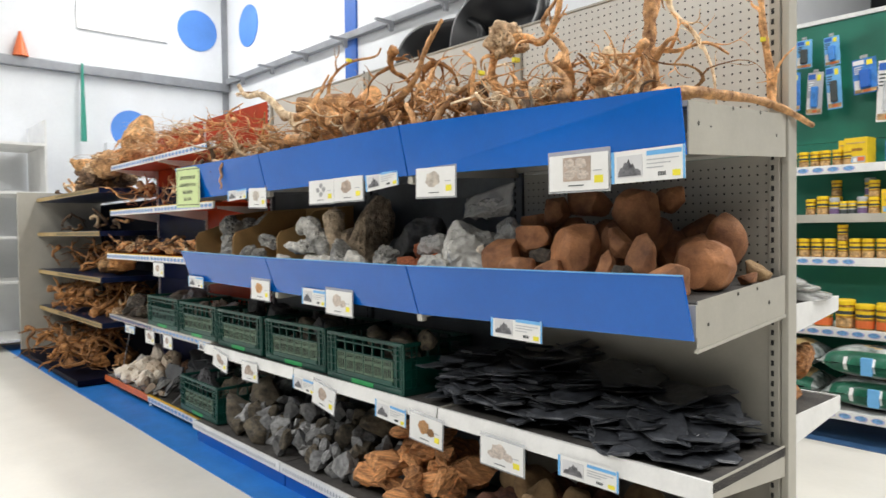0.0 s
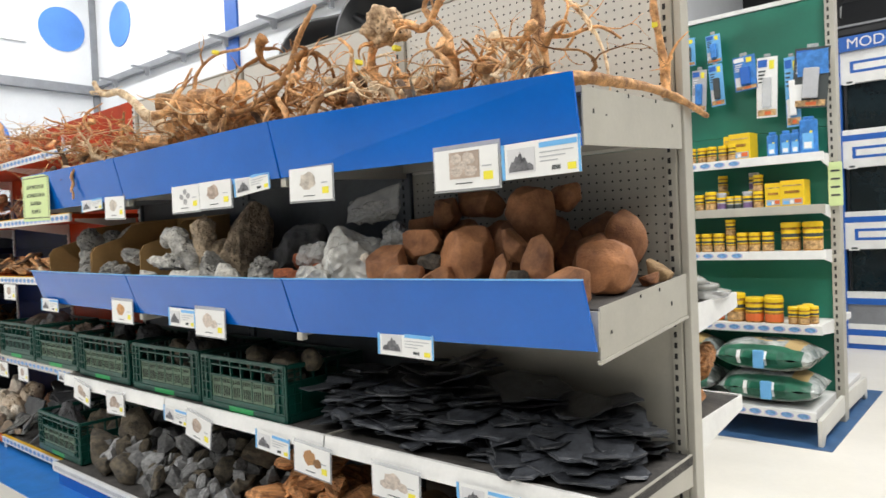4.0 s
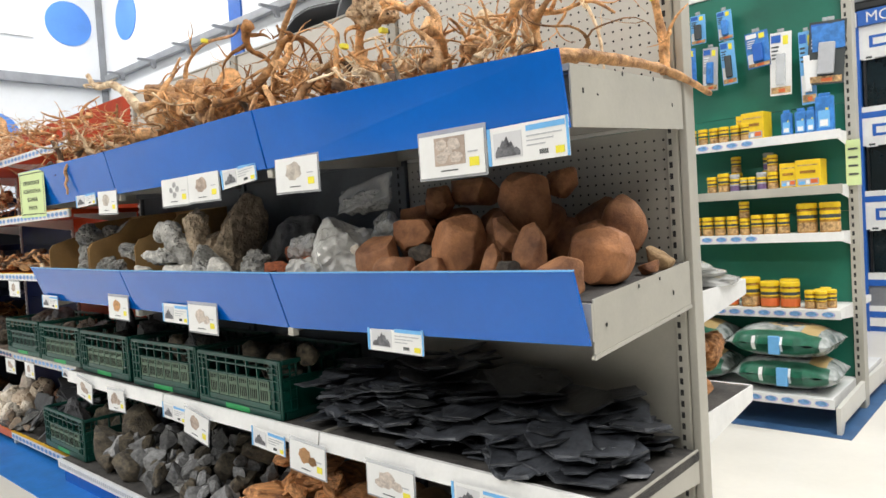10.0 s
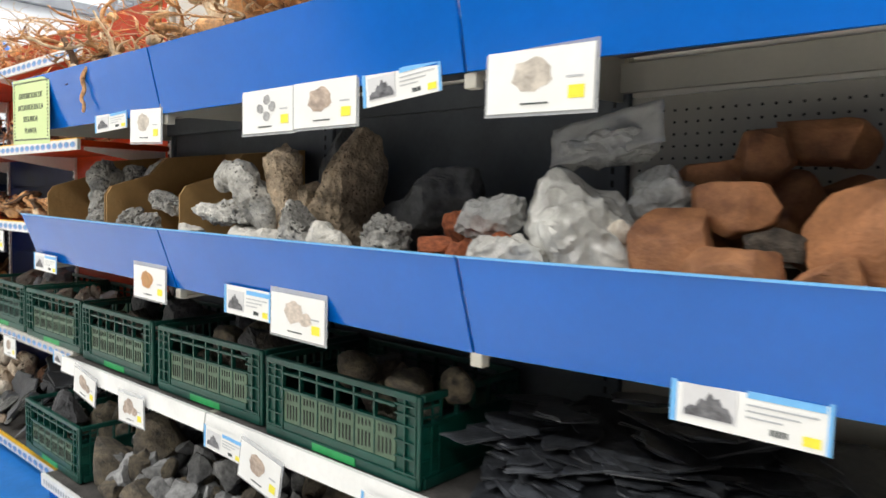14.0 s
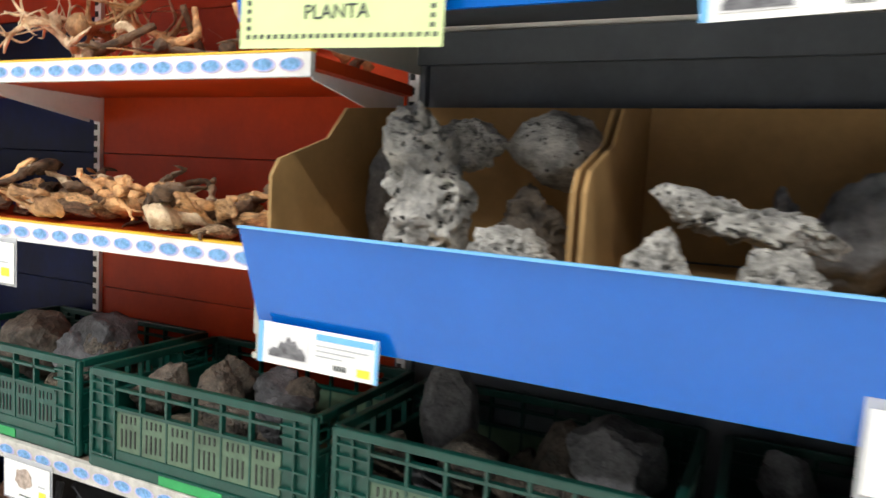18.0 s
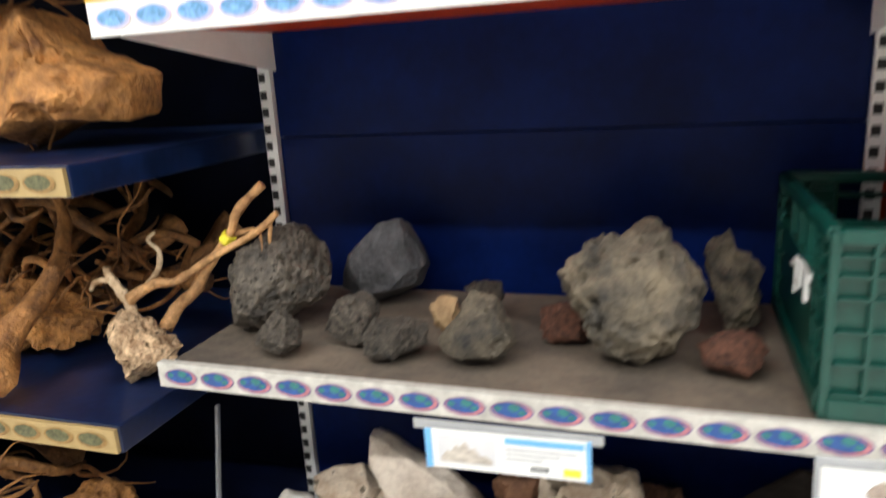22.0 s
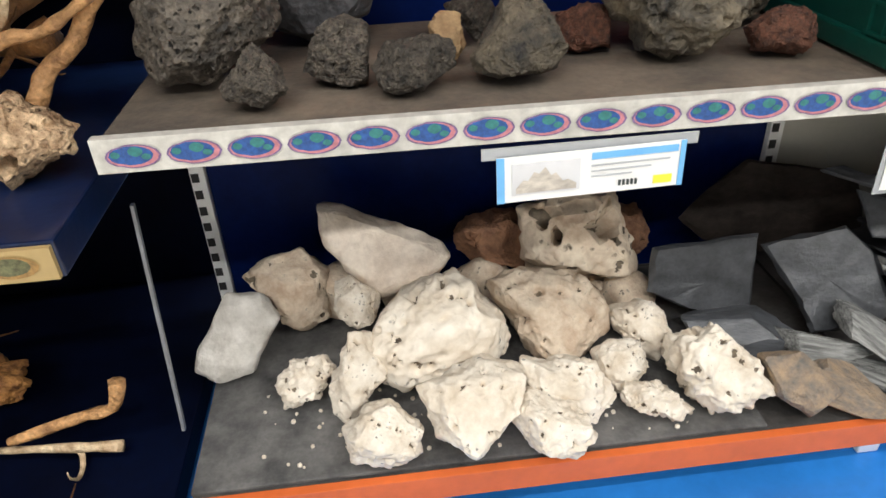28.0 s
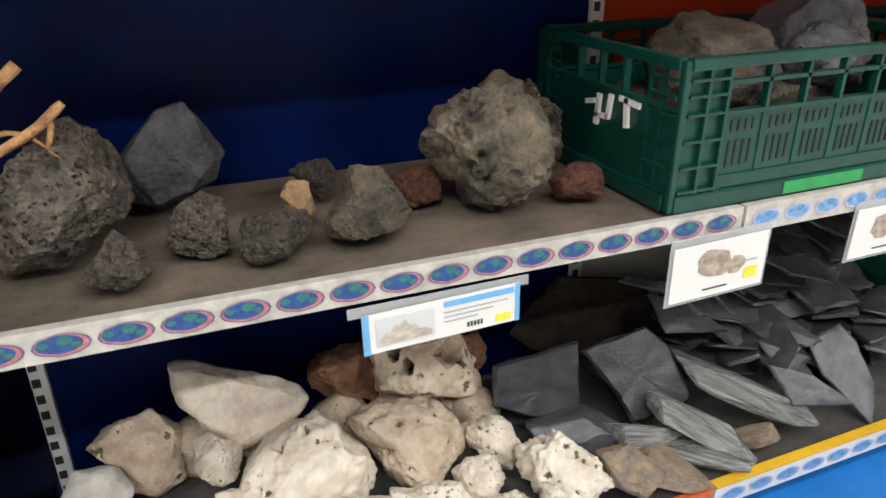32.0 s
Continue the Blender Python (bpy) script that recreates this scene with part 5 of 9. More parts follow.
boulder("rock", (-4.928, 0.164, 0.149), (0.119, 0.095, 0.100), 2259, M_LIME, ((-0.50, 0.15), (-0.23, 0.50), (0.32, 0.25), (0.50, -0.19), (0.24, -0.50), (-0.18, -0.38)), "pale white limestone rock with small holes", "rock", "white limestone rocks", tilt=28, sub=6, lump=0.07, cuts=6, grain=0.03, pits=46, pit=0.1, wide=0.05, crease=0, pit_shade=M_PIT_SHADE)
boulder("rock", (-5.032, 0.195, 0.168), (0.152, 0.122, 0.137), 2266, M_LIME, ((-0.50, 0.28), (-0.07, 0.44), (0.21, 0.50), (0.50, 0.31), (0.41, -0.05), (0.08, -0.27), (-0.07, -0.50), (-0.36, -0.24)), "pale white limestone rock with small holes", "rock", "white limestone rocks", tilt=28, sub=6, lump=0.07, cuts=6, grain=0.03, pits=46, pit=0.1, wide=0.05, crease=0, pit_shade=M_PIT_SHADE)
boulder("rock", (-5.165, 0.186, 0.144), (0.109, 0.087, 0.091), 2273, M_LIME, ((-0.50, 0.12), (-0.23, 0.42), (0.14, 0.50), (0.50, 0.05), (0.48, -0.37), (0.04, -0.50), (-0.41, -0.34)), "pale white limestone rock with small holes", "rock", "white limestone rocks", tilt=28, sub=6, lump=0.07, cuts=6, grain=0.03, pits=46, pit=0.1, wide=0.05, crease=0, pit_shade=M_PIT_SHADE)
boulder("rock", (-5.202, 0.294, 0.163), (0.091, 0.073, 0.138), 2280, M_LIME, ((-0.50, -0.07), (-0.21, 0.12), (-0.04, 0.50), (0.34, 0.45), (0.50, -0.04), (-0.16, -0.50), (-0.43, -0.36)), "pale white limestone rock with small holes", "rock", "white limestone rocks", tilt=28, sub=6, lump=0.07, cuts=6, grain=0.03, pits=46, pit=0.1, wide=0.05, crease=0, pit_shade=M_PIT_SHADE)
boulder("rock", (-5.281, 0.324, 0.134), (0.092, 0.073, 0.072), 2287, M_LIME, ((-0.50, -0.08), (-0.26, 0.48), (0.31, 0.50), (0.50, 0.23), (0.14, -0.38), (-0.40, -0.50)), "small knobbly white limestone rock", "rock", "white limestone rocks", tilt=28, sub=6, lump=0.12, cuts=3, grain=0.06, pits=26, pit=0.12, wide=0.09, crease=0, pit_shade=M_PIT_SHADE)
boulder("slate_slab", (-4.554, 0.179, 0.150), (0.116, 0.070, 0.109), 2294, M_SPLIT_BROWN, ((-0.50, 0.50), (0.04, 0.47), (0.50, -0.12), (0.19, -0.50), (-0.34, -0.06)), "brown and grey split stone block", "slate", "thick slates", tilt=28, lump=0.04, cuts=9, grain=0.015, crease=25, full=0.45)
# leaning slab and the long pointed stone on top
_w = [rock_data("rock", 620 + k, M_LIME_TAN, sub=3, amp=0.2, facets=6, grain=0.03) for k in range(2)]
for k, (x, y, z, s) in enumerate(((-5.1, 0.55, 0.155, 0.13), (-4.97, 0.5, 0.15, 0.12), (-4.83, 0.52, 0.165, 0.14), (-4.72, 0.45, 0.14, 0.1), (-5.22, 0.55, 0.145, 0.11))):
    stone("rock", _w[k % 2], (x, y, z), (s, s, s), (40 * k, 20, 0), "pinkish tan porous limestone rock", "rock", "white limestone rocks")
crumbs = bmesh.new()
for k in range(120):
    r = R3.uniform(0.001, 0.0045)
    m = pose(R3.uniform(-5.36, -4.62), R3.uniform(0.18, 0.36), 0.095 + r * 0.5, R3.uniform(0, 360), R3.uniform(0, 360), 0) @ Matrix.Scale(r, 4)
    bmesh.ops.create_icosphere(crumbs, subdivisions=1, radius=1.0, matrix=m)
tagged(part("stone_crumbs", crumbs, M_LIME), "white crumbs of limestone on the mat", "rock crumbs", kind="stuff")

boulder("rock", (-5.326, 0.373, 0.700), (0.182, 0.155, 0.183), 2301, M_LAVA, ((-0.50, -0.27), (-0.42, 0.01), (-0.13, 0.26), (-0.03, 0.39), (0.17, 0.50), (0.29, 0.39), (0.50, 0.24), (0.50, 0.01), (0.41, -0.19), (0.02, -0.50), (-0.34, -0.45)), "dark porous lava rock on a dusty shelf", "rock", "lava rocks", tilt=20, sub=6, lump=0.06, cuts=12, grain=0.032, pits=90, pit=0.06, wide=0.045, crease=45)
boulder("rock", (-5.190, 0.536, 0.683), (0.159, 0.111, 0.152), 2308, M_DARKROCK, ((-0.43, 0.04), (-0.03, 0.43), (0.22, 0.50), (0.39, 0.24), (0.50, -0.02), (0.39, -0.30), (-0.13, -0.50), (-0.50, -0.36)), "dark flat-faced block of stone on a shelf", "rock", "lava rocks", tilt=20, lump=0.03, cuts=5, grain=0.01, crease=24, full=0.36)
boulder("rock", (-5.264, 0.269, 0.642), (0.075, 0.067, 0.072), 2315, M_LAVA, ((-0.50, -0.11), (0.02, 0.50), (0.36, 0.17), (0.50, -0.24), (0.10, -0.50), (-0.45, -0.31)), "dark porous lava rock on a dusty shelf", "rock", "lava rocks", tilt=20, sub=6, lump=0.06, cuts=12, grain=0.032, pits=90, pit=0.06, wide=0.045, crease=45)
boulder("rock", (-5.173, 0.336, 0.649), (0.084, 0.075, 0.086), 2322, M_LAVA, ((-0.50, -0.29), (-0.22, 0.27), (0.17, 0.50), (0.50, 0.27), (0.43, -0.49), (-0.11, -0.50)), "dark porous lava rock on a dusty shelf", "rock", "lava rocks", tilt=20, sub=6, lump=0.06, cuts=12, grain=0.032, pits=90, pit=0.06, wide=0.045, crease=45)
boulder("rock", (-5.083, 0.291, 0.638), (0.100, 0.074, 0.063), 2329, M_LAVA, ((-0.50, -0.07), (-0.33, 0.38), (0.20, 0.50), (0.49, 0.34), (0.50, -0.13), (0.08, -0.49), (-0.37, -0.50)), "dark porous lava rock on a dusty shelf", "rock", "lava rocks", tilt=20, sub=6, lump=0.06, cuts=12, grain=0.032, pits=90, pit=0.06, wide=0.045, crease=45)
boulder("rock", (-5.033, 0.385, 0.638), (0.047, 0.037, 0.069), 2336, M_TERRA_TAN, ((-0.50, 0.23), (-0.13, 0.50), (0.39, 0.43), (0.50, -0.17), (0.19, -0.50), (-0.30, -0.24)), "small ochre lava rock", "rock", "lava rocks", tilt=20, lump=0.08, cuts=7, grain=0.04)
boulder("rock", (-4.992, 0.461, 0.640), (0.068, 0.055, 0.069), 2343, M_LAVA, ((-0.50, 0.29), (-0.24, 0.46), (0.46, 0.50), (0.50, 0.10), (0.14, -0.50), (-0.21, -0.03)), "dark porous lava rock on a dusty shelf", "rock", "lava rocks", tilt=20, sub=6, lump=0.06, cuts=12, grain=0.032, pits=90, pit=0.06, wide=0.045, crease=45)
boulder("rock", (-4.957, 0.303, 0.658), (0.114, 0.103, 0.101), 2350, M_LAVA_TAN, ((-0.50, -0.24), (-0.21, 0.18), (-0.10, 0.50), (0.20, 0.44), (0.32, 0.18), (0.50, -0.21), (0.36, -0.39), (-0.12, -0.50), (-0.45, -0.40)), "grey lava rock with a yellowish patch", "rock", "lava rocks", tilt=20, sub=6, lump=0.07, cuts=12, grain=0.032, pits=30, pit=0.05, wide=0.05, crease=40)
boulder("rock", (-4.845, 0.396, 0.635), (0.078, 0.061, 0.058), 2357, M_LAVA_RED, ((-0.48, 0.34), (0.02, 0.50), (0.50, 0.40), (0.47, -0.46), (-0.24, -0.50), (-0.50, -0.23)), "reddish brown lava rock on a shelf", "rock", "lava rocks", tilt=20, lump=0.08, cuts=7, grain=0.05, pits=10)
boulder("rock", (-4.754, 0.354, 0.702), (0.188, 0.151, 0.187), 2364, M_LAVA_TAN, ((-0.50, 0.12), (-0.32, 0.35), (-0.07, 0.39), (0.19, 0.50), (0.37, 0.39), (0.50, 0.14), (0.50, -0.23), (0.38, -0.44), (0.08, -0.50), (-0.23, -0.50), (-0.22, -0.27), (-0.39, -0.14)), "craggy grey and ochre lava rock", "rock", "lava rocks", tilt=20, sub=6, lump=0.08, cuts=10, grain=0.045, pits=90, pit=0.07, wide=0.06, crease=45)
boulder("rock", (-4.607, 0.461, 0.685), (0.076, 0.061, 0.166), 2371, M_LAVA_TAN, ((-0.50, 0.46), (-0.15, 0.50), (0.08, 0.29), (0.50, 0.13), (0.44, -0.41), (-0.05, -0.50), (-0.45, 0.08)), "craggy grey and ochre lava rock", "rock", "lava rocks", tilt=20, sub=6, lump=0.08, cuts=10, grain=0.045, pits=90, pit=0.07, wide=0.06, crease=45)
boulder("rock", (-4.615, 0.318, 0.635), (0.087, 0.067, 0.057), 2378, M_LAVA_RED, ((-0.50, 0.12), (-0.16, 0.50), (0.26, 0.46), (0.50, 0.09), (0.22, -0.50), (-0.40, -0.37)), "reddish brown lava rock on a shelf", "rock", "lava rocks", tilt=20, lump=0.08, cuts=7, grain=0.05, pits=10)

boulder("rock", (-3.101, 0.240, 1.248), (0.159, 0.127, 0.299), 2385, M_CORAL, ((-0.44, 0.41), (-0.14, 0.50), (0.20, 0.38), (0.25, 0.16), (0.50, -0.02), (0.40, -0.31), (0.21, -0.46), (-0.44, -0.50), (-0.50, -0.20), (-0.34, -0.03)), "pale grey porous lava rock", "rock", "grey porous rocks", sub=6, lump=0.1, cuts=4, grain=0.05, pits=120, pit=0.12, wide=0.065, crease=0, pit_shade=M_PIT_SHADE_GREY)
boulder("rock", (-3.066, 0.330, 1.336), (0.112, 0.090, 0.090), 2392, M_CORAL, ((-0.50, 0.47), (0.10, 0.50), (0.50, 0.09), (0.24, -0.47), (-0.46, -0.50)), "pale grey porous lava rock", "rock", "grey porous rocks", sub=6, lump=0.1, cuts=4, grain=0.05, pits=120, pit=0.12, wide=0.065, crease=0, pit_shade=M_PIT_SHADE_GREY)
boulder("rock", (-2.928, 0.380, 1.333), (0.166, 0.133, 0.153), 2399, M_CORAL, ((-0.50, -0.00), (-0.36, 0.33), (0.01, 0.50), (0.45, 0.25), (0.50, -0.07), (0.20, -0.50), (-0.12, -0.36)), "lumpy grey rock in a cardboard box", "rock", "grey porous rocks", lump=0.08, cuts=8, grain=0.03, crease=38, pit_shade=M_PIT_SHADE_GREY)
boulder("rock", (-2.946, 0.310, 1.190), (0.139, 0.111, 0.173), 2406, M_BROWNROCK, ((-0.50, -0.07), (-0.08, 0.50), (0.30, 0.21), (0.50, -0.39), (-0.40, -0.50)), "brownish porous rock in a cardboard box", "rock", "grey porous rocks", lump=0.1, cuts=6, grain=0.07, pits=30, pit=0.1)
boulder("rock", (-2.925, 0.150, 1.148), (0.181, 0.117, 0.113), 2413, M_CORAL, ((-0.50, -0.18), (-0.25, 0.44), (0.15, 0.50), (0.49, -0.10), (0.50, -0.35), (-0.44, -0.50)), "pale grey porous lava rock", "rock", "grey porous rocks", sub=6, lump=0.1, cuts=4, grain=0.05, pits=120, pit=0.12, wide=0.065, crease=0, pit_shade=M_PIT_SHADE_GREY)
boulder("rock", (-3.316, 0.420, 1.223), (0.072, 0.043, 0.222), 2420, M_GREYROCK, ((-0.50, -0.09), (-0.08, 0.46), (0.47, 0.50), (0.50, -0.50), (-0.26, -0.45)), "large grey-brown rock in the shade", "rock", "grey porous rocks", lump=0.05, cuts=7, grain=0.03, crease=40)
boulder("rock", (-2.607, 0.230, 1.236), (0.261, 0.090, 0.099), 2427, M_CORAL, ((-0.50, 0.36), (-0.41, 0.50), (-0.17, 0.29), (0.23, 0.11), (0.50, -0.22), (0.46, -0.50), (0.11, -0.35), (-0.33, -0.16)), "pale grey porous lava rock", "rock", "grey porous rocks", sub=6, lump=0.1, cuts=4, grain=0.05, pits=120, pit=0.12, wide=0.065, crease=0, pit_shade=M_PIT_SHADE_GREY)
boulder("rock", (-2.699, 0.140, 1.157), (0.112, 0.090, 0.133), 2434, M_CORAL, ((-0.50, 0.03), (0.02, 0.50), (0.50, -0.33), (-0.41, -0.50)), "pale grey porous lava rock", "rock", "grey porous rocks", sub=6, lump=0.1, cuts=4, grain=0.05, pits=120, pit=0.12, wide=0.065, crease=0, pit_shade=M_PIT_SHADE_GREY)
boulder("rock", (-2.545, 0.120, 1.146), (0.126, 0.101, 0.113), 2441, M_CORAL, ((-0.50, -0.13), (-0.30, 0.47), (0.10, 0.50), (0.50, -0.16), (-0.44, -0.50)), "pale grey porous lava rock", "rock", "grey porous rocks", sub=6, lump=0.1, cuts=4, grain=0.05, pits=120, pit=0.12, wide=0.065, crease=0, pit_shade=M_PIT_SHADE_GREY)
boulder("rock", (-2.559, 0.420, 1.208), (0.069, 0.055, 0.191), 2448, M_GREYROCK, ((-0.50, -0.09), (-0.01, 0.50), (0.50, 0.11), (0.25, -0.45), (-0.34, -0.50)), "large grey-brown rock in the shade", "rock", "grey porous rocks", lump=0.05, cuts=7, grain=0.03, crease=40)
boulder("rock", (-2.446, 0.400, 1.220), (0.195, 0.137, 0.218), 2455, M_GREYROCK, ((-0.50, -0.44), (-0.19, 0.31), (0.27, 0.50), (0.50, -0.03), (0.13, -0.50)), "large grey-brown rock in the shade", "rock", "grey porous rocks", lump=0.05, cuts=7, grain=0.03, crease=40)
boulder("rock", (-2.062, 0.085, 1.217), (0.270, 0.060, 0.077), 2462, M_CORAL, ((-0.50, 0.11), (-0.24, 0.27), (0.18, 0.50), (0.39, 0.17), (0.50, -0.29), (0.03, -0.50), (-0.24, -0.24)), "pale grey craggy reef rock", "rock", "grey porous rocks", sub=6, lump=0.09, cuts=5, grain=0.05, pits=50, pit=0.08, wide=0.06, crease=0, pit_shade=M_PIT_SHADE_GREY)
HORN_KNOBS = [(-2.084, 0.105, 1.276, 0.023), (-2.053, 0.11, 1.32, 0.031), (-1.997, 0.115, 1.325, 0.038), (-1.947, 0.115, 1.281, 0.04), (-1.912, 0.12, 1.228, 0.038), (-1.882, 0.13, 1.15, 0.035)]
horn_me, horn_at = blob_rock("rock", 31, M_CORAL, HORN_KNOBS, 0.75)
stone("rock", horn_me, horn_at, (1 / 6, 1 / 6, 1 / 6), (0, 0, 0), "pale grey reef rock leaning like a horn", "rock", "grey porous rocks")
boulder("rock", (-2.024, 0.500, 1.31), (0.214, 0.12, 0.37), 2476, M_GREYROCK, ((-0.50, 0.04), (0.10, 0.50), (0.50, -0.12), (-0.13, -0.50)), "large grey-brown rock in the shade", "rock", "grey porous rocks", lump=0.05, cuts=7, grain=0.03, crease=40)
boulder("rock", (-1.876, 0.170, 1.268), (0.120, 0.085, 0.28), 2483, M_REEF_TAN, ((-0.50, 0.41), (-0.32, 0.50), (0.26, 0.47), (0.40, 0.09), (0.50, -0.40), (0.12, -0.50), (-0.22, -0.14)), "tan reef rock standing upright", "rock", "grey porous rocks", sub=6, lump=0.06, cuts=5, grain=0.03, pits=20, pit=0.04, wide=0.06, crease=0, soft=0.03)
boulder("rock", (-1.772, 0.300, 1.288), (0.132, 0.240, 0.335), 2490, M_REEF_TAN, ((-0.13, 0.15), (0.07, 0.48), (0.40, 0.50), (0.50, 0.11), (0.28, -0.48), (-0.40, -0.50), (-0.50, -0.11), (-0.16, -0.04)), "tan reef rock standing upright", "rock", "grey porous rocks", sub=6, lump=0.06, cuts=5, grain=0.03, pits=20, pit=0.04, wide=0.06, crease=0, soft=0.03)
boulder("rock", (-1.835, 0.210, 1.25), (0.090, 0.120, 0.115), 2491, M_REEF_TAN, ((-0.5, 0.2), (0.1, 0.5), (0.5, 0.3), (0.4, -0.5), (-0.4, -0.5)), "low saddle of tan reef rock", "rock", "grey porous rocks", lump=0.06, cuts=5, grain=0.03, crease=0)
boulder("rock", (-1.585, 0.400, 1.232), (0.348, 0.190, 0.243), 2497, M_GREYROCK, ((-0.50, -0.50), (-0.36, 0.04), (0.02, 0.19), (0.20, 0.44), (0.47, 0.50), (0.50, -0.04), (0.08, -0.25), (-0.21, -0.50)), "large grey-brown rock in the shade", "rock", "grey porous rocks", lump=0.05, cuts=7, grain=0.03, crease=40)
boulder("rock", (-1.913, 0.100, 1.146), (0.192, 0.106, 0.116), 2504, M_REEF_WHITE, ((-0.50, -0.46), (-0.45, 0.50), (-0.30, 0.24), (0.38, 0.28), (0.50, -0.14), (0.10, -0.50)), "chalky white piece of reef rock", "rock", "grey porous rocks", lump=0.08, cuts=7, grain=0.03, pits=10, crease=45)
boulder("rock", (-1.763, 0.150, 1.176), (0.159, 0.127, 0.169), 2511, M_CORAL, ((-0.50, 0.24), (-0.27, 0.50), (-0.10, 0.17), (0.50, -0.20), (0.46, -0.50), (-0.42, -0.50)), "pale grey craggy reef rock", "rock", "grey porous rocks", sub=6, lump=0.09, cuts=5, grain=0.05, pits=50, pit=0.08, wide=0.06, crease=0, pit_shade=M_PIT_SHADE_GREY)
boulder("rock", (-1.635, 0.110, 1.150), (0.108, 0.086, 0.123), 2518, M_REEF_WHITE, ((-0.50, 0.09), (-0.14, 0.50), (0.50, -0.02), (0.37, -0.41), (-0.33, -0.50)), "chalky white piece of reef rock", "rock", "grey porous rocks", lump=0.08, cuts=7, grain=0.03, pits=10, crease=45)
boulder("rock", (-1.519, 0.200, 1.162), (0.128, 0.102, 0.133), 2525, M_CORAL, ((-0.50, 0.30), (-0.23, 0.50), (0.48, 0.33), (0.50, -0.50), (-0.33, -0.32)), "pale grey craggy reef rock", "rock", "grey porous rocks", sub=6, lump=0.09, cuts=5, grain=0.05, pits=50, pit=0.08, wide=0.06, crease=0, pit_shade=M_PIT_SHADE_GREY)
boulder("rock", (-1.546, 0.085, 1.135), (0.084, 0.067, 0.097), 2532, M_REEF_WHITE, ((-0.50, -0.04), (-0.17, 0.50), (0.50, -0.11), (0.50, -0.39), (-0.40, -0.50)), "chalky white piece of reef rock", "rock", "grey porous rocks", lump=0.08, cuts=7, grain=0.03, pits=10, crease=45)
boulder("rock", (-2.226, 0.085, 1.133), (0.099, 0.079, 0.094), 2539, M_REEF_WHITE, ((-0.50, 0.02), (-0.14, 0.50), (0.49, 0.36), (0.50, -0.40), (-0.37, -0.50)), "chalky white piece of reef rock", "rock", "grey porous rocks", lump=0.08, cuts=7, grain=0.03, pits=10, crease=45)
placed([(-1.3, 0.14, 1.16, 0.085, 0.05), (-1.22, 0.12, 1.155, 0.07, 0.05), (-1.16, 0.17, 1.17, 0.085, 0.06), (-1.12, 0.1, 1.15, 0.06, 0.045), (-1.24, 0.23, 1.19, 0.095, 0.075), (-1.32, 0.25, 1.2, 0.08, 0.08)], "rock", M_RUST, "orange-red porous lava rock", "red lava rocks", 915, floor=1.105, sub=4, amp=0.2, facets=9, grain=0.05, crease=35)

# ---------------------------------------------------------------- cardboard boxes of the lava rock


def carton(x0, x1, y0, y1, zf, zb, label):
    ob = thing("cardboard_box", (x0, y0, 1.1), label, "cardboard box", "open cardboard boxes")
    outline = [(y0, zf - 0.17), (y0, zf), (y0 + 0.02, zf + 0.03), (y0 + 0.16, zf + 0.075), (y0 + 0.22, zb - 0.03), (y1, zb), (y1, zf - 0.13)]
    for x in (x0, x1 - 0.006):
        part("side_flap", prism(outline, x, x + 0.006), M_CARD, ob)
    part("back_flap", box(x0 + 0.007, x1 - 0.007, y1 - 0.006, y1, zf - 0.12, zb), M_CARD, ob)
    part("bottom_flap", prism([(y0, zf - 0.17), (y1 - 0.007, zf - 0.13), (y1 - 0.007, zf - 0.124), (y0, zf - 0.164)], x0 + 0.007, x1 - 0.007), M_CARD, ob)
    part("front_flap", box(x0 + 0.007, x1 - 0.007, y0, y0 + 0.006, zf - 0.16, zf - 0.11), M_CARD, ob)
    return ob


carton(-3.335, -2.815, 0.1, 0.57, 1.262, 1.43, "open brown cardboard box of porous lava rock")
carton(-2.805, -2.30, 0.1, 0.57, 1.262, 1.43, "open brown cardboard box of porous lava rock")

# ---------------------------------------------------------------- plastic bags
boulder("plastic_bag", (-0.970, 0.180, 1.206), (0.289, 0.231, 0.225), 2546, M_BAG, ((-0.50, 0.35), (-0.14, 0.50), (0.11, 0.35), (0.31, 0.01), (0.50, -0.36), (0.28, -0.50), (-0.30, -0.48), (-0.44, -0.09)), "crumpled milky plastic bag of white gravel", "plastic bag", "plastic bags", sub=6, lump=0.08, cuts=14, grain=0.004, folds=-0.13, crease=24)
boulder("plastic_bag", (-1.081, 0.090, 1.151), (0.223, 0.101, 0.129), 2553, M_BAG, ((-0.50, 0.11), (0.02, 0.50), (0.36, 0.22), (0.50, -0.45), (-0.33, -0.50)), "crumpled milky plastic bag of white gravel", "plastic bag", "plastic bags", sub=6, lump=0.08, cuts=14, grain=0.004, folds=-0.13, crease=24)
boulder("plastic_bag", (-1.211, 0.200, 1.224), (0.224, 0.080, 0.103), 2560, M_CLEAR, ((-0.50, -0.12), (-0.36, 0.31), (0.37, 0.50), (0.50, -0.10), (-0.07, -0.50)), "crumpled clear plastic bag", "plastic bag", "plastic bags", sub=6, lump=0.08, cuts=10, grain=0.004, folds=-0.13, crease=24)
boulder("plastic_bag", (-1.018, 0.320, 1.377), (0.261, 0.069, 0.089), 2567, M_CLEAR, ((-0.50, 0.13), (0.50, 0.50), (0.42, -0.41), (-0.30, -0.50)), "crumpled clear plastic bag", "plastic bag", "plastic bags", sub=6, lump=0.08, cuts=10, grain=0.004, folds=-0.13, crease=24)
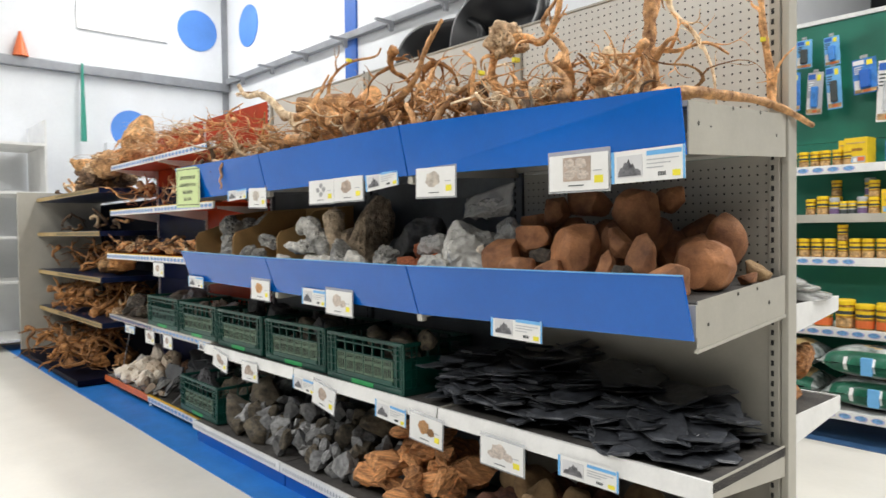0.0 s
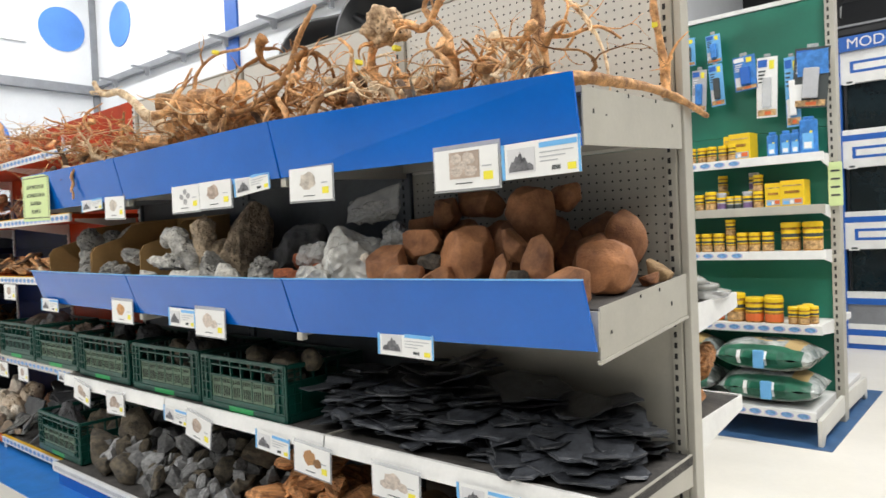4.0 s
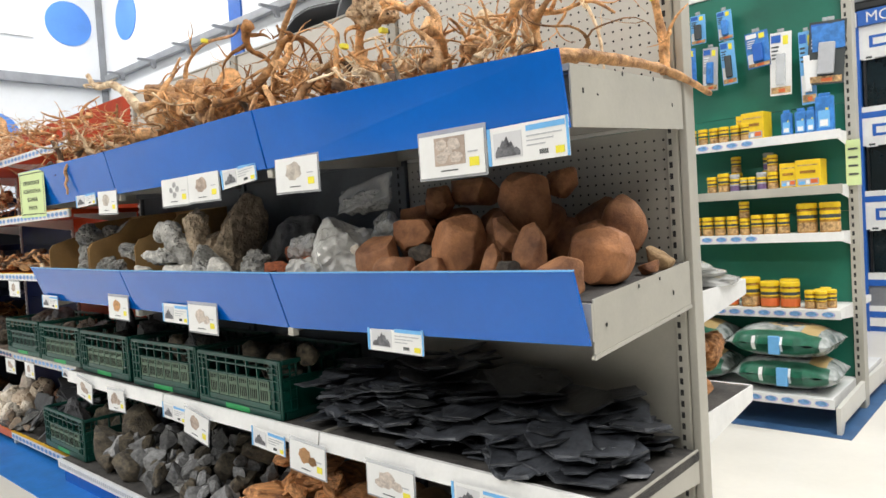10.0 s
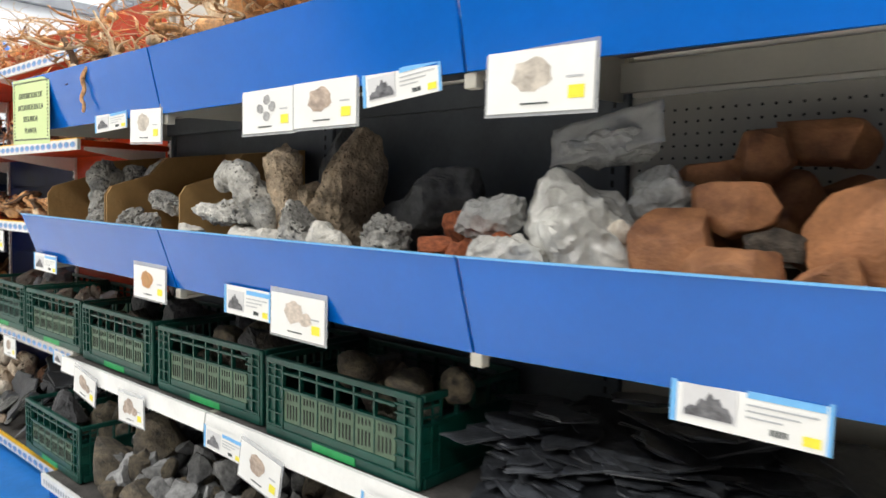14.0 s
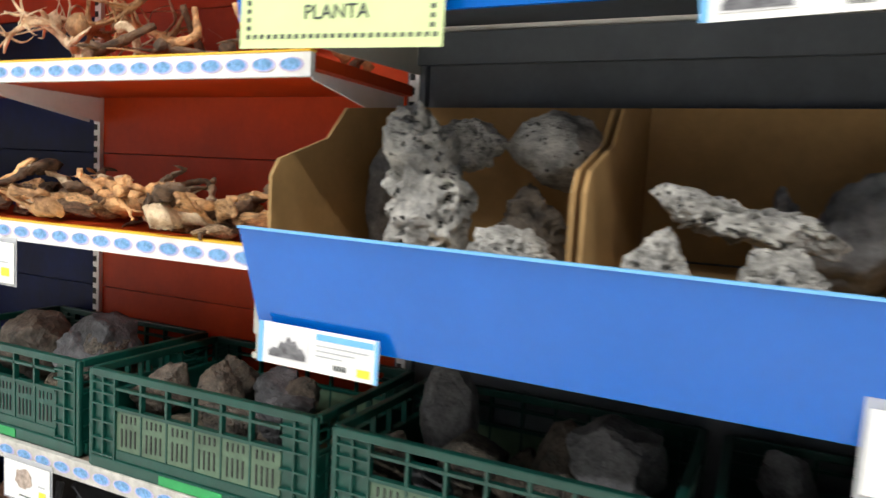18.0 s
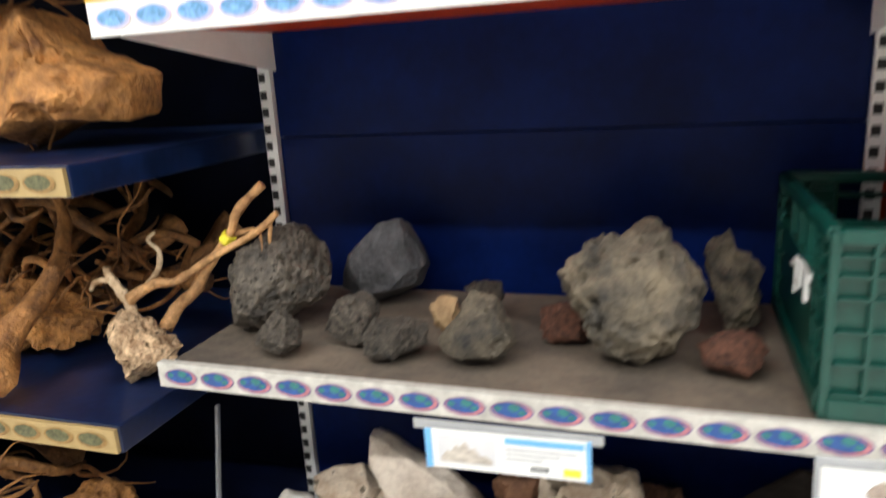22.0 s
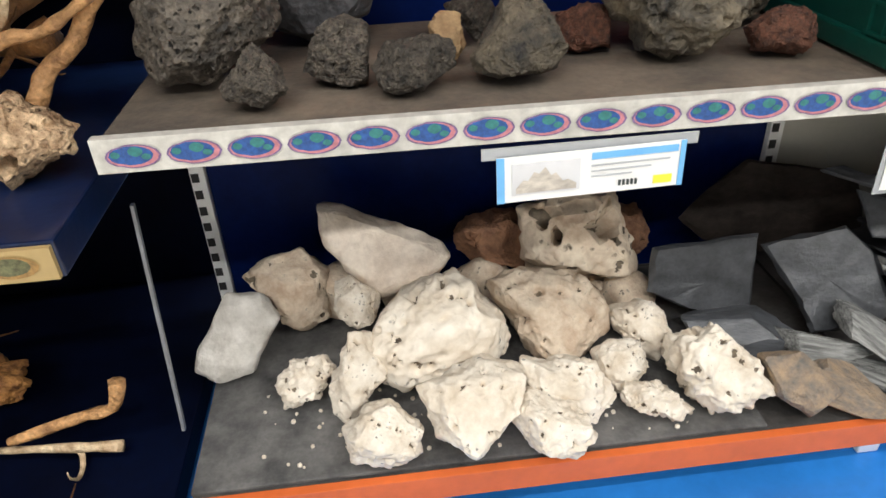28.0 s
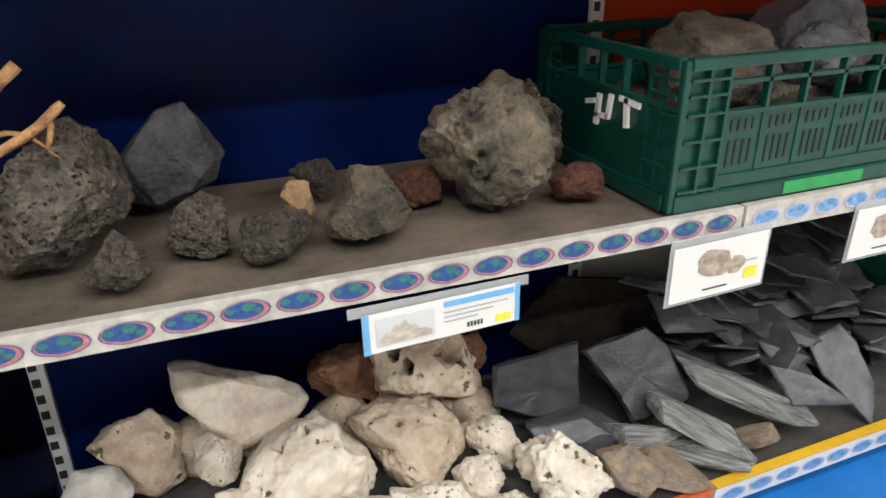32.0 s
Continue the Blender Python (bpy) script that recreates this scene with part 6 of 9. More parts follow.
boulder("plastic_bag", (-0.856, 0.280, 1.280), (0.133, 0.080, 0.114), 2574, M_CLEAR, ((-0.50, 0.32), (0.09, 0.50), (0.50, -0.04), (0.20, -0.50), (-0.48, -0.44)), "crumpled clear plastic bag", "plastic bag", "plastic bags", sub=6, lump=0.08, cuts=10, grain=0.004, folds=-0.13, crease=24)
GRAVEL = rock_data("stone", 1090, M_LIME, sub=3, amp=0.2, facets=8, grain=0.04)
for k in range(16):
    stone("stone", GRAVEL, (-0.954 + 0.022 * (k % 4 - 1.5) * 2, 0.16 + 0.03 * (k // 4 % 2), 1.155 + 0.03 * (k // 8) + 0.012 * (k % 3)), (0.05, 0.045, 0.04), (k * 40, k * 25, k * 70), "white gravel stone inside a plastic bag", "stone", "bagged gravel")
bm = bmesh.new()
bmesh.ops.create_grid(bm, x_segments=16, y_segments=8, size=0.5)
for v in bm.verts:
    v.co = Vector((v.co.x * 0.24, v.co.y * 0.1, 0.012 * noise.noise(v.co * 5)))
bmesh.ops.solidify(bm, geom=bm.faces[:], thickness=0.002)
film = part("plastic_bag", bm, M_CLEAR, smooth=True)
film.matrix_world = pose(-1.0, 0.31, 1.4, 62, -12, 8)
tagged(film, "folded top of a clear plastic bag", "plastic bag", "plastic bags")

# ---------------------------------------------------------------- slates
SL = [slab_data("slate_slab", 50 + k, M_SLATE, 4 + k % 4, 0.024 + 0.01 * (k % 3)) for k in range(10)]
R4 = random.Random(5)


def pile(n, x0, x1, y0, y1, base, top, data, name, label, category, group, smin, smax, tilt, rnd, turn_any=False, squash=(0.8, 1.1)):
    for k in range(n):
        x, y = rnd.uniform(x0, x1), rnd.uniform(y0, y1)
        f = k / n
        z = base + f * top(x, y)
        s = rnd.uniform(smin, smax)
        rot = (rnd.uniform(-tilt, tilt), rnd.uniform(-tilt, tilt), rnd.uniform(0, 360)) if not turn_any else (rnd.uniform(0, 360), rnd.uniform(0, 360), rnd.uniform(0, 360))
        sc = (s, s * rnd.uniform(*squash), s * rnd.uniform(*squash))
        stone(name, data[k % len(data)], (x, y, max(z, base)), sc, rot, label, category, group)


pile(270, -1.12, -0.1, 0.24, 0.55, 0.606, lambda x, y: (0.1 + 0.15 * min(1, -x / 0.9)) * (0.42 + 1.75 * (y - 0.2)), SL, "slate_slab", "thin dark grey split slate lying in a pile", "slate", "thin slates", 0.15, 0.29, 12, R4)
pile(96, -1.265, -0.8, 0.24, 0.46, 0.608, lambda x, y: 0.13 + 0.4 * (y - 0.24), SL, "slate_slab", "thin dark grey split slate lying in a pile", "slate", "thin slates", 0.15, 0.23, 7, R4)
for k, (x, y, z, s, rx, ry, rz) in enumerate(((-0.75, 0.44, 0.8, 0.26, 18, -8, 10), (-0.48, 0.46, 0.78, 0.28, 20, 6, 30), (-0.3, 0.44, 0.74, 0.3, 16, -4, -15), (-0.25, 0.3, 0.69, 0.32, 12, 8, -20), (-0.14, 0.34, 0.66, 0.28, 9, 6, 15), (-0.14, 0.22, 0.618, 0.2, 3, 2, 40), (-0.36, 0.22, 0.64, 0.28, 10, 8, 5), (-0.62, 0.25, 0.67, 0.3, 12, -6, 0))):
    stone("slate_slab", SL[(k * 3) % 10], (x, y, z), (s, s, s), (rx, ry, rz), "broad dark slate tipped on the pile", "slate", "thin slates")


def face_slab(name, seed, mat, corners, thick, rough=0.02):
    """A flat broken slab of unit width whose face is a polygon in x and z, about 1 thick in units of thick."""
    rr = random.Random(seed)
    bm = bmesh.new()
    rings = []
    for y, grow in ((-0.5, 0.94), (-0.15, 1.0), (0.3, 0.99), (0.5, 0.9)):
        ring = []
        for k, (x, z) in enumerate(corners):
            x2, z2 = corners[(k + 1) % len(corners)]
            for f in (0.0, 0.22, 0.47, 0.71):
                j = rr.uniform(-rough, rough) if f else 0
                ring.append(bm.verts.new(((x + (x2 - x) * f + j) * grow, y * thick + rr.uniform(-0.006, 0.006), (z + (z2 - z) * f - j) * grow)))
        rings.append(ring)
    n = len(rings[0])
    for r0, r1 in zip(rings, rings[1:]):
        for k in range(n):
            bm.faces.new((r0[k], r0[(k + 1) % n], r1[(k + 1) % n], r1[k]))
    for ring, y in ((rings[0], -0.53), (rings[-1], 0.5)):
        inner = [bm.verts.new((v.co.x * 0.55, y * thick + rr.uniform(-0.012, 0.012), v.co.z * 0.55)) for v in ring]
        c = bm.verts.new((0, y * thick, 0))
        for k in range(n):
            bm.faces.new((ring[k], ring[(k + 1) % n], inner[(k + 1) % n], inner[k]))
            bm.faces.new((inner[k], inner[(k + 1) % n], c))
    bmesh.ops.recalc_face_normals(bm, faces=bm.faces)
    me = bpy.data.meshes.new(name)
    bm.to_mesh(me)
    bm.free()
    for p in me.polygons:
        p.use_smooth = True
    me.set_sharp_from_angle(angle=radians(30))
    me.materials.append(mat)
    return me


LEANING = (
    (((-0.42, 0.50), (0.50, 0.50), (0.37, -0.50), (-0.16, -0.28), (-0.50, -0.00)), -4.611, 0.398, 0.191, 0.204, 0.144, -24, 4, 0),
    (((-0.50, 0.37), (0.19, 0.50), (0.39, 0.24), (0.50, -0.33), (0.33, -0.46), (-0.15, -0.50), (-0.23, -0.20)), -4.415, 0.367, 0.196, 0.208, 0.176, -34, -4, 0),
    (((-0.50, -0.05), (-0.14, 0.50), (0.48, 0.24), (0.50, -0.34), (0.30, -0.44), (-0.06, -0.50), (-0.37, -0.30)), -4.431, 0.537, 0.248, 0.353, 0.176, -18, 0, 0),
    (((-0.50, 0.41), (-0.01, 0.50), (0.23, 0.09), (0.50, -0.43), (0.33, -0.50), (-0.03, -0.36), (-0.14, -0.07)), -4.111, 0.382, 0.245, 0.240, 0.148, -62, -18, 0),
    (((-0.50, 0.50), (0.08, 0.18), (0.50, -0.50), (-0.45, -0.35)), -4.258, 0.422, 0.269, 0.142, 0.106, -55, -8, 0),
    (((-0.50, 0.29), (0.12, 0.50), (0.35, 0.31), (0.50, -0.09), (0.33, -0.50), (0.02, -0.26), (-0.33, -0.02)), -3.991, 0.250, 0.158, 0.120, 0.213, -48, -26, 0),
    (((-0.50, 0.50), (0.50, -0.06), (0.16, -0.50), (-0.31, -0.04)), -4.114, 0.290, 0.204, 0.105, 0.078, -40, -12, 0),
    (((-0.50, 0.50), (0.05, 0.19), (0.50, -0.50), (-0.35, -0.46), (-0.40, -0.11)), -4.124, 0.215, 0.191, 0.146, 0.086, -50, -16, 0),
    (((-0.50, 0.34), (0.50, 0.50), (0.30, -0.45), (-0.24, -0.50)), -3.990, 0.452, 0.243, 0.183, 0.069, -60, -10, 0),
    (((-0.29, 0.50), (0.50, 0.26), (0.35, -0.50), (-0.50, 0.24)), -3.950, 0.439, 0.331, 0.173, 0.089, -66, 6, 0),
    (((-0.50, 0.29), (-0.09, -0.44), (0.50, -0.50), (0.49, -0.14), (-0.35, 0.50)), -3.971, 0.424, 0.326, 0.159, 0.080, -70, 4, 0),
    (((-0.50, -0.02), (0.45, 0.50), (0.50, -0.20), (-0.20, -0.50)), -3.979, 0.405, 0.232, 0.144, 0.064, -40, -20, 0),
    (((-0.50, 0.25), (0.11, -0.37), (0.50, -0.50), (-0.28, 0.50)), -4.327, 0.449, 0.332, 0.146, 0.048, -60, -22, 0))
for k, (poly, x, y, z, w, h, lean, turn, roll) in enumerate(LEANING):
    back = k == 2
    stone("slate_slab", face_slab("slate_slab", 640 + k, M_SLATE_BROWN if back else M_SLATE_WET, poly, 0.085 if k < 2 else 0.06, 0.018), (x, y, z), (w, min(w, 0.2), h), (lean, roll, turn), "large dark brown slate leaning at the back" if back else "broad grey slate leaning against others", "slate", "thick slates")
for k, (x, y, z, w, d, h, turn, roll, mt, lb) in enumerate((
        (-4.235, 0.27, 0.17, 0.3, 0.075, 0.06, -46, 17, M_SPLINTER, "long splintered shiny grey slate block"),
        (-4.375, 0.25, 0.15, 0.19, 0.085, 0.045, -58, 20, M_SPLINTER, "splintered shiny grey slate block"),
        (-4.55, 0.33, 0.135, 0.24, 0.1, 0.065, -8, 6, M_SLATE_WET, "curved shiny grey slate block"),
        (-4.47, 0.19, 0.125, 0.16, 0.085, 0.06, -40, 8, M_SPLIT_BROWN, "brown and grey split stone block"),
        (-4.39, 0.205, 0.12, 0.18, 0.06, 0.04, -44, 6, M_SPLINTER, "splintered shiny grey slate block"),
        (-4.46, 0.27, 0.14, 0.15, 0.07, 0.04, -12, 8, M_SPLINTER, "splintered shiny grey slate block"),
        (-4.26, 0.2, 0.125, 0.1, 0.045, 0.04, -6, 4, M_SPLIT_BROWN, "small tan striped stone block"),
        (-4.33, 0.19, 0.115, 0.09, 0.06, 0.03, -70, 10, M_SPLINTER, "splintered shiny grey slate block"))):
    me = rock_data("slate_slab", 660 + k, mt, sub=4, amp=0.1, facets=18, grain=0.02, angular=0.5, crease=22)
    stone("slate_slab", me, (x, y, z), (w, d, h), (12, roll, turn), lb, "slate", "thick slates")
SW = [slab_data("slate_slab", 80 + k, M_SLATE_WET, 4 + k % 3, 0.03 + 0.012 * (k % 3)) for k in range(8)]
pile(44, -4.25, -3.75, 0.3, 0.54, 0.11, lambda x, y: 0.2 * (0.3 + 1.5 * (y - 0.15)), SW, "slate_slab", "broad grey slate lying in a heap", "slate", "thick slates", 0.12, 0.2, 24, R4)
for k in range(34):
    f = k / 34
    x, y = R4.uniform(-4.16, -3.74), R4.uniform(0.4, 0.53)
    sz = R4.uniform(0.17, 0.27)
    stone("slate_slab", SW[k % 8], (x, y, 0.2 + 0.24 * f), (sz, sz, sz * 0.7), (R4.uniform(14, 34), R4.uniform(8, 28), R4.uniform(-60, 20)), "thin grey slate stacked on a leaning heap", "slate", "thick slates")

# ---------------------------------------------------------------- stones of the base shelf
GR = [rock_data("stone", 300 + k, M_GREYROCK, sub=4, amp=0.12, facets=17, grain=0.035, angular=0.55, crease=22) for k in range(8)]
GT = [rock_data("stone", 340 + k, M_LAVA_TAN, sub=3, amp=0.12, facets=13, grain=0.02, angular=0.62, crease=25) for k in range(3)]
pile(215, -3.02, -1.7, 0.115, 0.5, 0.16, lambda x, y: 0.05 + 0.42 * (y - 0.08), GR + GT, "stone", "broken grey stone in a heap", "rock", "grey broken stones", 0.055, 0.13, 0, R4, True, (0.55, 0.95))
for k, (x, y, z, s) in enumerate(((-2.95, 0.16, 0.24, 0.2), (-2.85, 0.3, 0.32, 0.24), (-1.85, 0.4, 0.36, 0.2), (-2.62, 0.14, 0.2, 0.15))):
    stone("stone", GT[k % 3], (x, y, z), (s, s * 0.8, s * 0.8), (30 * k, 20, 10), "ochre-veined grey stone in a heap", "rock", "grey broken stones")
PE = []
for k in range(5):
    me = rock_data("petrified_wood", 380 + k, M_PETRI, sub=5, amp=0.08, facets=18, grain=0.015, angular=0.52, crease=20)
    for v in me.vertices:
        v.co.z += 0.07 * noise.noise(Vector((v.co.x * 2.5, v.co.y * 9, v.co.z * 9 + k)))
        v.co.y += 0.07 * noise.noise(Vector((v.co.x * 2.5, v.co.y * 9 + 3, v.co.z * 9)))
    PE.append(me)
for k, (x, y, z, w, h, rx, ry, rz) in enumerate(((-1.52, 0.3, 0.4, 0.26, 0.09, 0, -6, 14), (-1.36, 0.3, 0.36, 0.32, 0.13, 20, -12, 28), (-1.5, 0.2, 0.27, 0.3, 0.13, 0, 10, 60), (-1.22, 0.22, 0.25, 0.3, 0.13, 10, -20, 20), (-1.6, 0.16, 0.2, 0.24, 0.11, 0, 8, 30), (-1.35, 0.13, 0.19, 0.26, 0.1, 0, 0, 10), (-1.1, 0.3, 0.32, 0.28, 0.13, 30, 10, 40), (-1.05, 0.16, 0.2, 0.24, 0.12, 0, 5, -20), (-1.3, 0.45, 0.28, 0.34, 0.2, 0, 0, 0), (-1.58, 0.42, 0.24, 0.3, 0.18, 0, 0, 20))):
    stone("petrified_wood", PE[k % 5], (x, y, z), (w * 0.8, h * 1.0, h * 0.9), (rx, ry, rz), "orange-brown block of petrified wood", "petrified wood", "petrified wood blocks")
for k in range(14):
    w = R4.uniform(0.12, 0.2)
    stone("petrified_wood", PE[k % 5], (R4.uniform(-1.66, -1.02), R4.uniform(0.11, 0.3), 0.2 + 0.16 * k / 14), (w, w * 0.5, w * 0.45), (R4.uniform(-30, 30), R4.uniform(-20, 20), R4.uniform(0, 180)), "orange-brown splinter of petrified wood", "petrified wood", "petrified wood blocks")
BR = [rock_data("stone", 360 + k, M_TERRA_TAN if k % 2 else M_LAVA_RED, sub=3, amp=0.18, facets=8, grain=0.03) for k in range(4)]
pile(34, -0.98, -0.08, 0.16, 0.52, 0.18, lambda x, y: 0.14, BR, "stone", "dark brown rough stone in shade", "rock", "brown stones", 0.13, 0.22, 0, R4, True, (0.7, 1.0))

# ---------------------------------------------------------------- rocks in the crates
LV = [rock_data("stone", 420 + k, (M_LAVA, M_DARKROCK, M_BROWNROCK, M_LAVA_TAN, M_BROWNROCK)[k % 5], sub=4, amp=0.2, facets=11, grain=0.07, angular=0.68, crease=28) for k in range(8)]
for c in range(5):
    cx = -4.537 + 0.6425 * c
    for k in range(11):
        s = R4.uniform(0.11, 0.17)
        lift = 0.08 if k > 6 else 0.0
        stone("stone", LV[(k * 3 + c) % 8], (cx + R4.uniform(0.1, 0.5), 0.205 + R4.uniform(0.09, 0.31), 0.675 + lift + R4.uniform(0, 0.03)), (s, s * R4.uniform(0.7, 1), s * R4.uniform(0.7, 1)), (R4.uniform(0, 360), R4.uniform(0, 360), 0), "rough dark rock heaped in a crate", "rock", "crate rocks")
boulder("rock", (-4.328, 0.380, 0.778), (0.214, 0.171, 0.176), 2581, M_BROWNROCK, ((-0.50, 0.18), (-0.26, 0.45), (-0.03, 0.50), (0.30, 0.30), (0.50, -0.09), (0.31, -0.50), (-0.44, -0.33)), "large rough brown-grey rock in a green crate", "rock", "crate rocks", lump=0.06, cuts=10, grain=0.03, crease=30)
boulder("rock", (-4.114, 0.400, 0.812), (0.224, 0.156, 0.150), 2588, M_DARKROCK, ((-0.50, 0.02), (-0.20, 0.39), (0.04, 0.50), (0.37, 0.39), (0.50, -0.23), (0.20, -0.50), (-0.34, -0.49)), "large dark broken rock in a green crate", "rock", "crate rocks", lump=0.05, cuts=11, grain=0.025, crease=26, full=0.5)
boulder("rock", (-3.804, 0.320, 0.756), (0.138, 0.110, 0.133), 2595, M_BROWNROCK, ((-0.50, -0.12), (0.03, 0.50), (0.30, 0.49), (0.50, -0.13), (0.01, -0.50)), "large rough brown-grey rock in a green crate", "rock", "crate rocks", lump=0.06, cuts=10, grain=0.03, crease=30)
boulder("rock", (-3.690, 0.380, 0.760), (0.120, 0.096, 0.135), 2602, M_BROWNROCK, ((-0.50, 0.19), (0.00, 0.50), (0.35, 0.18), (0.50, -0.12), (0.27, -0.50), (-0.36, -0.40)), "large rough brown-grey rock in a green crate", "rock", "crate rocks", lump=0.06, cuts=10, grain=0.03, crease=30)
boulder("rock", (-3.107, 0.380, 0.826), (0.121, 0.097, 0.186), 2609, M_DARKROCK, ((-0.50, -0.03), (-0.28, 0.42), (0.12, 0.50), (0.44, 0.20), (0.50, -0.45), (-0.30, -0.50)), "large dark broken rock in a green crate", "rock", "crate rocks", lump=0.05, cuts=11, grain=0.025, crease=26, full=0.5)
boulder("rock", (-2.774, 0.360, 0.805), (0.170, 0.136, 0.141), 2616, M_DARKROCK, ((-0.50, 0.19), (-0.11, 0.50), (0.41, 0.34), (0.50, -0.26), (-0.34, -0.50)), "large dark broken rock in a green crate", "rock", "crate rocks", lump=0.05, cuts=11, grain=0.025, crease=26, full=0.5)
boulder("rock", (-3.224, 0.290, 0.723), (0.147, 0.118, 0.133), 2623, M_BROWNROCK, ((-0.50, 0.06), (0.34, 0.50), (0.50, -0.20), (-0.30, -0.50)), "large rough brown-grey rock in a green crate", "rock", "crate rocks", lump=0.06, cuts=10, grain=0.03, crease=30)
placed([(-1.72, 0.3, 0.8, 0.14, 0.1), (-1.5, 0.28, 0.8, 0.15, 0.08), (-1.36, 0.3, 0.82, 0.09, 0.09), (-2.35, 0.3, 0.79, 0.12, 0.1)], "stone", M_LAVA_TAN, "tan and grey rock in a green crate", "crate rocks", 452, sub=3, amp=0.16, facets=8, grain=0.03)
for k in range(8):
    s = R4.uniform(0.12, 0.18)
    stone("stone", (GT + LV)[k % 5], (-3.7 + R4.uniform(0.1, 0.5), 0.12 + R4.uniform(0.1, 0.3), 0.21 + 0.07 * (k > 3) + R4.uniform(0, 0.02)), (s, s * 0.9, s * 0.8), (R4.uniform(0, 360), R4.uniform(0, 360), 0), "brown rock in a green crate", "rock", "crate rocks")
# ---------------------------------------------------------------- driftwood
R5 = random.Random(21)
TW = [root_data("driftwood_root", 10 + k, (M_ROOT, M_ROOT_PALE, M_ROOT)[k % 3], 0.42, 0.0095, 3, 0.34, 18) for k in range(10)]
MD = [root_data("driftwood_root", 40 + k, (M_ROOT, M_ROOT, M_ROOT_PALE, M_ROOT)[k % 4], 0.38, 0.02, 4, 0.3, 14, burl=0.6) for k in range(10)]
CH = [root_data("driftwood_piece", 70 + k, (M_ROOT, M_ROOT_DARK, M_ROOT_PALE, M_ROOT_DARK)[k % 4], 0.15, 0.014, k % 2, 0.3, 10, burl=0.25, taper=0.55, sub=False) for k in range(12)]
for me in TW:
    for v in me.vertices:
        v.co.z *= 0.45
for me in MD:
    for v in me.vertices:
        v.co.z *= 0.7
MB = [root_data("driftwood_branch", 240 + k, M_ROOT_SHADED, 0.38, 0.02, 4, 0.3, 14, burl=0.6) for k in range(6)]
WC = []
for k in range(14):
    me = root_data("driftwood_piece", 1300 + k, (M_ROOT, M_ROOT_DARK, M_ROOT_PALE, M_ROOT_DARK, M_ROOT)[k % 5], 0.2, 0.0135 + 0.004 * (k % 3), 1 if k % 4 == 0 else 0, 0.2, 30, burl=0.35, taper=0.35, sub=False)
    for v in me.vertices:
        v.co += Vector([0.01 * noise.noise(v.co * 40 + Vector((q + k, 0, 0))) + 0.005 * noise.noise(v.co * 110 + Vector((q, k, 0))) for q in (1, 7, 13)])
        v.co.z *= 0.7
    WC.append(me)


CK = []
for k in range(10):
    me = rock_data("driftwood_piece", 1400 + k, (M_BURL_TAN, M_BURL_DARK, M_BURL_TAN, M_BURL, M_BURL_DARK)[k % 5], sub=4, amp=0.36, facets=11, grain=0.1, pits=9, pit=0.3, angular=0.82)
    for v in me.vertices:
        v.co.z += 0.45 * noise.noise(Vector((v.co.x * 2 + k, 0.3, k)))
        v.co.y += 0.4 * noise.noise(Vector((v.co.x * 2 - k, 0.7, k)))
    CK.append(me)


def chips(n, x0, x1, y0, y1, floor, rise, label, group):
    for k in range(n):
        tip = 34 if k % 13 == 0 else 12
        rot = (R5.uniform(-40, 40), R5.uniform(-tip, tip), R5.uniform(-80, 80) + 180 * (k % 2))
        if k % 5 < 3:
            me = CK[R5.randrange(10)]
            s = R5.uniform(0.09, 0.15)
            sc = (s, s * R5.uniform(0.28, 0.42), s * R5.uniform(0.24, 0.36))
        else:
            me = WC[R5.randrange(14)]
            s = R5.uniform(0.65, 1.15)
            sc = (s, s * 1.25, s * 0.95)
        stone("driftwood_piece", me, (R5.uniform(x0, x1), R5.uniform(y0, y1), floor - low_of(me, rot, sc) + rise * k / n), sc, rot, label, "driftwood", group)


SP = [root_data("driftwood_root", 110 + k, (M_ROOT, M_ROOT_PALE)[k % 2], 0.2, 0.014, 12, 0.2, 8, burl=1.2) for k in range(4)]


def lay(me, x, y, floor, lift, s, rot, name, label, category, group):
    z = floor - low_of(me, rot, (s, s, s)) + lift
    stone(name, me, (x, y, z), (s, s, s), rot, label, category, group)


def heap(n, x0, x1, y0, y1, floor, rise, data, smin, smax, tip, label, group, name="driftwood_root", category="driftwood"):
    for k in range(n):
        f = k / n
        lay(data[R5.randrange(len(data))], R5.uniform(x0, x1), R5.uniform(y0, y1), floor, f * rise * R5.uniform(0.6, 1.0), R5.uniform(smin, smax),
            (R5.uniform(-tip, tip), R5.uniform(-tip, tip), R5.uniform(0, 360)), name, label, category, group)


TOP = "tangled tan driftwood root on the top shelf"
# darker roots laid first, standing in for shade low in the heap
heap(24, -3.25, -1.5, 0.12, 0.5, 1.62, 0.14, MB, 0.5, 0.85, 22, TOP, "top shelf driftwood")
heap(84, -3.3, -1.75, 0.1, 0.52, 1.62, 0.19, TW, 0.7, 1.2, 15, TOP, "top shelf driftwood")
heap(26, -3.28, -1.9, 0.1, 0.5, 1.62, 0.12, MD, 0.5, 0.8, 25, TOP, "top shelf driftwood")
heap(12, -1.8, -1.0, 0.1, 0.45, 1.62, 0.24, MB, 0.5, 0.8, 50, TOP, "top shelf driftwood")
heap(30, -1.8, -0.95, 0.1, 0.5, 1.62, 0.24, MD, 0.55, 0.95, 45, TOP, "top shelf driftwood")
heap(22, -1.8, -0.9, 0.08, 0.45, 1.62, 0.18, TW, 0.7, 1.2, 50, TOP, "top shelf driftwood")
heap(24, -0.95, -0.18, 0.1, 0.5, 1.62, 0.1, MD, 0.5, 0.85, 35, TOP, "top shelf driftwood")
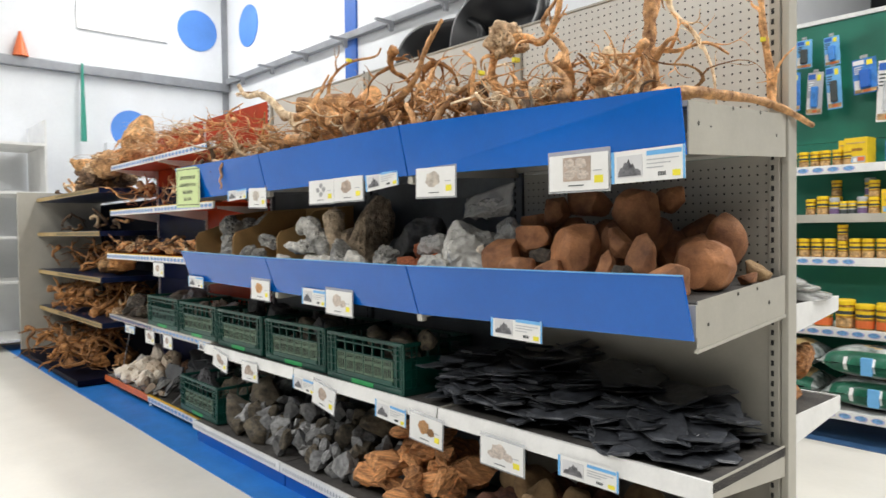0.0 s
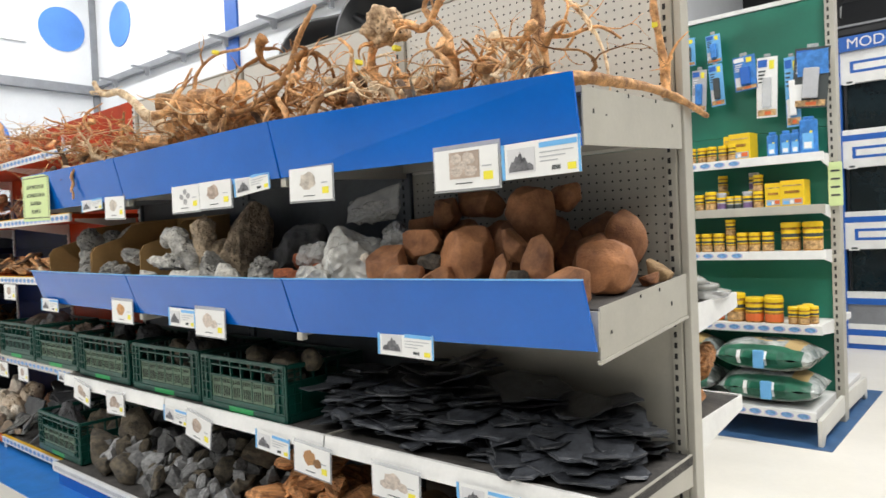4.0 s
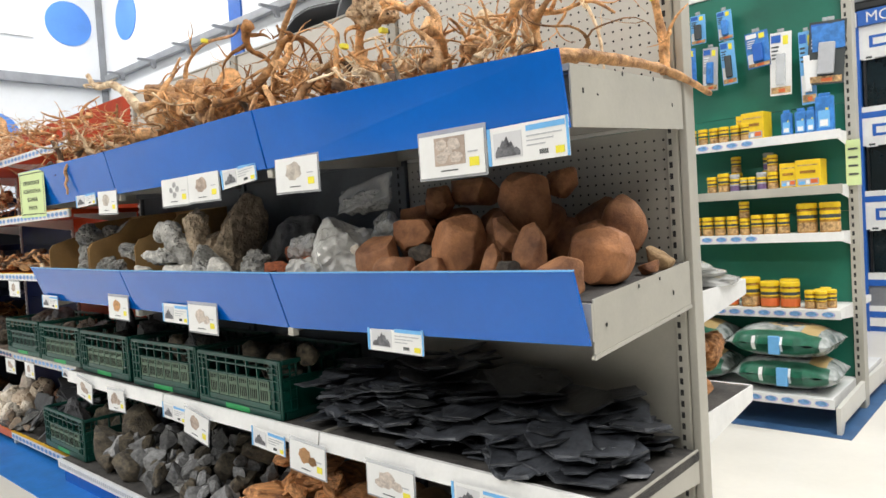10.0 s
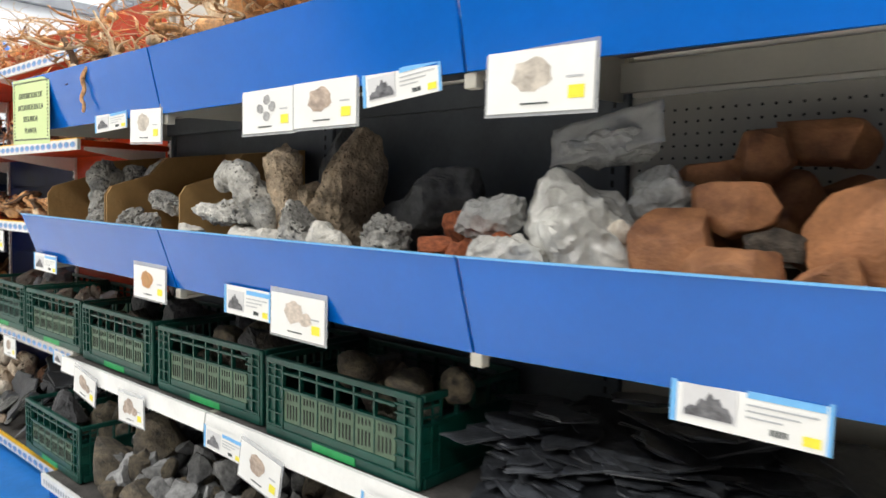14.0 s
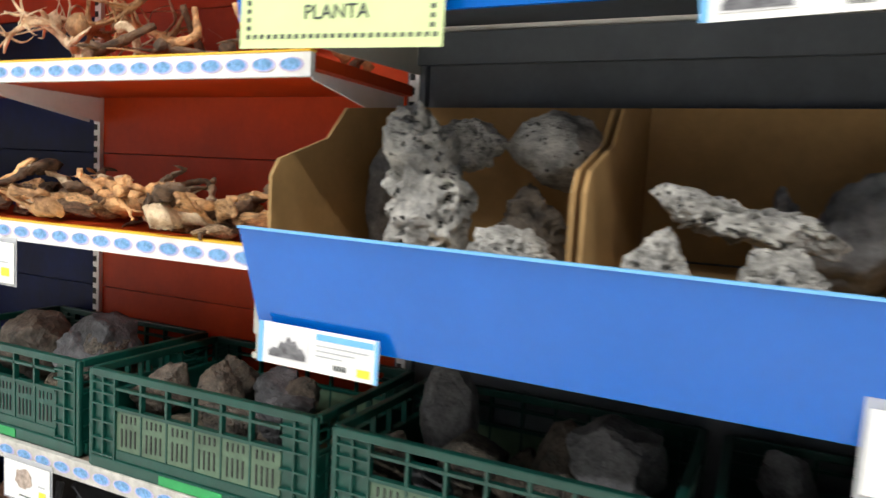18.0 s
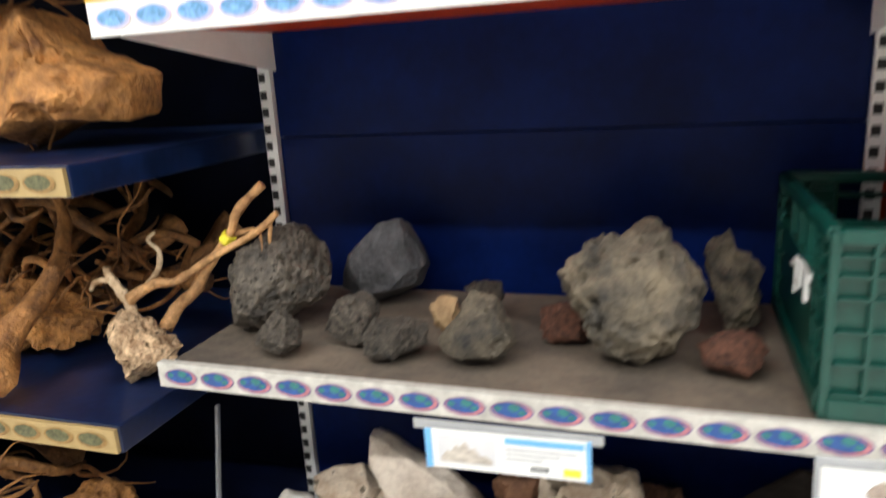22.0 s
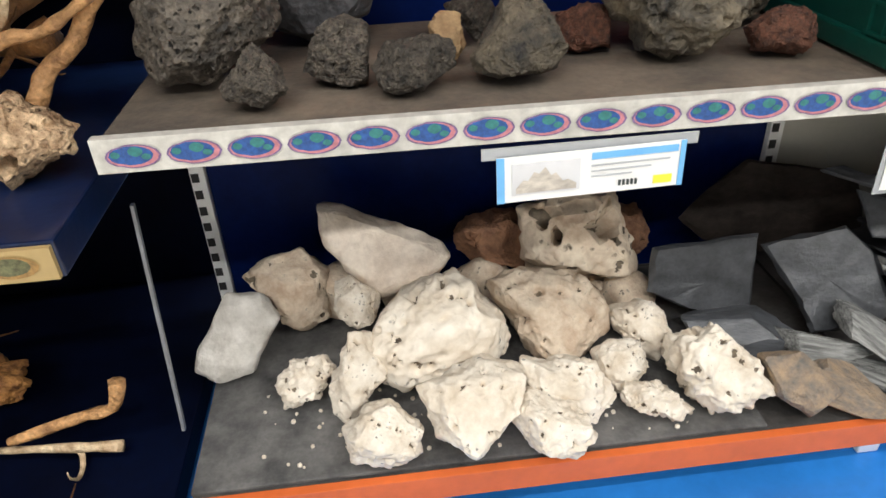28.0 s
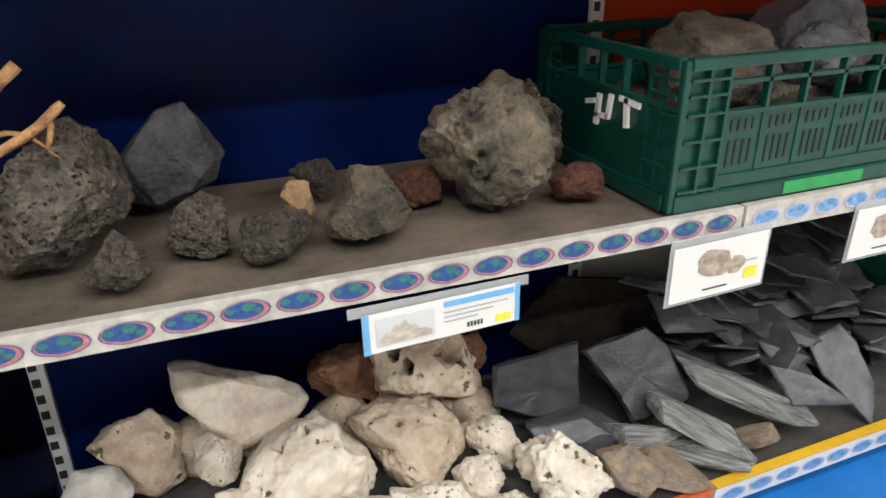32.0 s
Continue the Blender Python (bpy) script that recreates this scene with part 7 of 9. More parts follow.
heap(20, -0.95, -0.2, 0.06, 0.4, 1.62, 0.08, TW, 0.6, 1.0, 50, TOP, "top shelf driftwood")
heap(8, -0.95, -0.3, 0.12, 0.42, 1.62, 0.04, SP, 0.8, 1.2, 30, TOP, "top shelf driftwood")
heap(40, -3.3, -0.15, 0.05, 0.2, 1.618, 0.02, CH, 0.8, 1.3, 12, "stubby driftwood piece on the top shelf", "top shelf driftwood", "driftwood_piece")
heap(60, -5.4, -3.4, 0.28, 0.55, 1.873, 0.1, TW, 0.7, 1.2, 13, "tangled tan driftwood root on a red shelf", "red shelf driftwood")
heap(20, -5.4, -3.4, 0.3, 0.52, 1.873, 0.14, MD, 0.5, 0.9, 40, "tangled tan driftwood root on a red shelf", "red shelf driftwood")


def hero(path, thick, seed, mat=M_ROOT, branches=3, taper=0.35, burl=0.3, label="tall twisted driftwood root on the top shelf"):
    a = Vector(path[0])
    me = root_data("driftwood_root", seed, mat, 0.28, thick * 0.74, branches + 2, 0.36, burl=burl, path=[Vector(p) - a for p in path], taper=taper)
    ob = new("driftwood_root", me)
    ob.location = a
    return tagged(ob, label, "driftwood", "top shelf driftwood")


hero([(-1.72, 0.22, 1.63), (-1.756, 0.25, 1.785), (-1.499, 0.25, 1.852), (-1.361, 0.25, 1.926), (-1.297, 0.25, 2.031), (-1.189, 0.25, 2.133)], 0.03, 201)
hero([(-2.1, 0.3, 1.64), (-2.112, 0.3, 1.979), (-2.059, 0.3, 2.067), (-1.917, 0.3, 2.108), (-1.713, 0.3, 2.094), (-1.666, 0.3, 2.125)], 0.014, 202, M_ROOT, -1)
hero([(-0.93, 0.2, 1.63), (-0.942, 0.2, 1.724), (-0.97, 0.2, 1.832), (-0.954, 0.2, 1.913), (-1.014, 0.2, 1.967)], 0.018, 203)
hero([(-0.86, 0.28, 1.63), (-0.877, 0.3, 1.767), (-0.964, 0.3, 1.866), (-0.933, 0.3, 1.967), (-0.874, 0.3, 1.997), (-0.79, 0.3, 1.99), (-0.711, 0.3, 1.952), (-0.646, 0.3, 2.027), (-0.625, 0.3, 2.12)], 0.026, 204, branches=5, taper=0.5)
stone("driftwood_burl", rock_data("driftwood_burl", 77, M_BURL, sub=4, amp=0.4, facets=3, grain=0.12, pits=10, pit=0.2, angular=0.95), (-0.88, 0.3, 1.99), (0.17, 0.14, 0.15), (0, 20, 30), "gnarled driftwood burl held up by roots", "driftwood", "top shelf driftwood")
hero([(-0.3, 0.35, 1.63), (-0.303, 0.35, 1.743), (-0.312, 0.35, 1.869), (-0.311, 0.35, 2.011), (-0.29, 0.35, 2.16)], 0.036, 205, M_ROOT, 4, 0.6)
hero([(-0.312, 0.35, 1.85), (-0.25, 0.34, 1.84), (-0.214, 0.35, 1.832), (-0.122, 0.35, 1.838), (-0.053, 0.35, 1.791)], 0.013, 206, M_ROOT, 3)
hero([(-0.25, 0.35, 2.02), (-0.233, 0.35, 1.957), (-0.158, 0.35, 1.871), (-0.105, 0.35, 1.76), (-0.08, 0.33, 1.64)], 0.012, 207, M_ROOT_PALE, 2)
hero([(-0.12, 0.05, 1.64), (-0.05, 0.15, 1.655), (-0.03, 0.269, 1.659), (-0.025, 0.481, 1.667), (0.0, 0.6, 1.65), (0.03, 0.74, 1.61)], 0.024, 208, M_ROOT, -2, 0.5)
hero([(-0.03, 0.585, 1.66), (-0.04, 0.59, 1.783), (-0.05, 0.566, 1.916), (-0.05, 0.55, 1.99), (-0.06, 0.55, 2.1)], 0.017, 209, M_ROOT, 0, 0.7)
hero([(-0.47, 0.3, 1.63), (-0.44, 0.28, 1.78), (-0.437, 0.3, 1.868), (-0.383, 0.3, 1.821), (-0.322, 0.3, 1.739), (-0.3, 0.26, 1.64)], 0.028, 210, M_ROOT_PALE, 1, 0.6)
hero([(-0.55, 0.3, 1.63), (-0.61, 0.3, 1.78), (-0.61, 0.3, 1.903), (-0.71, 0.3, 2.012), (-0.646, 0.3, 2.085)], 0.022, 211, M_ROOT, 5)
hero([(-2.27, 0.25, 1.68), (-2.36, 0.25, 1.88), (-2.473, 0.25, 1.92), (-2.583, 0.25, 1.995), (-2.731, 0.25, 2.071), (-2.919, 0.25, 2.089), (-3.012, 0.25, 2.167)], 0.042, 212, M_ROOT_PALE, 1, 0.4)
for k in range(13):
    m = pose(-2.14 + 0.042 * k, 0.14 + 0.05 * (k % 3), 1.74 + 0.05 * (k % 4), 84, 0, 23 * ((k * 5) % 7) - 69)
    r = 0.032 + 0.004 * (k % 4)
    lg = part("log_slice", cyl(r, r * 0.92, 0.13, m, 14), M_ROOT, smooth=False)
    tagged(lg, "short sawn log of pale driftwood", "driftwood", "sawn logs")
tagpos = [(-1.9, 0.285, 2.11), (-1.64, 0.2, 1.72), (-0.8, 0.26, 1.9), (-0.9, 0.18, 1.86), (-0.05, 0.58, 1.87), (-2.62, 0.06, 1.63), (-0.245, 0.335, 2.0)]
for x, y, z in tagpos:
    tagged(part("price_tag", box(x - 0.009, x + 0.009, y - 0.016, y + 0.012, z - 0.008, z + 0.008, 0.003), M_STICKER), "small yellow price sticker wrapped on driftwood", "price tag", "wood price tags")

# thin dark twig hanging over the fascia
hero([(-2.64, 0.02, 1.69), (-2.649, -0.022, 1.658), (-2.675, -0.026, 1.63), (-2.664, -0.024, 1.597), (-2.69, -0.024, 1.57), (-2.675, -0.022, 1.55), (-2.686, -0.02, 1.526)], 0.011, 215, M_ROOT, -2, 0.6, 0, "short twisted twig hanging over the blue fascia")

# wood pieces of the red and navy shelves
chips(230, -5.34, -3.45, 0.235, 0.52, 1.126, 0.045, "gnarled brown driftwood piece on a stickered shelf", "small driftwood")
heap(16, -3.95, -3.4, 0.3, 0.5, 1.493, 0.03, [CH[1], CH[4], CH[7], CH[2]], 0.7, 1.1, 30, "dark brown driftwood piece on a red shelf", "small driftwood", "driftwood_piece")
heap(16, -5.3, -3.85, 0.3, 0.5, 1.493, 0.06, SP + TW[:3], 0.8, 1.3, 30, "spiky orange driftwood root on a red shelf", "small driftwood")
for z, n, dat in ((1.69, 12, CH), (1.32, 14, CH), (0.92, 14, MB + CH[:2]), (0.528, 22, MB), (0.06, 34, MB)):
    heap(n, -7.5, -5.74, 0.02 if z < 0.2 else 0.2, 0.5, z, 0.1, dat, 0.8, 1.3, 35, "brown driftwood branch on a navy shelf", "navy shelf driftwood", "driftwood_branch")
for k in range(22):
    q = 0.15 + 0.05 * (k % 3)
    stone("driftwood_piece", CK[(k * 3) % 10], (-6.45 + 0.8 * R5.random(), 0.24 + 0.24 * R5.random(), 1.73 + 0.24 * k / 22), (q * 1.5, q, q * 0.8), (R5.uniform(-25, 25), R5.uniform(-25, 25), R5.uniform(-60, 60)), "brown driftwood piece piled on a navy shelf", "driftwood", "navy shelf driftwood")
BLOCK_OUT = ((-0.5, -0.3), (-0.36, 0.4), (-0.08, 0.5), (0.06, 0.22), (0.5, 0.0), (0.44, -0.3), (0.04, -0.26), (-0.38, -0.5))
boulder("driftwood_burl", (-5.675, 0.36, 1.035), (0.31, 0.22, 0.24), 79, M_BURL_ORANGE, BLOCK_OUT, "large broken block of tan driftwood on a navy shelf", "driftwood", "navy shelf driftwood", lump=0.03, cuts=7, grain=0.02, pits=6, pit=0.08, wide=0.16, crease=26, full=0.4)
boulder("driftwood_burl", (-6.05, 0.4, 1.02), (0.3, 0.2, 0.2), 83, M_BURL_TAN, BLOCK_OUT, "large broken block of tan driftwood on a navy shelf", "driftwood", "navy shelf driftwood", lump=0.04, cuts=7, grain=0.02, crease=26, full=0.4)
boulder("driftwood_burl", (-5.26, 0.4, 2.08), (0.34, 0.24, 0.42), 85, M_BURL_TAN, ((-0.5, -0.5), (-0.5, 0.1), (-0.2, 0.3), (0.3, 0.5), (0.5, 0.1), (0.42, -0.5)), "tall block of tan driftwood on a red shelf", "driftwood", "red shelf driftwood", lump=0.04, cuts=7, grain=0.03, crease=26, full=0.4)
for k, (x, y, z, w, h) in enumerate(((-5.84, 0.36, 0.6, 0.2, 0.15), (-6.12, 0.32, 0.6, 0.22, 0.16), (-5.98, 0.25, 0.12, 0.22, 0.13))):
    boulder("driftwood_burl", (x, y, z), (w, w * 0.7, h), 86 + k, M_BURL_ORANGE, BLOCK_OUT, "knotted orange-brown driftwood stump on a navy shelf", "driftwood", "navy shelf driftwood", lump=0.12, cuts=5, grain=0.05, pits=8, pit=0.1, crease=26, full=0.4)
NAVY_LABEL = "large forked driftwood root on a navy shelf"
hero([(-5.575, 0.3, 0.6), (-5.6, 0.34, 0.634), (-5.616, 0.34, 0.666), (-5.637, 0.34, 0.701), (-5.638, 0.34, 0.713)], 0.016, 221, M_ROOT_PALE, -2, 0.5, 0.4, NAVY_LABEL)
hero([(-5.632, 0.34, 0.69), (-5.667, 0.34, 0.685), (-5.682, 0.34, 0.669)], 0.009, 228, M_ROOT_PALE, -2, 0.5, 0.2, NAVY_LABEL)
hero([(-5.6, 0.34, 0.655), (-5.548, 0.35, 0.683), (-5.502, 0.35, 0.69), (-5.432, 0.35, 0.729), (-5.337, 0.35, 0.776), (-5.29, 0.35, 0.81)], 0.013, 222, M_ROOT, -1, 0.5, 0.2, NAVY_LABEL)
hero([(-5.545, 0.35, 0.6), (-5.523, 0.37, 0.636), (-5.487, 0.37, 0.663), (-5.454, 0.37, 0.707), (-5.4, 0.37, 0.764), (-5.375, 0.37, 0.81), (-5.33, 0.38, 0.85)], 0.016, 223, M_ROOT, -1, 0.55, 0.2, NAVY_LABEL)
hero([(-5.575, 0.355, 0.674), (-5.547, 0.36, 0.705), (-5.538, 0.36, 0.738), (-5.558, 0.36, 0.758), (-5.541, 0.36, 0.772)], 0.008, 224, M_ROOT_PALE, -2, 0.5, 0.1, NAVY_LABEL)
BURL_OUT = ((-0.5, 0.05), (-0.34, 0.44), (-0.08, 0.5), (0.14, 0.26), (0.5, 0.02), (0.46, -0.3), (0.1, -0.24), (-0.1, -0.5), (-0.4, -0.4))
boulder("driftwood_burl", (-5.545, 0.29, 0.588), (0.135, 0.09, 0.11), 78, M_BURL, BURL_OUT, "pale knotty driftwood burl on a navy shelf", "driftwood", "navy shelf driftwood", tilt=12, sub=6, lump=0.12, cuts=6, grain=0.045, pits=24, pit=0.08, wide=0.08, crease=0, bores=(((-0.2, -0.8, -0.5), 0.45, 0.35),))
tagged(part("price_tag", cyl(0.0125, 0.0125, 0.016, Matrix.Translation((-5.402, 0.37, 0.762)) @ pose(0, 0, 0, 0, 40, 0), 12), M_STICKER), "small yellow price sticker wrapped on driftwood", "price tag", "wood price tags")
hero([(-5.545, 0.297, 0.2), (-5.566, 0.297, 0.15), (-5.628, 0.304, 0.13), (-5.727, 0.29, 0.11)], 0.014, 226, M_ROOT, -2, 0.7, 0.2, "tan driftwood stick on the lowest navy shelf")
hero([(-5.564, 0.28, 0.085), (-5.631, 0.284, 0.09), (-5.755, 0.299, 0.085)], 0.012, 227, M_ROOT_PALE, -1, 0.6, 0.2, "tan driftwood stick on the lowest navy shelf")
heap(16, -6.5, -5.68, 0.4, 0.7, 0.53, 0.12, MB, 0.8, 1.2, 40, "brown driftwood branch on a navy shelf", "navy shelf driftwood", "driftwood_branch")
hero([(-5.95, 0.45, 0.56), (-5.861, 0.48, 0.62), (-5.809, 0.5, 0.594), (-5.786, 0.5, 0.661), (-5.728, 0.5, 0.71), (-5.64, 0.5, 0.735), (-5.565, 0.5, 0.714)], 0.022, 229, M_ROOT_SHADED, 0, 0.5, 0.3, NAVY_LABEL)
boulder("driftwood_burl", (-5.84, 0.42, 0.13), (0.2, 0.12, 0.12), 81, M_BURL_ORANGE, BURL_OUT, "brown knotty driftwood burl on the lowest navy shelf", "driftwood", "navy shelf driftwood", sub=5, lump=0.18, cuts=4, grain=0.06, pits=14, pit=0.12, wide=0.14, crease=0)

# ---------------------------------------------------------------- price cards
BLOB = []
for k in range(5):
    rr = random.Random(k + 3)
    bm = bmesh.new()
    c = bm.verts.new((0, 0, 0))
    ring = [bm.verts.new((0.5 * math.cos(a) * q, 0, 0.5 * math.sin(a) * q)) for a, q in ((2 * math.pi * j / 18, rr.uniform(0.75, 1.0)) for j in range(18))]
    for j in range(18):
        bm.faces.new((c, ring[j], ring[(j + 1) % 18]))
    me = bpy.data.meshes.new("picture")
    bm.to_mesh(me)
    bm.free()
    BLOB.append(me)


PEAK = bpy.data.meshes.new("picture")
_peak = [(-0.5, -0.5), (0.5, -0.5), (0.5, -0.28), (0.36, -0.1), (0.28, -0.16), (0.16, 0.2), (0.08, 0.12), (-0.02, 0.46), (-0.12, 0.22), (-0.2, 0.3), (-0.3, -0.02), (-0.38, 0.02), (-0.5, -0.3)]
PEAK.from_pydata([(0, 0, -0.3)] + [(x, 0, z) for x, z in _peak], [], [(0, k + 1, (k + 1) % len(_peak) + 1) for k in range(len(_peak))])


def plate(name, x0, x1, z0, z1, y, mat, parent, thick=0.0012):
    return part(name, box(x0, x1, y - thick, y, z0, z1), mat, parent)


def picture(k, x, z, w, h, y, mat, parent):
    ob = new("picture", BLOB[k % 5].copy())
    ob.data.materials.append(mat)
    ob.parent = parent
    ob.location, ob.scale = (x, y, z), (w, 1, h)
    return ob


def square_card(x0, x1, z1, z0, y, mats, tilt=0.0, k=0):
    """A white photo card in a clear sleeve, hung from the shelf edge; built about its top middle."""
    w, h = x1 - x0, z1 - z0
    ob = thing("price_card", (0, 0, 0), "white price card with a stone picture in a clear sleeve", "price card", "price cards")
    plate("sleeve", -w / 2 - 0.006, w / 2 + 0.006, -h - 0.006, 0.012, 0.0, M_SLEEVE, ob)
    plate("paper", -w / 2, w / 2, -h, 0, -0.0022, M_PAPER, ob)
    if k == 9:
        plate("photo", -w * 0.25, w * 0.22, -h * 0.74, -h * 0.08, -0.0036, M_PHOTO, ob)
        for j, (dx, dz, pw, ph) in enumerate(((-0.14, 0.25, 0.2, 0.3), (0.06, 0.26, 0.22, 0.34), (-0.13, 0.56, 0.22, 0.32), (0.09, 0.57, 0.22, 0.3), (-0.03, 0.42, 0.16, 0.24))):
            picture(j, w * dx, -h * dz, w * pw, h * ph, -0.0052 - 0.0003 * j, mats, ob)
    if k == 8:
        for j, (dx, dz) in enumerate(((0.0, 0.24), (-0.13, 0.44), (0.11, 0.42), (0.0, 0.62))):
            picture(j, w * dx, -h * dz, w * 0.15, h * 0.26, -0.0042 - 0.0002 * j, mats, ob)
    for j, (dx, dz, pw, ph) in enumerate(() if k in (8, 9) else ((-0.06, 0.02, 0.42, 0.62), (0.16, -0.1, 0.26, 0.36), (-0.2, -0.12, 0.26, 0.34))[: 1 + k % 3]):
        picture(k + j, dx * w, -h * (0.42 - dz), pw * w, ph * h, -0.0042 - 0.0003 * j, mats, ob)
    plate("price_sticker", w * 0.28, w * 0.42, -h * 0.82, -h * 0.62, -0.0036, M_STICKER, ob)
    plate("text_line", -w * 0.16, w * 0.1, -h * 0.875, -h * 0.85, -0.0036, M_INK, ob)
    plate("text_line", w * 0.26, w * 0.4, -h * 0.5, -h * 0.47, -0.0036, M_INK_GREY, ob)
    ob.matrix_basis = pose((x0 + x1) / 2, y, z1, 0, tilt, 0)
    return ob


def strip_card(x0, x1, z1, z0, y, mats, tilt=0.0, k=0):
    """A white strip with blue end bands, a small picture and lines of print."""
    w, h = x1 - x0, z1 - z0
    ob = thing("price_card", (0, 0, 0), "white and blue product strip with a small picture", "price card", "price strips")
    plate("paper", -w / 2, w / 2, -h, 0, 0.0, M_PAPER, ob)
    plate("blue_band", -w / 2, -w / 2 + 0.009, -h, 0, -0.0014, M_STRIPE, ob)
    plate("blue_band", w / 2 - 0.006, w / 2, -h, 0, -0.0014, M_STRIPE, ob)
    plate("header_band", w * 0.0, w * 0.46, -h * 0.22, -h * 0.08, -0.0014, M_STRIPE, ob)
    plate("photo", -w * 0.42, -w * 0.06, -h * 0.84, -h * 0.16, -0.0014, M_SLEEVE_GREY, ob)
    heap_ob = new("picture", PEAK.copy())
    heap_ob.data.materials.append(mats)
    heap_ob.parent = ob
    heap_ob.location, heap_ob.scale = (-w * 0.24, -0.0034, -h * 0.52), (w * 0.32 * (-1 if k % 2 else 1), 1, h * 0.56)
    for j in range(3):
        plate("text_line", w * 0.0, w * (0.42 - 0.1 * j), -h * (0.37 + 0.12 * j), -h * (0.34 + 0.12 * j), -0.0014, M_INK_GREY, ob)
    for j in range(5):
        plate("barcode", w * (0.15 + 0.022 * j), w * (0.163 + 0.022 * j), -h * 0.86, -h * 0.74, -0.0014, M_INK, ob)
    plate("price_sticker", w * 0.34, w * 0.44, -h * 0.9, -h * 0.72, -0.0014, M_STICKER, ob)
    ob.matrix_basis = pose((x0 + x1) / 2, y, z1, 0, tilt, 0)
    return ob


square = [(-2.413, -2.229, 1.512, 1.416, 3, M_PHOTO_PALE, 2), (-1.821, -1.622, 1.515, 1.414, 8, M_PHOTO_GREY, 0), (-1.619, -1.409, 1.516, 1.417, 0, M_PHOTO, 0), (-1.067, -0.858, 1.514, 1.41, 0, M_PHOTO_PALE, 1), (-0.44, -0.23, 1.505, 1.4, 9, M_TERRA_PALE, 0)]
for k, (a, b, c, d, kk, mt, tl) in enumerate(square):
    square_card(a, b, c, d, 0.009, mt, tl, kk)
for k, (a, b, c, d, tl) in enumerate(((-2.665, -2.442, 1.518, 1.462, -2), (-1.394, -1.181, 1.522, 1.455, -5), (-0.221, -0.0, 1.5, 1.413, -1))):
    strip_card(a, b, c, d, 0.009, M_PHOTO_DARK, tl, k)
square_card(-2.455, -2.26, 1.045, 0.948, 0.034, M_ROOT, 1, 3)
square_card(-1.737, -1.534, 1.032, 0.93, 0.034, M_TERRA_PALE, 1, 4)
for k, (a, b, c, d) in enumerate(((-3.29, -3.07, 1.032, 0.966), (-1.946, -1.742, 1.03, 0.955), (-0.734, -0.511, 1.004, 0.93))):
    strip_card(a, b, c, d, 0.034 if k < 2 else 0.0515, M_PHOTO_DARK, 1, k + 1)
for k, (a, b, c, d, mt, tl) in enumerate(((-4.16, -4.0, 0.565, 0.475, M_PHOTO, 0), (-3.16, -2.97, 0.575, 0.477, M_PHOTO, 9), (-2.785, -2.6, 0.565, 0.466, M_PHOTO, -2), (-2.01, -1.82, 0.56, 0.45, M_PHOTO, 10), (-1.27, -1.075, 0.555, 0.45, M_ROOT, 3), (-0.866, -0.662, 0.55, 0.45, M_TERRA_PALE, 1))):
    square_card(a, b, c, d, 0.128 if a > -3.34 else 0.187, mt, tl, k)
for k, (a, b, c, d, tl) in enumerate(((-3.54, -3.34, 0.585, 0.53, 2), (-2.213, -2.01, 0.57, 0.5, 2), (-1.511, -1.3, 0.565, 0.49, 3), (-0.514, -0.285, 0.562, 0.495, 0))):
    strip_card(a, b, c, d, 0.129 if a > -3.34 else 0.187, M_PHOTO_DARK, tl, k)
square_card(-4.312, -4.116, 1.078, 0.984, 0.182, M_PHOTO, 0.5, 0)
square_card(-4.531, -4.351, 0.562, 0.47, 0.187, M_PHOTO, -1, 1)
white_strip = strip_card(-5.004, -4.785, 0.557, 0.5, 0.187, M_PHOTO_PALE, -1, 2)
for a, b, c, d in ((-0.094, -0.013, -0.0485, -0.0475), (-0.094, -0.093, -0.0485, -0.03), (-0.014, -0.013, -0.0485, -0.022), (-0.07, -0.06, -0.019, -0.017), (-0.05, -0.045, -0.025, -0.022), (-0.036, -0.031, -0.03, -0.027)):
    plate("picture_outline", a, b, c, d, -0.0046, M_INK, white_strip)

holder = part("card_holder", box(-5.02, -4.77, 0.189, 0.191, 0.552, 0.566), M_SLEEVE)
tagged(holder, "clear plastic card holder clipped under a shelf", "card holder")

# the pale green notice
notice = thing("paper_notice", (0, 0, 0), "pale green paper notice with dark lettering hung from the fascia", "notice")
plate("paper", -0.16, 0.16, -0.235, 0.0, 0.0, M_PAPER_GREEN, notice)
bm = bmesh.new()
for k in range(26):
    for z in (-0.222, -0.016):
        box_into(bm, -0.148 + k * 0.0118, -0.142 + k * 0.0118, -0.0022, -0.0012, z, z + 0.006)
for k in range(17):
    for x in (-0.148, 0.142):
        box_into(bm, x, x + 0.006, -0.0022, -0.0012, -0.21 + k * 0.0118, -0.204 + k * 0.0118)
tagged(part("dotted_border", bm, M_INK, notice), kind="stuff")


def lettering(text, size, at, rot, mat, parent, name="lettering", align="CENTER"):
    cu = bpy.data.curves.new("text", "FONT")
    cu.body, cu.size, cu.align_x, cu.extrude = text, size, align, 0.0004
    tmp = bpy.data.objects.new("text", cu)
    me = bpy.data.meshes.new_from_object(tmp)
    bpy.data.objects.remove(tmp)
    me.materials.clear()
    me.materials.append(mat)
    ob = new(name, me)
    ob.parent = parent
    ob.matrix_parent_inverse = Matrix.Translation(-parent.location)
    ob.matrix_basis = pose(*at, *rot)
    return ob


for k, line in enumerate(("EXPOSICION DE", "ACUARIOS EN LA", "SEGUNDA", "PLANTA")):
    lettering(line, 0.028, (0, -0.002, -0.07 - 0.042 * k), (90, 0, 0), M_INK, notice)
notice.matrix_basis = pose(-3.125, -0.024, 1.675, 0, 1.0, 2)
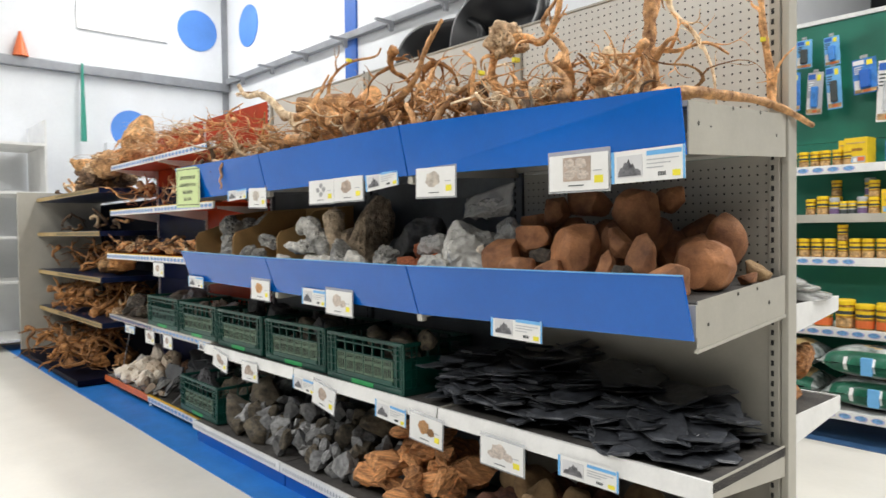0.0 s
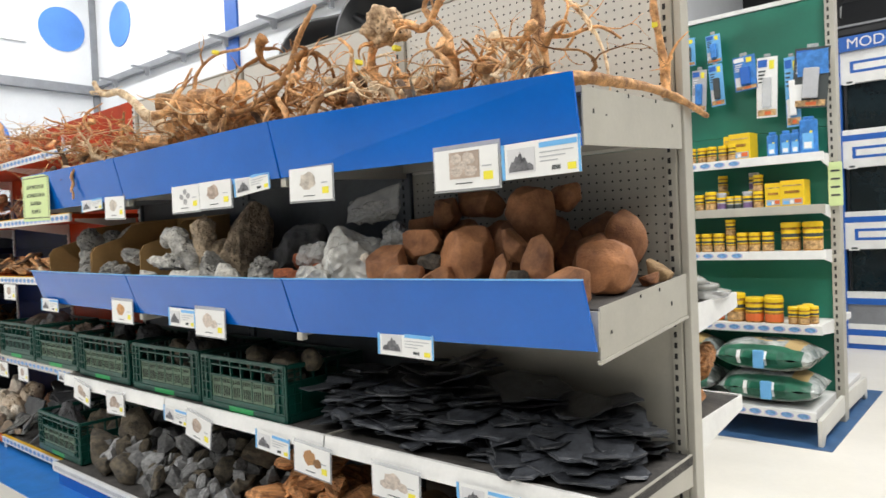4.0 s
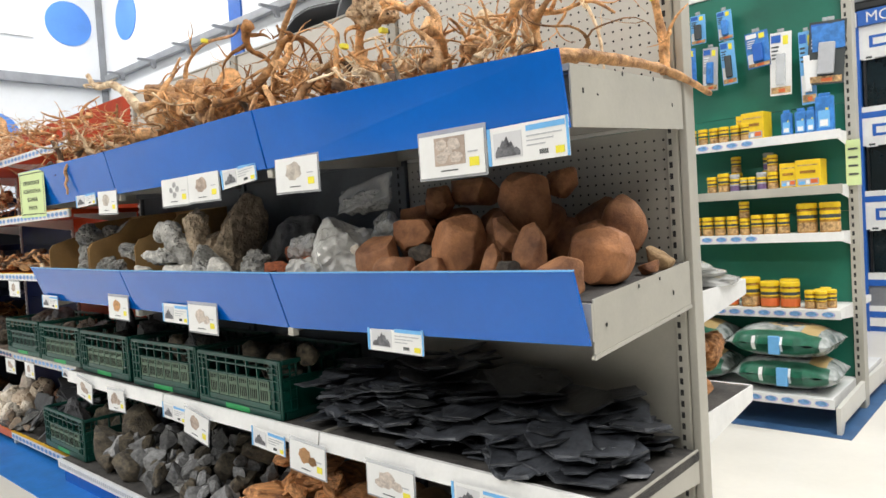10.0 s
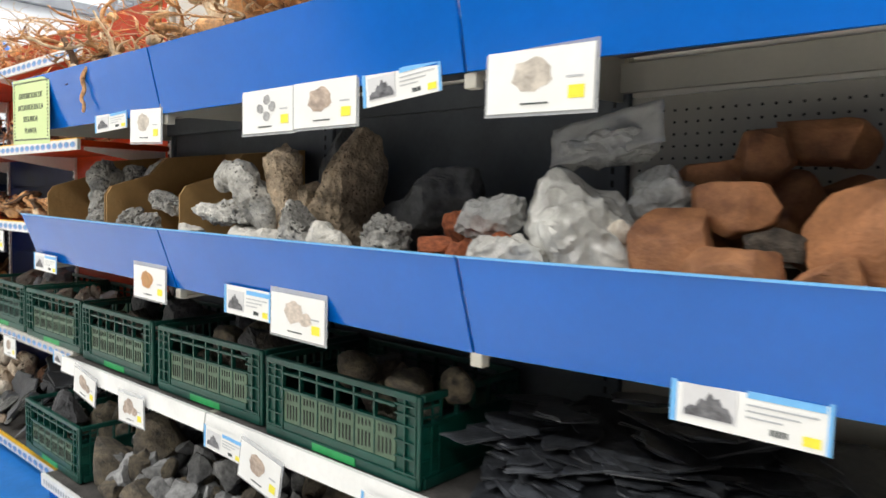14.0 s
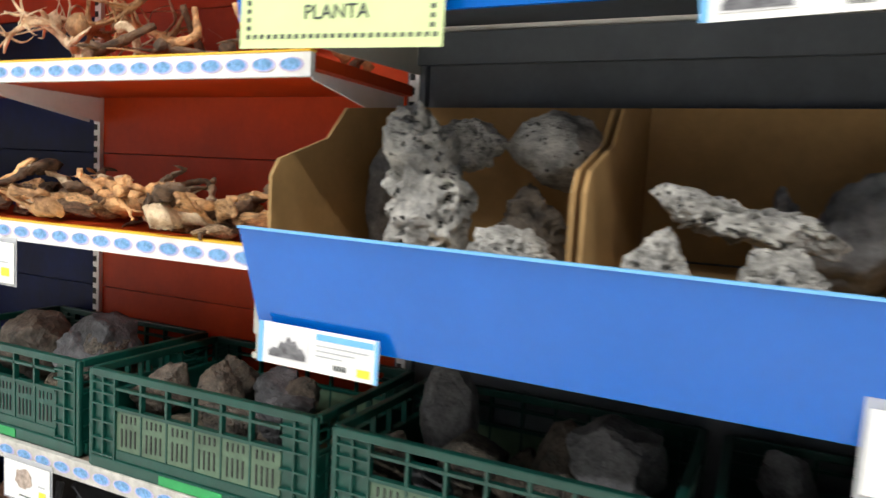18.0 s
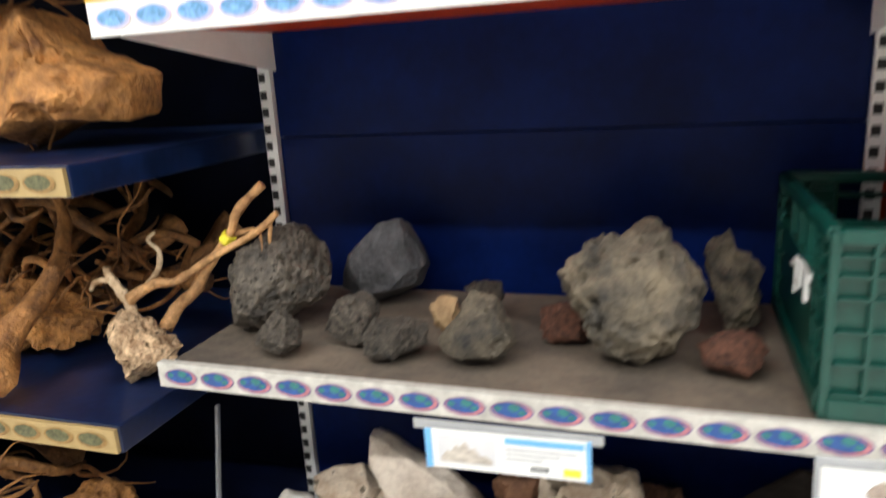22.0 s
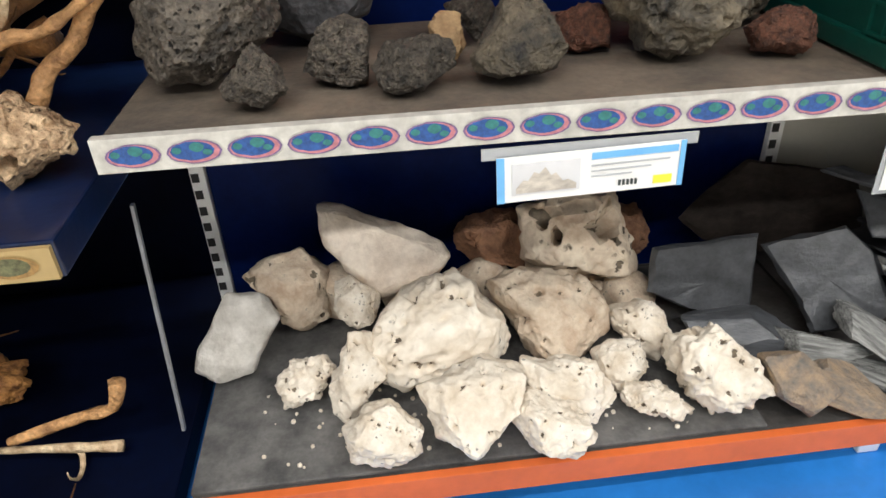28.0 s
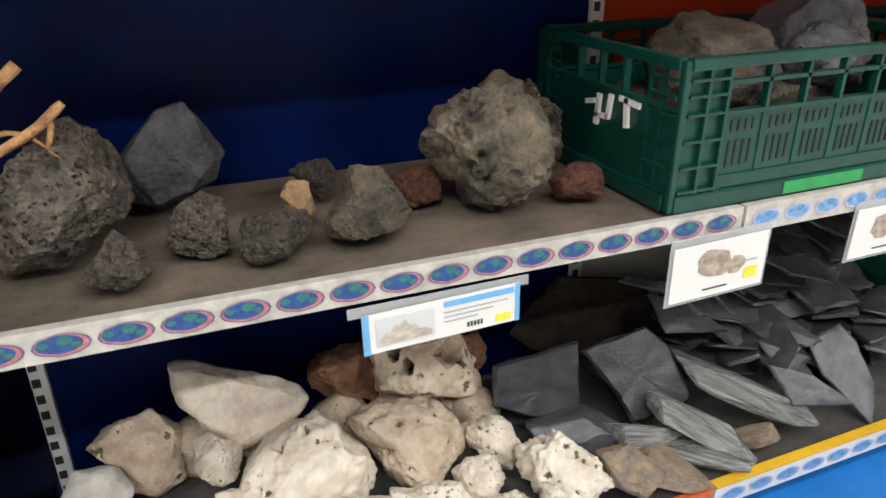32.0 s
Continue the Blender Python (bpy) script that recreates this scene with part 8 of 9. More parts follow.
lettering("Rocas Blancas con Agujeros", 0.0088, (0.052, -0.0032, -0.0112), (90, 0, 0), M_INK, white_strip)
# ---------------------------------------------------------------- green shelving with fish food
tagged(part("floor_strip", box(-2.0, -0.08, 2.8, 4.45, 0.0, 0.004), M_FLOOR_SHADED), "blue painted floor strip under the green shelving, shade in its colour", "floor", kind="structure")
green = thing("shelving_unit", (-0.9, 3.4, 0), "green steel shop shelving with white sticker lips", "shelving")
GX0, GX1 = -1.95, -0.19
for z0, z1 in ((0.1, 0.6), (0.602, 1.2), (1.202, 1.85), (1.852, 2.66)):
    part("back_panel", box(GX0, GX1, 3.5, 3.52, z0, z1, 0.002), M_GREEN, green)
part("backing", box(GX0, GX1, 3.521, 3.53, 0.05, 2.66), M_BEIGE, green)
part("top_rail", box(GX0, GX1, 3.49, 3.53, 2.662, 2.69), M_WHITE, green)
up = part("upright", box(-0.188, -0.135, 3.46, 3.56, 0, 2.7, 0.003), M_BEIGE, green)
slot_row(-0.168, 3.46, 0.2, 2.66, 0.05, 0.012, 0.026, up)
GSH = ((3.25, 1.675, 0), (3.25, 1.36, 1), (3.25, 1.082, 0), (3.1, 0.645, 0), (2.88, 0.185, 0))
for y0, z, olive in GSH:
    shelf = part("shelf", box(GX0, GX1, y0, 3.498, z - 0.03, z - 0.002), M_WHITE, green)
    lip = part("shelf_lip", box(GX0, GX1 + 0.02, y0 - 0.012, y0, z - 0.052, z + 0.002, 0.002), M_BEIGE if olive else M_WHITE, shelf)
    if not olive:
        ovals(lip, GX0 + 0.02, GX1 - (0.45 if z > 1 else 0.0), y0 - 0.0125, z - 0.025, 0.087, 1.05)
    part("side_plate", prism([(y0, z - 0.052), (3.5, z - 0.09), (3.5, z), (y0, z)], GX1 + 0.001, GX1 + 0.006), M_WHITE, shelf)
part("foot", prism([(2.85, 0.004), (2.9, 0.004), (2.94, 0.05), (3.5, 0.06), (3.5, 0.17), (2.85, 0.15)], -0.16, -0.137), M_CREAM_LIT_BEIGE, green, "cream steel foot rail")
part("foot", prism([(3.56, 0.06), (4.1, 0.05), (4.14, 0.004), (4.19, 0.004), (4.19, 0.15), (3.56, 0.17)], -0.16, -0.137), M_CREAM_LIT_BEIGE, green, "cream steel foot rail")
part("rear_shelf", box(GX0, GX1 + 0.02, 3.56, 4.15, 0.15, 0.18), M_WHITE, green)
part("rear_shelf", box(GX0, GX1 + 0.02, 3.56, 3.9, 0.6, 0.64), M_WHITE, green)


def jar(r, h, body, band, label, lid=M_LID):
    """A screw-top jar: ribbed lid with a top bevel, shoulder, body and printed band."""
    ob = thing("food_jar", (0, 0, 0), label, "food jar", "fish food jars")
    bm = cyl(r, r, h * 0.76, pose(0, 0, h * 0.38), 20)
    cyl(r, r * 0.88, h * 0.06, pose(0, 0, h * 0.79), 20, bm)
    part("body", bm, body, ob)
    bm = cyl(r * 1.05, r * 1.05, h * 0.14, pose(0, 0, h * 0.89), 20)
    cyl(r * 1.05, r * 0.93, h * 0.04, pose(0, 0, h * 0.98), 20, bm)
    part("lid", bm, lid, ob, "yellow screw lid")
    part("label_band", cyl(r * 1.012, r * 1.012, h * 0.3, pose(0, 0, h * 0.58), 20, caps=False), M_LID, ob)
    part("print_band", cyl(r * 1.016, r * 1.016, h * 0.12, pose(0, 0, h * 0.54), 20, caps=False), M_INK, ob)
    part("lower_band", cyl(r * 1.012, r * 1.012, h * 0.3, pose(0, 0, h * 0.2), 20, caps=False), band, ob)
    return ob


small = jar(0.03, 0.105, M_JAR, M_JAR_LABEL, "small amber fish food jar with a yellow lid")
mid = jar(0.035, 0.122, M_JAR, M_JAR_LABEL, "amber fish food jar with a yellow lid")
grey = jar(0.03, 0.11, M_INK_GREY, M_OVAL_RIM, "grey fish food jar with a pale lid", M_INK_GREY)
tiny = jar(0.024, 0.085, M_INK_GREY, M_INK, "tiny grey fish food jar with a yellow lid")
big = jar(0.055, 0.178, M_JAR, M_JAR_LABEL, "large amber fish food tub with a yellow lid")
red_tub = jar(0.053, 0.155, M_JAR, M_ORANGE, "fish food tub with a red band and a yellow lid")
small.matrix_basis = pose(-1.06, 3.31, 1.675)
mid.matrix_basis = pose(-0.98, 3.31, 1.082)
grey.matrix_basis = pose(-0.795, 3.31, 1.36)
tiny.matrix_basis = pose(-0.74, 3.31, 1.36)
big.matrix_basis = pose(-0.385, 3.33, 1.082)
red_tub.matrix_basis = pose(-0.575, 3.19, 0.645)
for k in range(5):
    copy_thing(small, pose(-0.985 + 0.068 * k, 3.31 + 0.012 * (k % 2), 1.675, 0, 0, 40 * k))
for me, x, y, z in ((small, -0.94, 3.31, 1.36), (mid, -0.865, 3.31, 1.36), (tiny, -0.69, 3.31, 1.36), (grey, -0.63, 3.31, 1.36), (small, -0.565, 3.31, 1.36), (small, -0.565, 3.315, 1.466), (mid, -0.82, 3.42, 1.36), (small, -0.82, 3.42, 1.483), (mid, -0.62, 3.42, 1.36), (grey, -0.62, 3.42, 1.483),
                    (mid, -0.9, 3.31, 1.082), (mid, -0.82, 3.31, 1.082), (small, -0.745, 3.31, 1.082), (small, -0.745, 3.31, 1.188), (mid, -0.67, 3.31, 1.082), (mid, -0.595, 3.31, 1.082), (mid, -0.515, 3.31, 1.082), (mid, -1.06, 3.31, 1.082), (mid, -1.14, 3.31, 1.082), (mid, -0.7, 3.42, 1.082), (big, -0.26, 3.33, 1.082),
                    (big, -0.69, 3.2, 0.645), (red_tub, -0.46, 3.19, 0.645), (red_tub, -0.5, 3.33, 0.645), (red_tub, -0.82, 3.2, 0.645), (big, -0.94, 3.22, 0.645), (big, -1.08, 3.22, 0.645),
                    (small, -0.345, 3.17, 0.645), (small, -0.285, 3.16, 0.645), (small, -0.31, 3.24, 0.645), (small, -0.25, 3.23, 0.645), (small, -0.3, 3.33, 0.645)):
    copy_thing(me, pose(x, y, z, 0, 0, x * 900))


def carton_box(x, y, z, w, d, h, mat, label, turn=0):
    ob = thing("food_box", (0, 0, 0), label, "food box", "packaged fish care boxes")
    part("box_body", box(-w / 2, w / 2, -d / 2, d / 2, 0, h, 0.003), mat, ob)
    plate("label_panel", -w * 0.42, w * 0.42, h * 0.06, h * 0.3, -d / 2 - 0.001, M_INK_GREY, ob)
    plate("label_stripe", -w * 0.32, w * 0.3, h * 0.5, h * 0.6, -d / 2 - 0.001, M_JAR, ob)
    plate("label_stripe", -w * 0.4, w * 0.4, h * 0.78, h * 0.82, -d / 2 - 0.001, M_JAR_LABEL, ob)
    plate("label_picture", w * 0.1, w * 0.38, h * 0.12, h * 0.27, -d / 2 - 0.0026, M_ORANGE, ob)
    plate("label_picture", -w * 0.36, -w * 0.12, h * 0.08, h * 0.2, -d / 2 - 0.0026, M_STRIPE, ob)
    plate("label_picture", -w * 0.08, w * 0.06, h * 0.1, h * 0.24, -d / 2 - 0.0026, M_PAPER, ob)
    ob.matrix_basis = pose(x, y, z, 0, 0, turn)
    return ob


carton_box(-0.74, 3.4, 1.675, 0.1, 0.1, 0.165, M_LID, "yellow carton of fish food on a white shelf", 8)
carton_box(-0.66, 3.35, 1.675, 0.14, 0.12, 0.17, M_LID, "yellow carton of fish food on a white shelf", -6)
carton_box(-0.475, 3.34, 1.36, 0.095, 0.1, 0.15, M_LID, "yellow carton of fish food on a shelf", 4)
carton_box(-0.355, 3.34, 1.36, 0.14, 0.12, 0.16, M_LID, "yellow carton of fish food on a shelf", -3)


def bottle(x, y, z, w, h):
    """A flat-sided blue bottle with rounded shoulders and a printed label."""
    ob = thing("treatment_bottle", (0, 0, 0), "blue plastic bottle of water treatment with a pale label", "bottle", "blue bottles")
    part("bottle_body", box(-w / 2, w / 2, -0.022, 0.022, 0, h, 0.012), M_PACK_BLUE, ob)
    part("cap", box(-w * 0.3, w * 0.3, -0.016, 0.016, h - 0.002, h + 0.018, 0.005), M_PACK_BLUE, ob)
    plate("label_panel", -w * 0.34, w * 0.26, h * 0.12, h * 0.6, -0.0235, M_STRIPE, ob)
    plate("label_picture", -w * 0.26, w * 0.16, h * 0.16, h * 0.34, -0.025, M_PAPER, ob)
    plate("label_dot", w * 0.05, w * 0.2, h * 0.6, h * 0.66, -0.025, M_STICKER, ob)
    ob.matrix_basis = pose(x, y, z, 0, 0, 8)
    return ob


for x, w, h in ((-0.475, 0.065, 0.14), (-0.395, 0.07, 0.14), (-0.34, 0.06, 0.14), (-0.265, 0.1, 0.21)):
    bottle(x, 3.33, 1.675, w, h)


def blister(x, z, w, h, mat, item, label, tilt=0):
    ob = thing("blister_pack", (0, 0, 0), label, "blister pack", "hanging blister packs")
    part("card", box(-w / 2, w / 2, -0.002, 0.0, -h, 0, 0), mat, ob)
    part("header", box(-w * 0.16, w * 0.16, -0.002, 0.0, 0.0005, 0.022, 0), M_SLEEVE, ob)
    part("bubble", box(-w * 0.2, w * 0.24, -0.028, -0.0022, -h * 0.84, -h * 0.34, 0.007), item, ob, "moulded item under the bubble")
    plate("price_sticker", w * 0.1, w * 0.34, -h * 0.2, -h * 0.06, -0.0032, M_STICKER, ob)
    plate("print_panel", -w * 0.45, -w * 0.22, -h * 0.9, -h * 0.6, -0.0032, M_PAPER, ob)
    plate("print_picture", -w * 0.45, w * 0.45, -h * 0.97, -h * 0.87, -0.0034, M_JAR_LABEL, ob)
    plate("print_spot", -w * 0.1, w * 0.2, -h * 0.955, -h * 0.9, -0.0048, M_ORANGE, ob)
    plate("print_band", -w * 0.45, 0.0, -h * 0.16, -h * 0.04, -0.0034, M_TANKBLUE if mat is not M_PACK_BLUE else M_PAPER, ob)
    for j in range(4):
        plate("text_line", -w * 0.42, -w * (0.08 + 0.05 * (j % 2)), -h * (0.24 + 0.06 * j), -h * (0.215 + 0.06 * j), -0.0034, M_INK if mat in (M_PAPER, M_STRIPE) else M_PAPER, ob)
    part("hook", cyl(0.003, 0.003, 0.12, pose(0, 0.035, 0.012, 90), 8), M_STEEL_GREY, ob, "steel peg hook")
    ob.matrix_basis = pose(x, 3.405, z, 0, tilt, 0)
    return ob


for k, (x, z, w, h, mt) in enumerate(((-0.85, 2.54, 0.095, 0.19, M_STRIPE), (-1.02, 2.55, 0.1, 0.19, M_STRIPE), (-0.945, 2.32, 0.1, 0.28, M_INK_GREY), (-0.84, 2.34, 0.092, 0.28, M_STRIPE), (-1.1, 2.34, 0.11, 0.26, M_PACK_BLUE))):
    blister(x, z, w, h, mt, M_INK if k % 2 else M_PACK_BLUE, "blue carded aquarium accessory on a hook", 3 * (k % 3) - 3)
blister(-0.657, 2.36, 0.14, 0.225, M_PACK_BLUE, M_TANKBLUE, "blue carded aquarium accessory on a hook", -4)
blister(-0.51, 2.325, 0.125, 0.385, M_PAPER, M_SLEEVE, "tall white carded tube on a hook", 2)
blister(-0.37, 2.3, 0.085, 0.44, M_STRIPE, M_PAPER, "tall pale blue carded tube on a hook", -1)
glove = blister(-0.24, 2.33, 0.2, 0.37, M_INK, M_INK_GREY, "large dark carded glove pack on a hook", 5)
glove.location.y = 3.382
plateband = part("card_print", box(-0.33, -0.155, 3.3745, 3.3785, 2.16, 2.31), M_PACK_BLUE)
tagged(plateband, "blue printed header of the glove pack", "blister pack", "hanging blister packs")
flag = thing("paper_notice", (-0.15, 3.4, 1.5), "small pale green paper notice on a post", "notice")
plate("paper", -0.19, -0.11, 1.35, 1.62, 3.44, M_PAPER_GREEN, flag)
for k in range(4):
    plate("text_line", -0.175, -0.125, 1.41 + 0.05 * k, 1.422 + 0.05 * k, 3.4375, M_INK, flag)


def sack(at, w, d, h, turn, seed):
    """A plump printed bag of gravel."""
    ob = thing("gravel_bag", (0, 0, 0), "shiny plastic sack of planted-tank substrate with green print", "bag", "substrate bags")
    bm = bmesh.new()
    bmesh.ops.create_grid(bm, x_segments=26, y_segments=18, size=1.0)
    lower = bmesh.ops.duplicate(bm, geom=bm.verts[:] + bm.edges[:] + bm.faces[:])
    low_set = {g for g in lower["geom"] if isinstance(g, bmesh.types.BMVert)}
    for v in bm.verts:
        u, t = v.co.x, v.co.y
        puff = max(0.0, (1 - abs(u) ** 3.2)) ** 0.6 * max(0.0, (1 - abs(t) ** 2.6)) ** 0.6
        wr = 0.12 * noise.noise(Vector((u * 4 + seed, t * 5, seed))) * (0.3 + abs(u))
        zz = h / 2 + (h / 2) * (puff + wr) * (-1 if v in low_set else 1)
        v.co = Vector((u * w / 2, t * d / 2, max(zz, 0.002)))
    bmesh.ops.remove_doubles(bm, verts=bm.verts[:], dist=0.002)
    for f in bm.faces:
        c = f.calc_center_median()
        t, u, up = c.y * 2 / d, c.x * 2 / w, c.z > h / 2
        ring = (u - 0.1) ** 2 / 0.14 + (t + 0.05) ** 2 / 0.12
        slot = 0
        if abs(u) < 0.82:
            if t < -0.93:
                slot = 2 if int((u + 1) * 17) % 9 == 0 else 1
            elif not up and t < -0.75:
                slot = 1
            elif up and -0.84 < t < -0.68:
                slot = 1
            elif up and 0.55 < ring < 1.0:
                slot = 4
            elif up and ring <= 0.55:
                slot = 3
            elif up and 0.45 < u < 0.75 and t < 0.3:
                slot = 4
        f.material_index = slot
    part("bag_body", bm, [M_SACK, M_PACK_GREEN, M_PAPER, M_INK, M_WOODLIP], ob, smooth=True)
    part("tape_strip", box(-0.03, 0.03, -d / 2 - 0.006, -d / 2 + 0.02, h * 0.2, h * 0.75, 0.004), M_STRIPE, ob, "pale blue tape strip")
    ob.matrix_basis = pose(*at, 0, 0, turn)
    return ob


bag = sack((-0.45, 3.1, 0.19), 0.56, 0.4, 0.19, 2, 1)
copy_thing(bag, pose(-0.47, 3.1, 0.37, 0, 0, -3))
copy_thing(bag, pose(-1.05, 3.12, 0.19, 0, 0, 4))
copy_thing(bag, pose(-1.06, 3.12, 0.375, 0, 0, 1))
copy_thing(bag, pose(-0.55, 3.86, 0.182, 0, 0, 90))

# goods on the other side of the beige shelving
for k in range(4):
    me = rock_data("plastic_packet", 1100 + k, M_CLEAR, sub=3, amp=0.2, facets=10, grain=0.08)
    stone("plastic_packet", me, (-0.1 - 0.02 * k, 0.95 - 0.04 * k, 1.05 + 0.024 * k), (0.22, 0.2, 0.045), (0, 3, 20 * k), "flat clear plastic packet on a rear shelf", "packet", "clear packets")
for k in range(5):
    stone("petrified_wood", PE[k % 5], (-0.16 - 0.08 * (k % 2), 0.82 + 0.05 * k, 0.72 + 0.06 * (k % 3)), (0.22, 0.14, 0.13), (20 * k, 10, 40 * k), "brown block of petrified wood on a rear shelf", "petrified wood", "petrified wood blocks")

# ---------------------------------------------------------------- aquarium rack
tank = thing("aquarium_rack", (1.2, 6.6, 0), "blue and white aquarium rack with dark tanks", "aquarium rack")
TX0, TX1 = -0.62, 3.4
part("back_board", box(TX0, TX1, 6.9, 6.95, 0, 2.98), M_TANKBLUE, tank)
part("side_post", box(TX0 - 0.1, TX0, 6.22, 6.9, 0, 2.98, 0.003), M_TANKBLUE, tank)
part("side_post", box(TX1, TX1 + 0.1, 6.22, 6.9, 0, 2.98, 0.003), M_TANKBLUE, tank)
for z0, z1, y, mt in ((0.0, 0.05, 6.25, M_TANKBLUE), (0.05, 0.13, 6.235, M_WHITE), (0.13, 0.19, 6.235, M_TANKBLUE), (0.19, 0.24, 6.235, M_WHITE), (0.24, 0.43, 6.26, M_STEEL_GREY), (0.43, 0.49, 6.235, M_TANKBLUE), (0.49, 0.55, 6.235, M_WHITE)):
    part("trim_board", box(TX0, TX1, y, 6.89, z0, z1), mt, tank)
for z0, z1 in ((0.96, 1.32), (1.74, 2.1), (2.54, 2.84)):
    band = part("front_board", box(TX0, TX1, 6.235, 6.89, z0, z1), M_WHITE, tank, "white front board with blue outlined panels")
    if z1 < 2.5:
        plate("blue_stripe", TX0, TX1, z1 - 0.105, z1 - 0.05, 6.234, M_TANKBLUE, band)
    zc = z0 + (0.15 if z1 > 2.5 else 0.14)
    for x in (TX0 + 0.08, TX0 + 1.45, TX0 + 2.75):
        for xa, xb, za, zb in ((x, x + 1.2, zc + 0.03, zc + 0.055), (x, x + 1.2, zc - 0.055, zc - 0.03), (x, x + 0.03, zc - 0.03, zc + 0.03), (x + 1.17, x + 1.2, zc - 0.03, zc + 0.03)):
            plate("outline_bar", xa, xb, za, zb, 6.234, M_TANKBLUE, band)
    for k in range(14):
        x = TX0 + 0.03 + 0.28 * k + 0.04 * (k % 3)
        if x + 0.1 < TX1:
            plate("price_label", x, x + 0.09, z0 - 0.012, z0 + 0.028, 6.233, M_PAPER, band)
            plate("price_label", x + 0.02, x + 0.07, z0, z0 + 0.018, 6.231, M_INK, band)
for z0, z1 in ((0.55, 0.96), (1.32, 1.74), (2.1, 2.54)):
    part("tank_water", box(TX0, TX1, 6.3, 6.89, z0, z1), M_WATER, tank, "dark aquarium behind glass")
    for x in (TX0 + 0.02, TX0 + 1.35, TX0 + 2.65):
        part("tank_divider", box(x, x + 0.02, 6.27, 6.3, z0, z1), M_BLACK, tank)
part("sign_board", box(TX0, TX1, 6.2, 6.24, 2.842, 2.98), M_TANKBLUE, tank, "blue sign board")
part("sign_end", box(TX0 - 0.1, TX0 - 0.01, 6.2, 6.22, 2.84, 2.97), M_WHITE, tank)
lettering("MODULO", 0.135, (TX0 + 0.06, 6.198, 2.865), (90, 0, 0), M_PAPER, tank, "sign_letters", "LEFT")
lettering("N", 0.135, (TX0 + 0.82, 6.198, 2.865), (90, 0, 0), M_PAPER, tank, "sign_letters", "LEFT")
part("top_duct", box(TX0 - 0.1, TX1, 6.22, 6.9, 2.985, 3.07, 0.02), M_BLACK, tank, "black canopy edge on top")
part("top_rail", box(TX0 - 0.1, TX1, 6.24, 6.3, 3.075, 3.1, 0.005), M_STEEL_GREY, tank)
part("top_hood", prism([(6.3, 3.07), (6.9, 3.07), (6.9, 3.5), (6.6, 3.5), (6.4, 3.35)], TX0, TX1), M_BLACK, tank, "black rounded hood over the tanks")
# board added in place of unidentified dark things with white loops
banner = tagged(part("wall_banner", box(-2.0, 5.0, 7.93, 7.99, 3.0, 4.6, 0.01), M_BLACK), "black board standing in for dark things above the aquariums", "banner", kind="structure")
for k in range(6):
    vs, fs = [], []
    x0 = -1.85 + 0.2 * k
    tube_into(vs, fs, [Vector((x0 + 0.05 * math.sin(q * 1.1 + k), 7.9, 3.15 + 0.09 * q)) for q in range(9)], [0.02] * 9, 8, R5)
    me = bpy.data.meshes.new("white_stroke")
    me.from_pydata([tuple(v) for v in vs], [], fs)
    me.materials.append(M_PAPER)
    ob = new("white_stroke", me)
    ob.parent = banner
# artificial plant hung over the end of the green shelving
plant = thing("hanging_plant", (-0.25, 3.4, 2.7), "yellow-green artificial plant over a shelf end", "plant")
RP = random.Random(9)
vs, fs = [], []
tube_into(vs, fs, [Vector((-0.33, 3.42, 2.72)), Vector((-0.2, 3.36, 2.8)), Vector((0.0, 3.3, 2.84)), Vector((0.16, 3.26, 2.87))], [0.006, 0.006, 0.005, 0.003], 6, RP)
me = bpy.data.meshes.new("stem")
me.from_pydata([tuple(v) for v in vs], [], fs)
me.materials.append(M_LEAF)
ob = new("stem", me)
ob.parent = plant
ob.matrix_parent_inverse = Matrix.Translation(-plant.location)
leaf = bpy.data.meshes.new("leaf")
leaf.from_pydata([(0, 0, 0), (0.03, 0.016, 0.006), (0.03, -0.016, 0.006), (0.075, 0.014, 0.008), (0.075, -0.014, 0.008), (0.12, 0, -0.004), (0.04, 0, -0.002)], [], [(0, 2, 6), (0, 6, 1), (1, 6, 3), (6, 2, 4), (6, 4, 5), (6, 5, 3)])
leaf.materials.append(M_LEAF)
for k in range(42):
    f = RP.random()
    ob = new("leaf", leaf)
    ob.parent = plant
    ob.location = (-0.08 + 0.5 * (f - 0.5) , -0.04 - 0.1 * f + RP.uniform(-0.04, 0.04), 0.08 + 0.08 * f + RP.uniform(-0.04, 0.03))
    ob.rotation_euler = (RP.uniform(-0.8, 0.8), RP.uniform(-0.6, 0.8), RP.uniform(-2.6, 0.6))

# ---------------------------------------------------------------- wall rails, stripe and pond shells
for y0, y1 in ((FY0, 2.94),):
    rail = part("wall_rail", box(FX0, FX0 + 0.09, y0, y1, 3.36, 3.48, 0.01), M_STEEL_GREY)
    tagged(rail, "grey steel rail along the white wall", "rail", kind="structure")
rail = tagged(part("wall_rail", box(FX0 + 0.1, -2.05, 2.87, 2.945, 3.46, 3.54, 0.01), M_STEEL_GREY), "grey steel rail along the white wall", "rail", kind="structure")
for k in range(9):
    x = -8.3 + 0.85 * k
    part("rail_bracket", prism([(2.64, 3.46), (2.86, 3.46), (2.86, 3.36), (2.82, 3.36), (2.8, 3.43), (2.64, 3.44)], x, x + 0.04), M_STEEL_GREY, rail)
tagged(part("wall_seam", box(FX0 + 0.001, FX0 + 0.02, 2.86, 2.945, 0, FH), M_STEEL_GREY), "dark corner seam of the wall panels", "wall trim", kind="structure")
tagged(part("wall_stripe", box(-5.86, -5.64, 2.925, 2.949, 0, FH), M_TANKBLUE), "vertical blue steel column on the wall", "column", kind="structure")
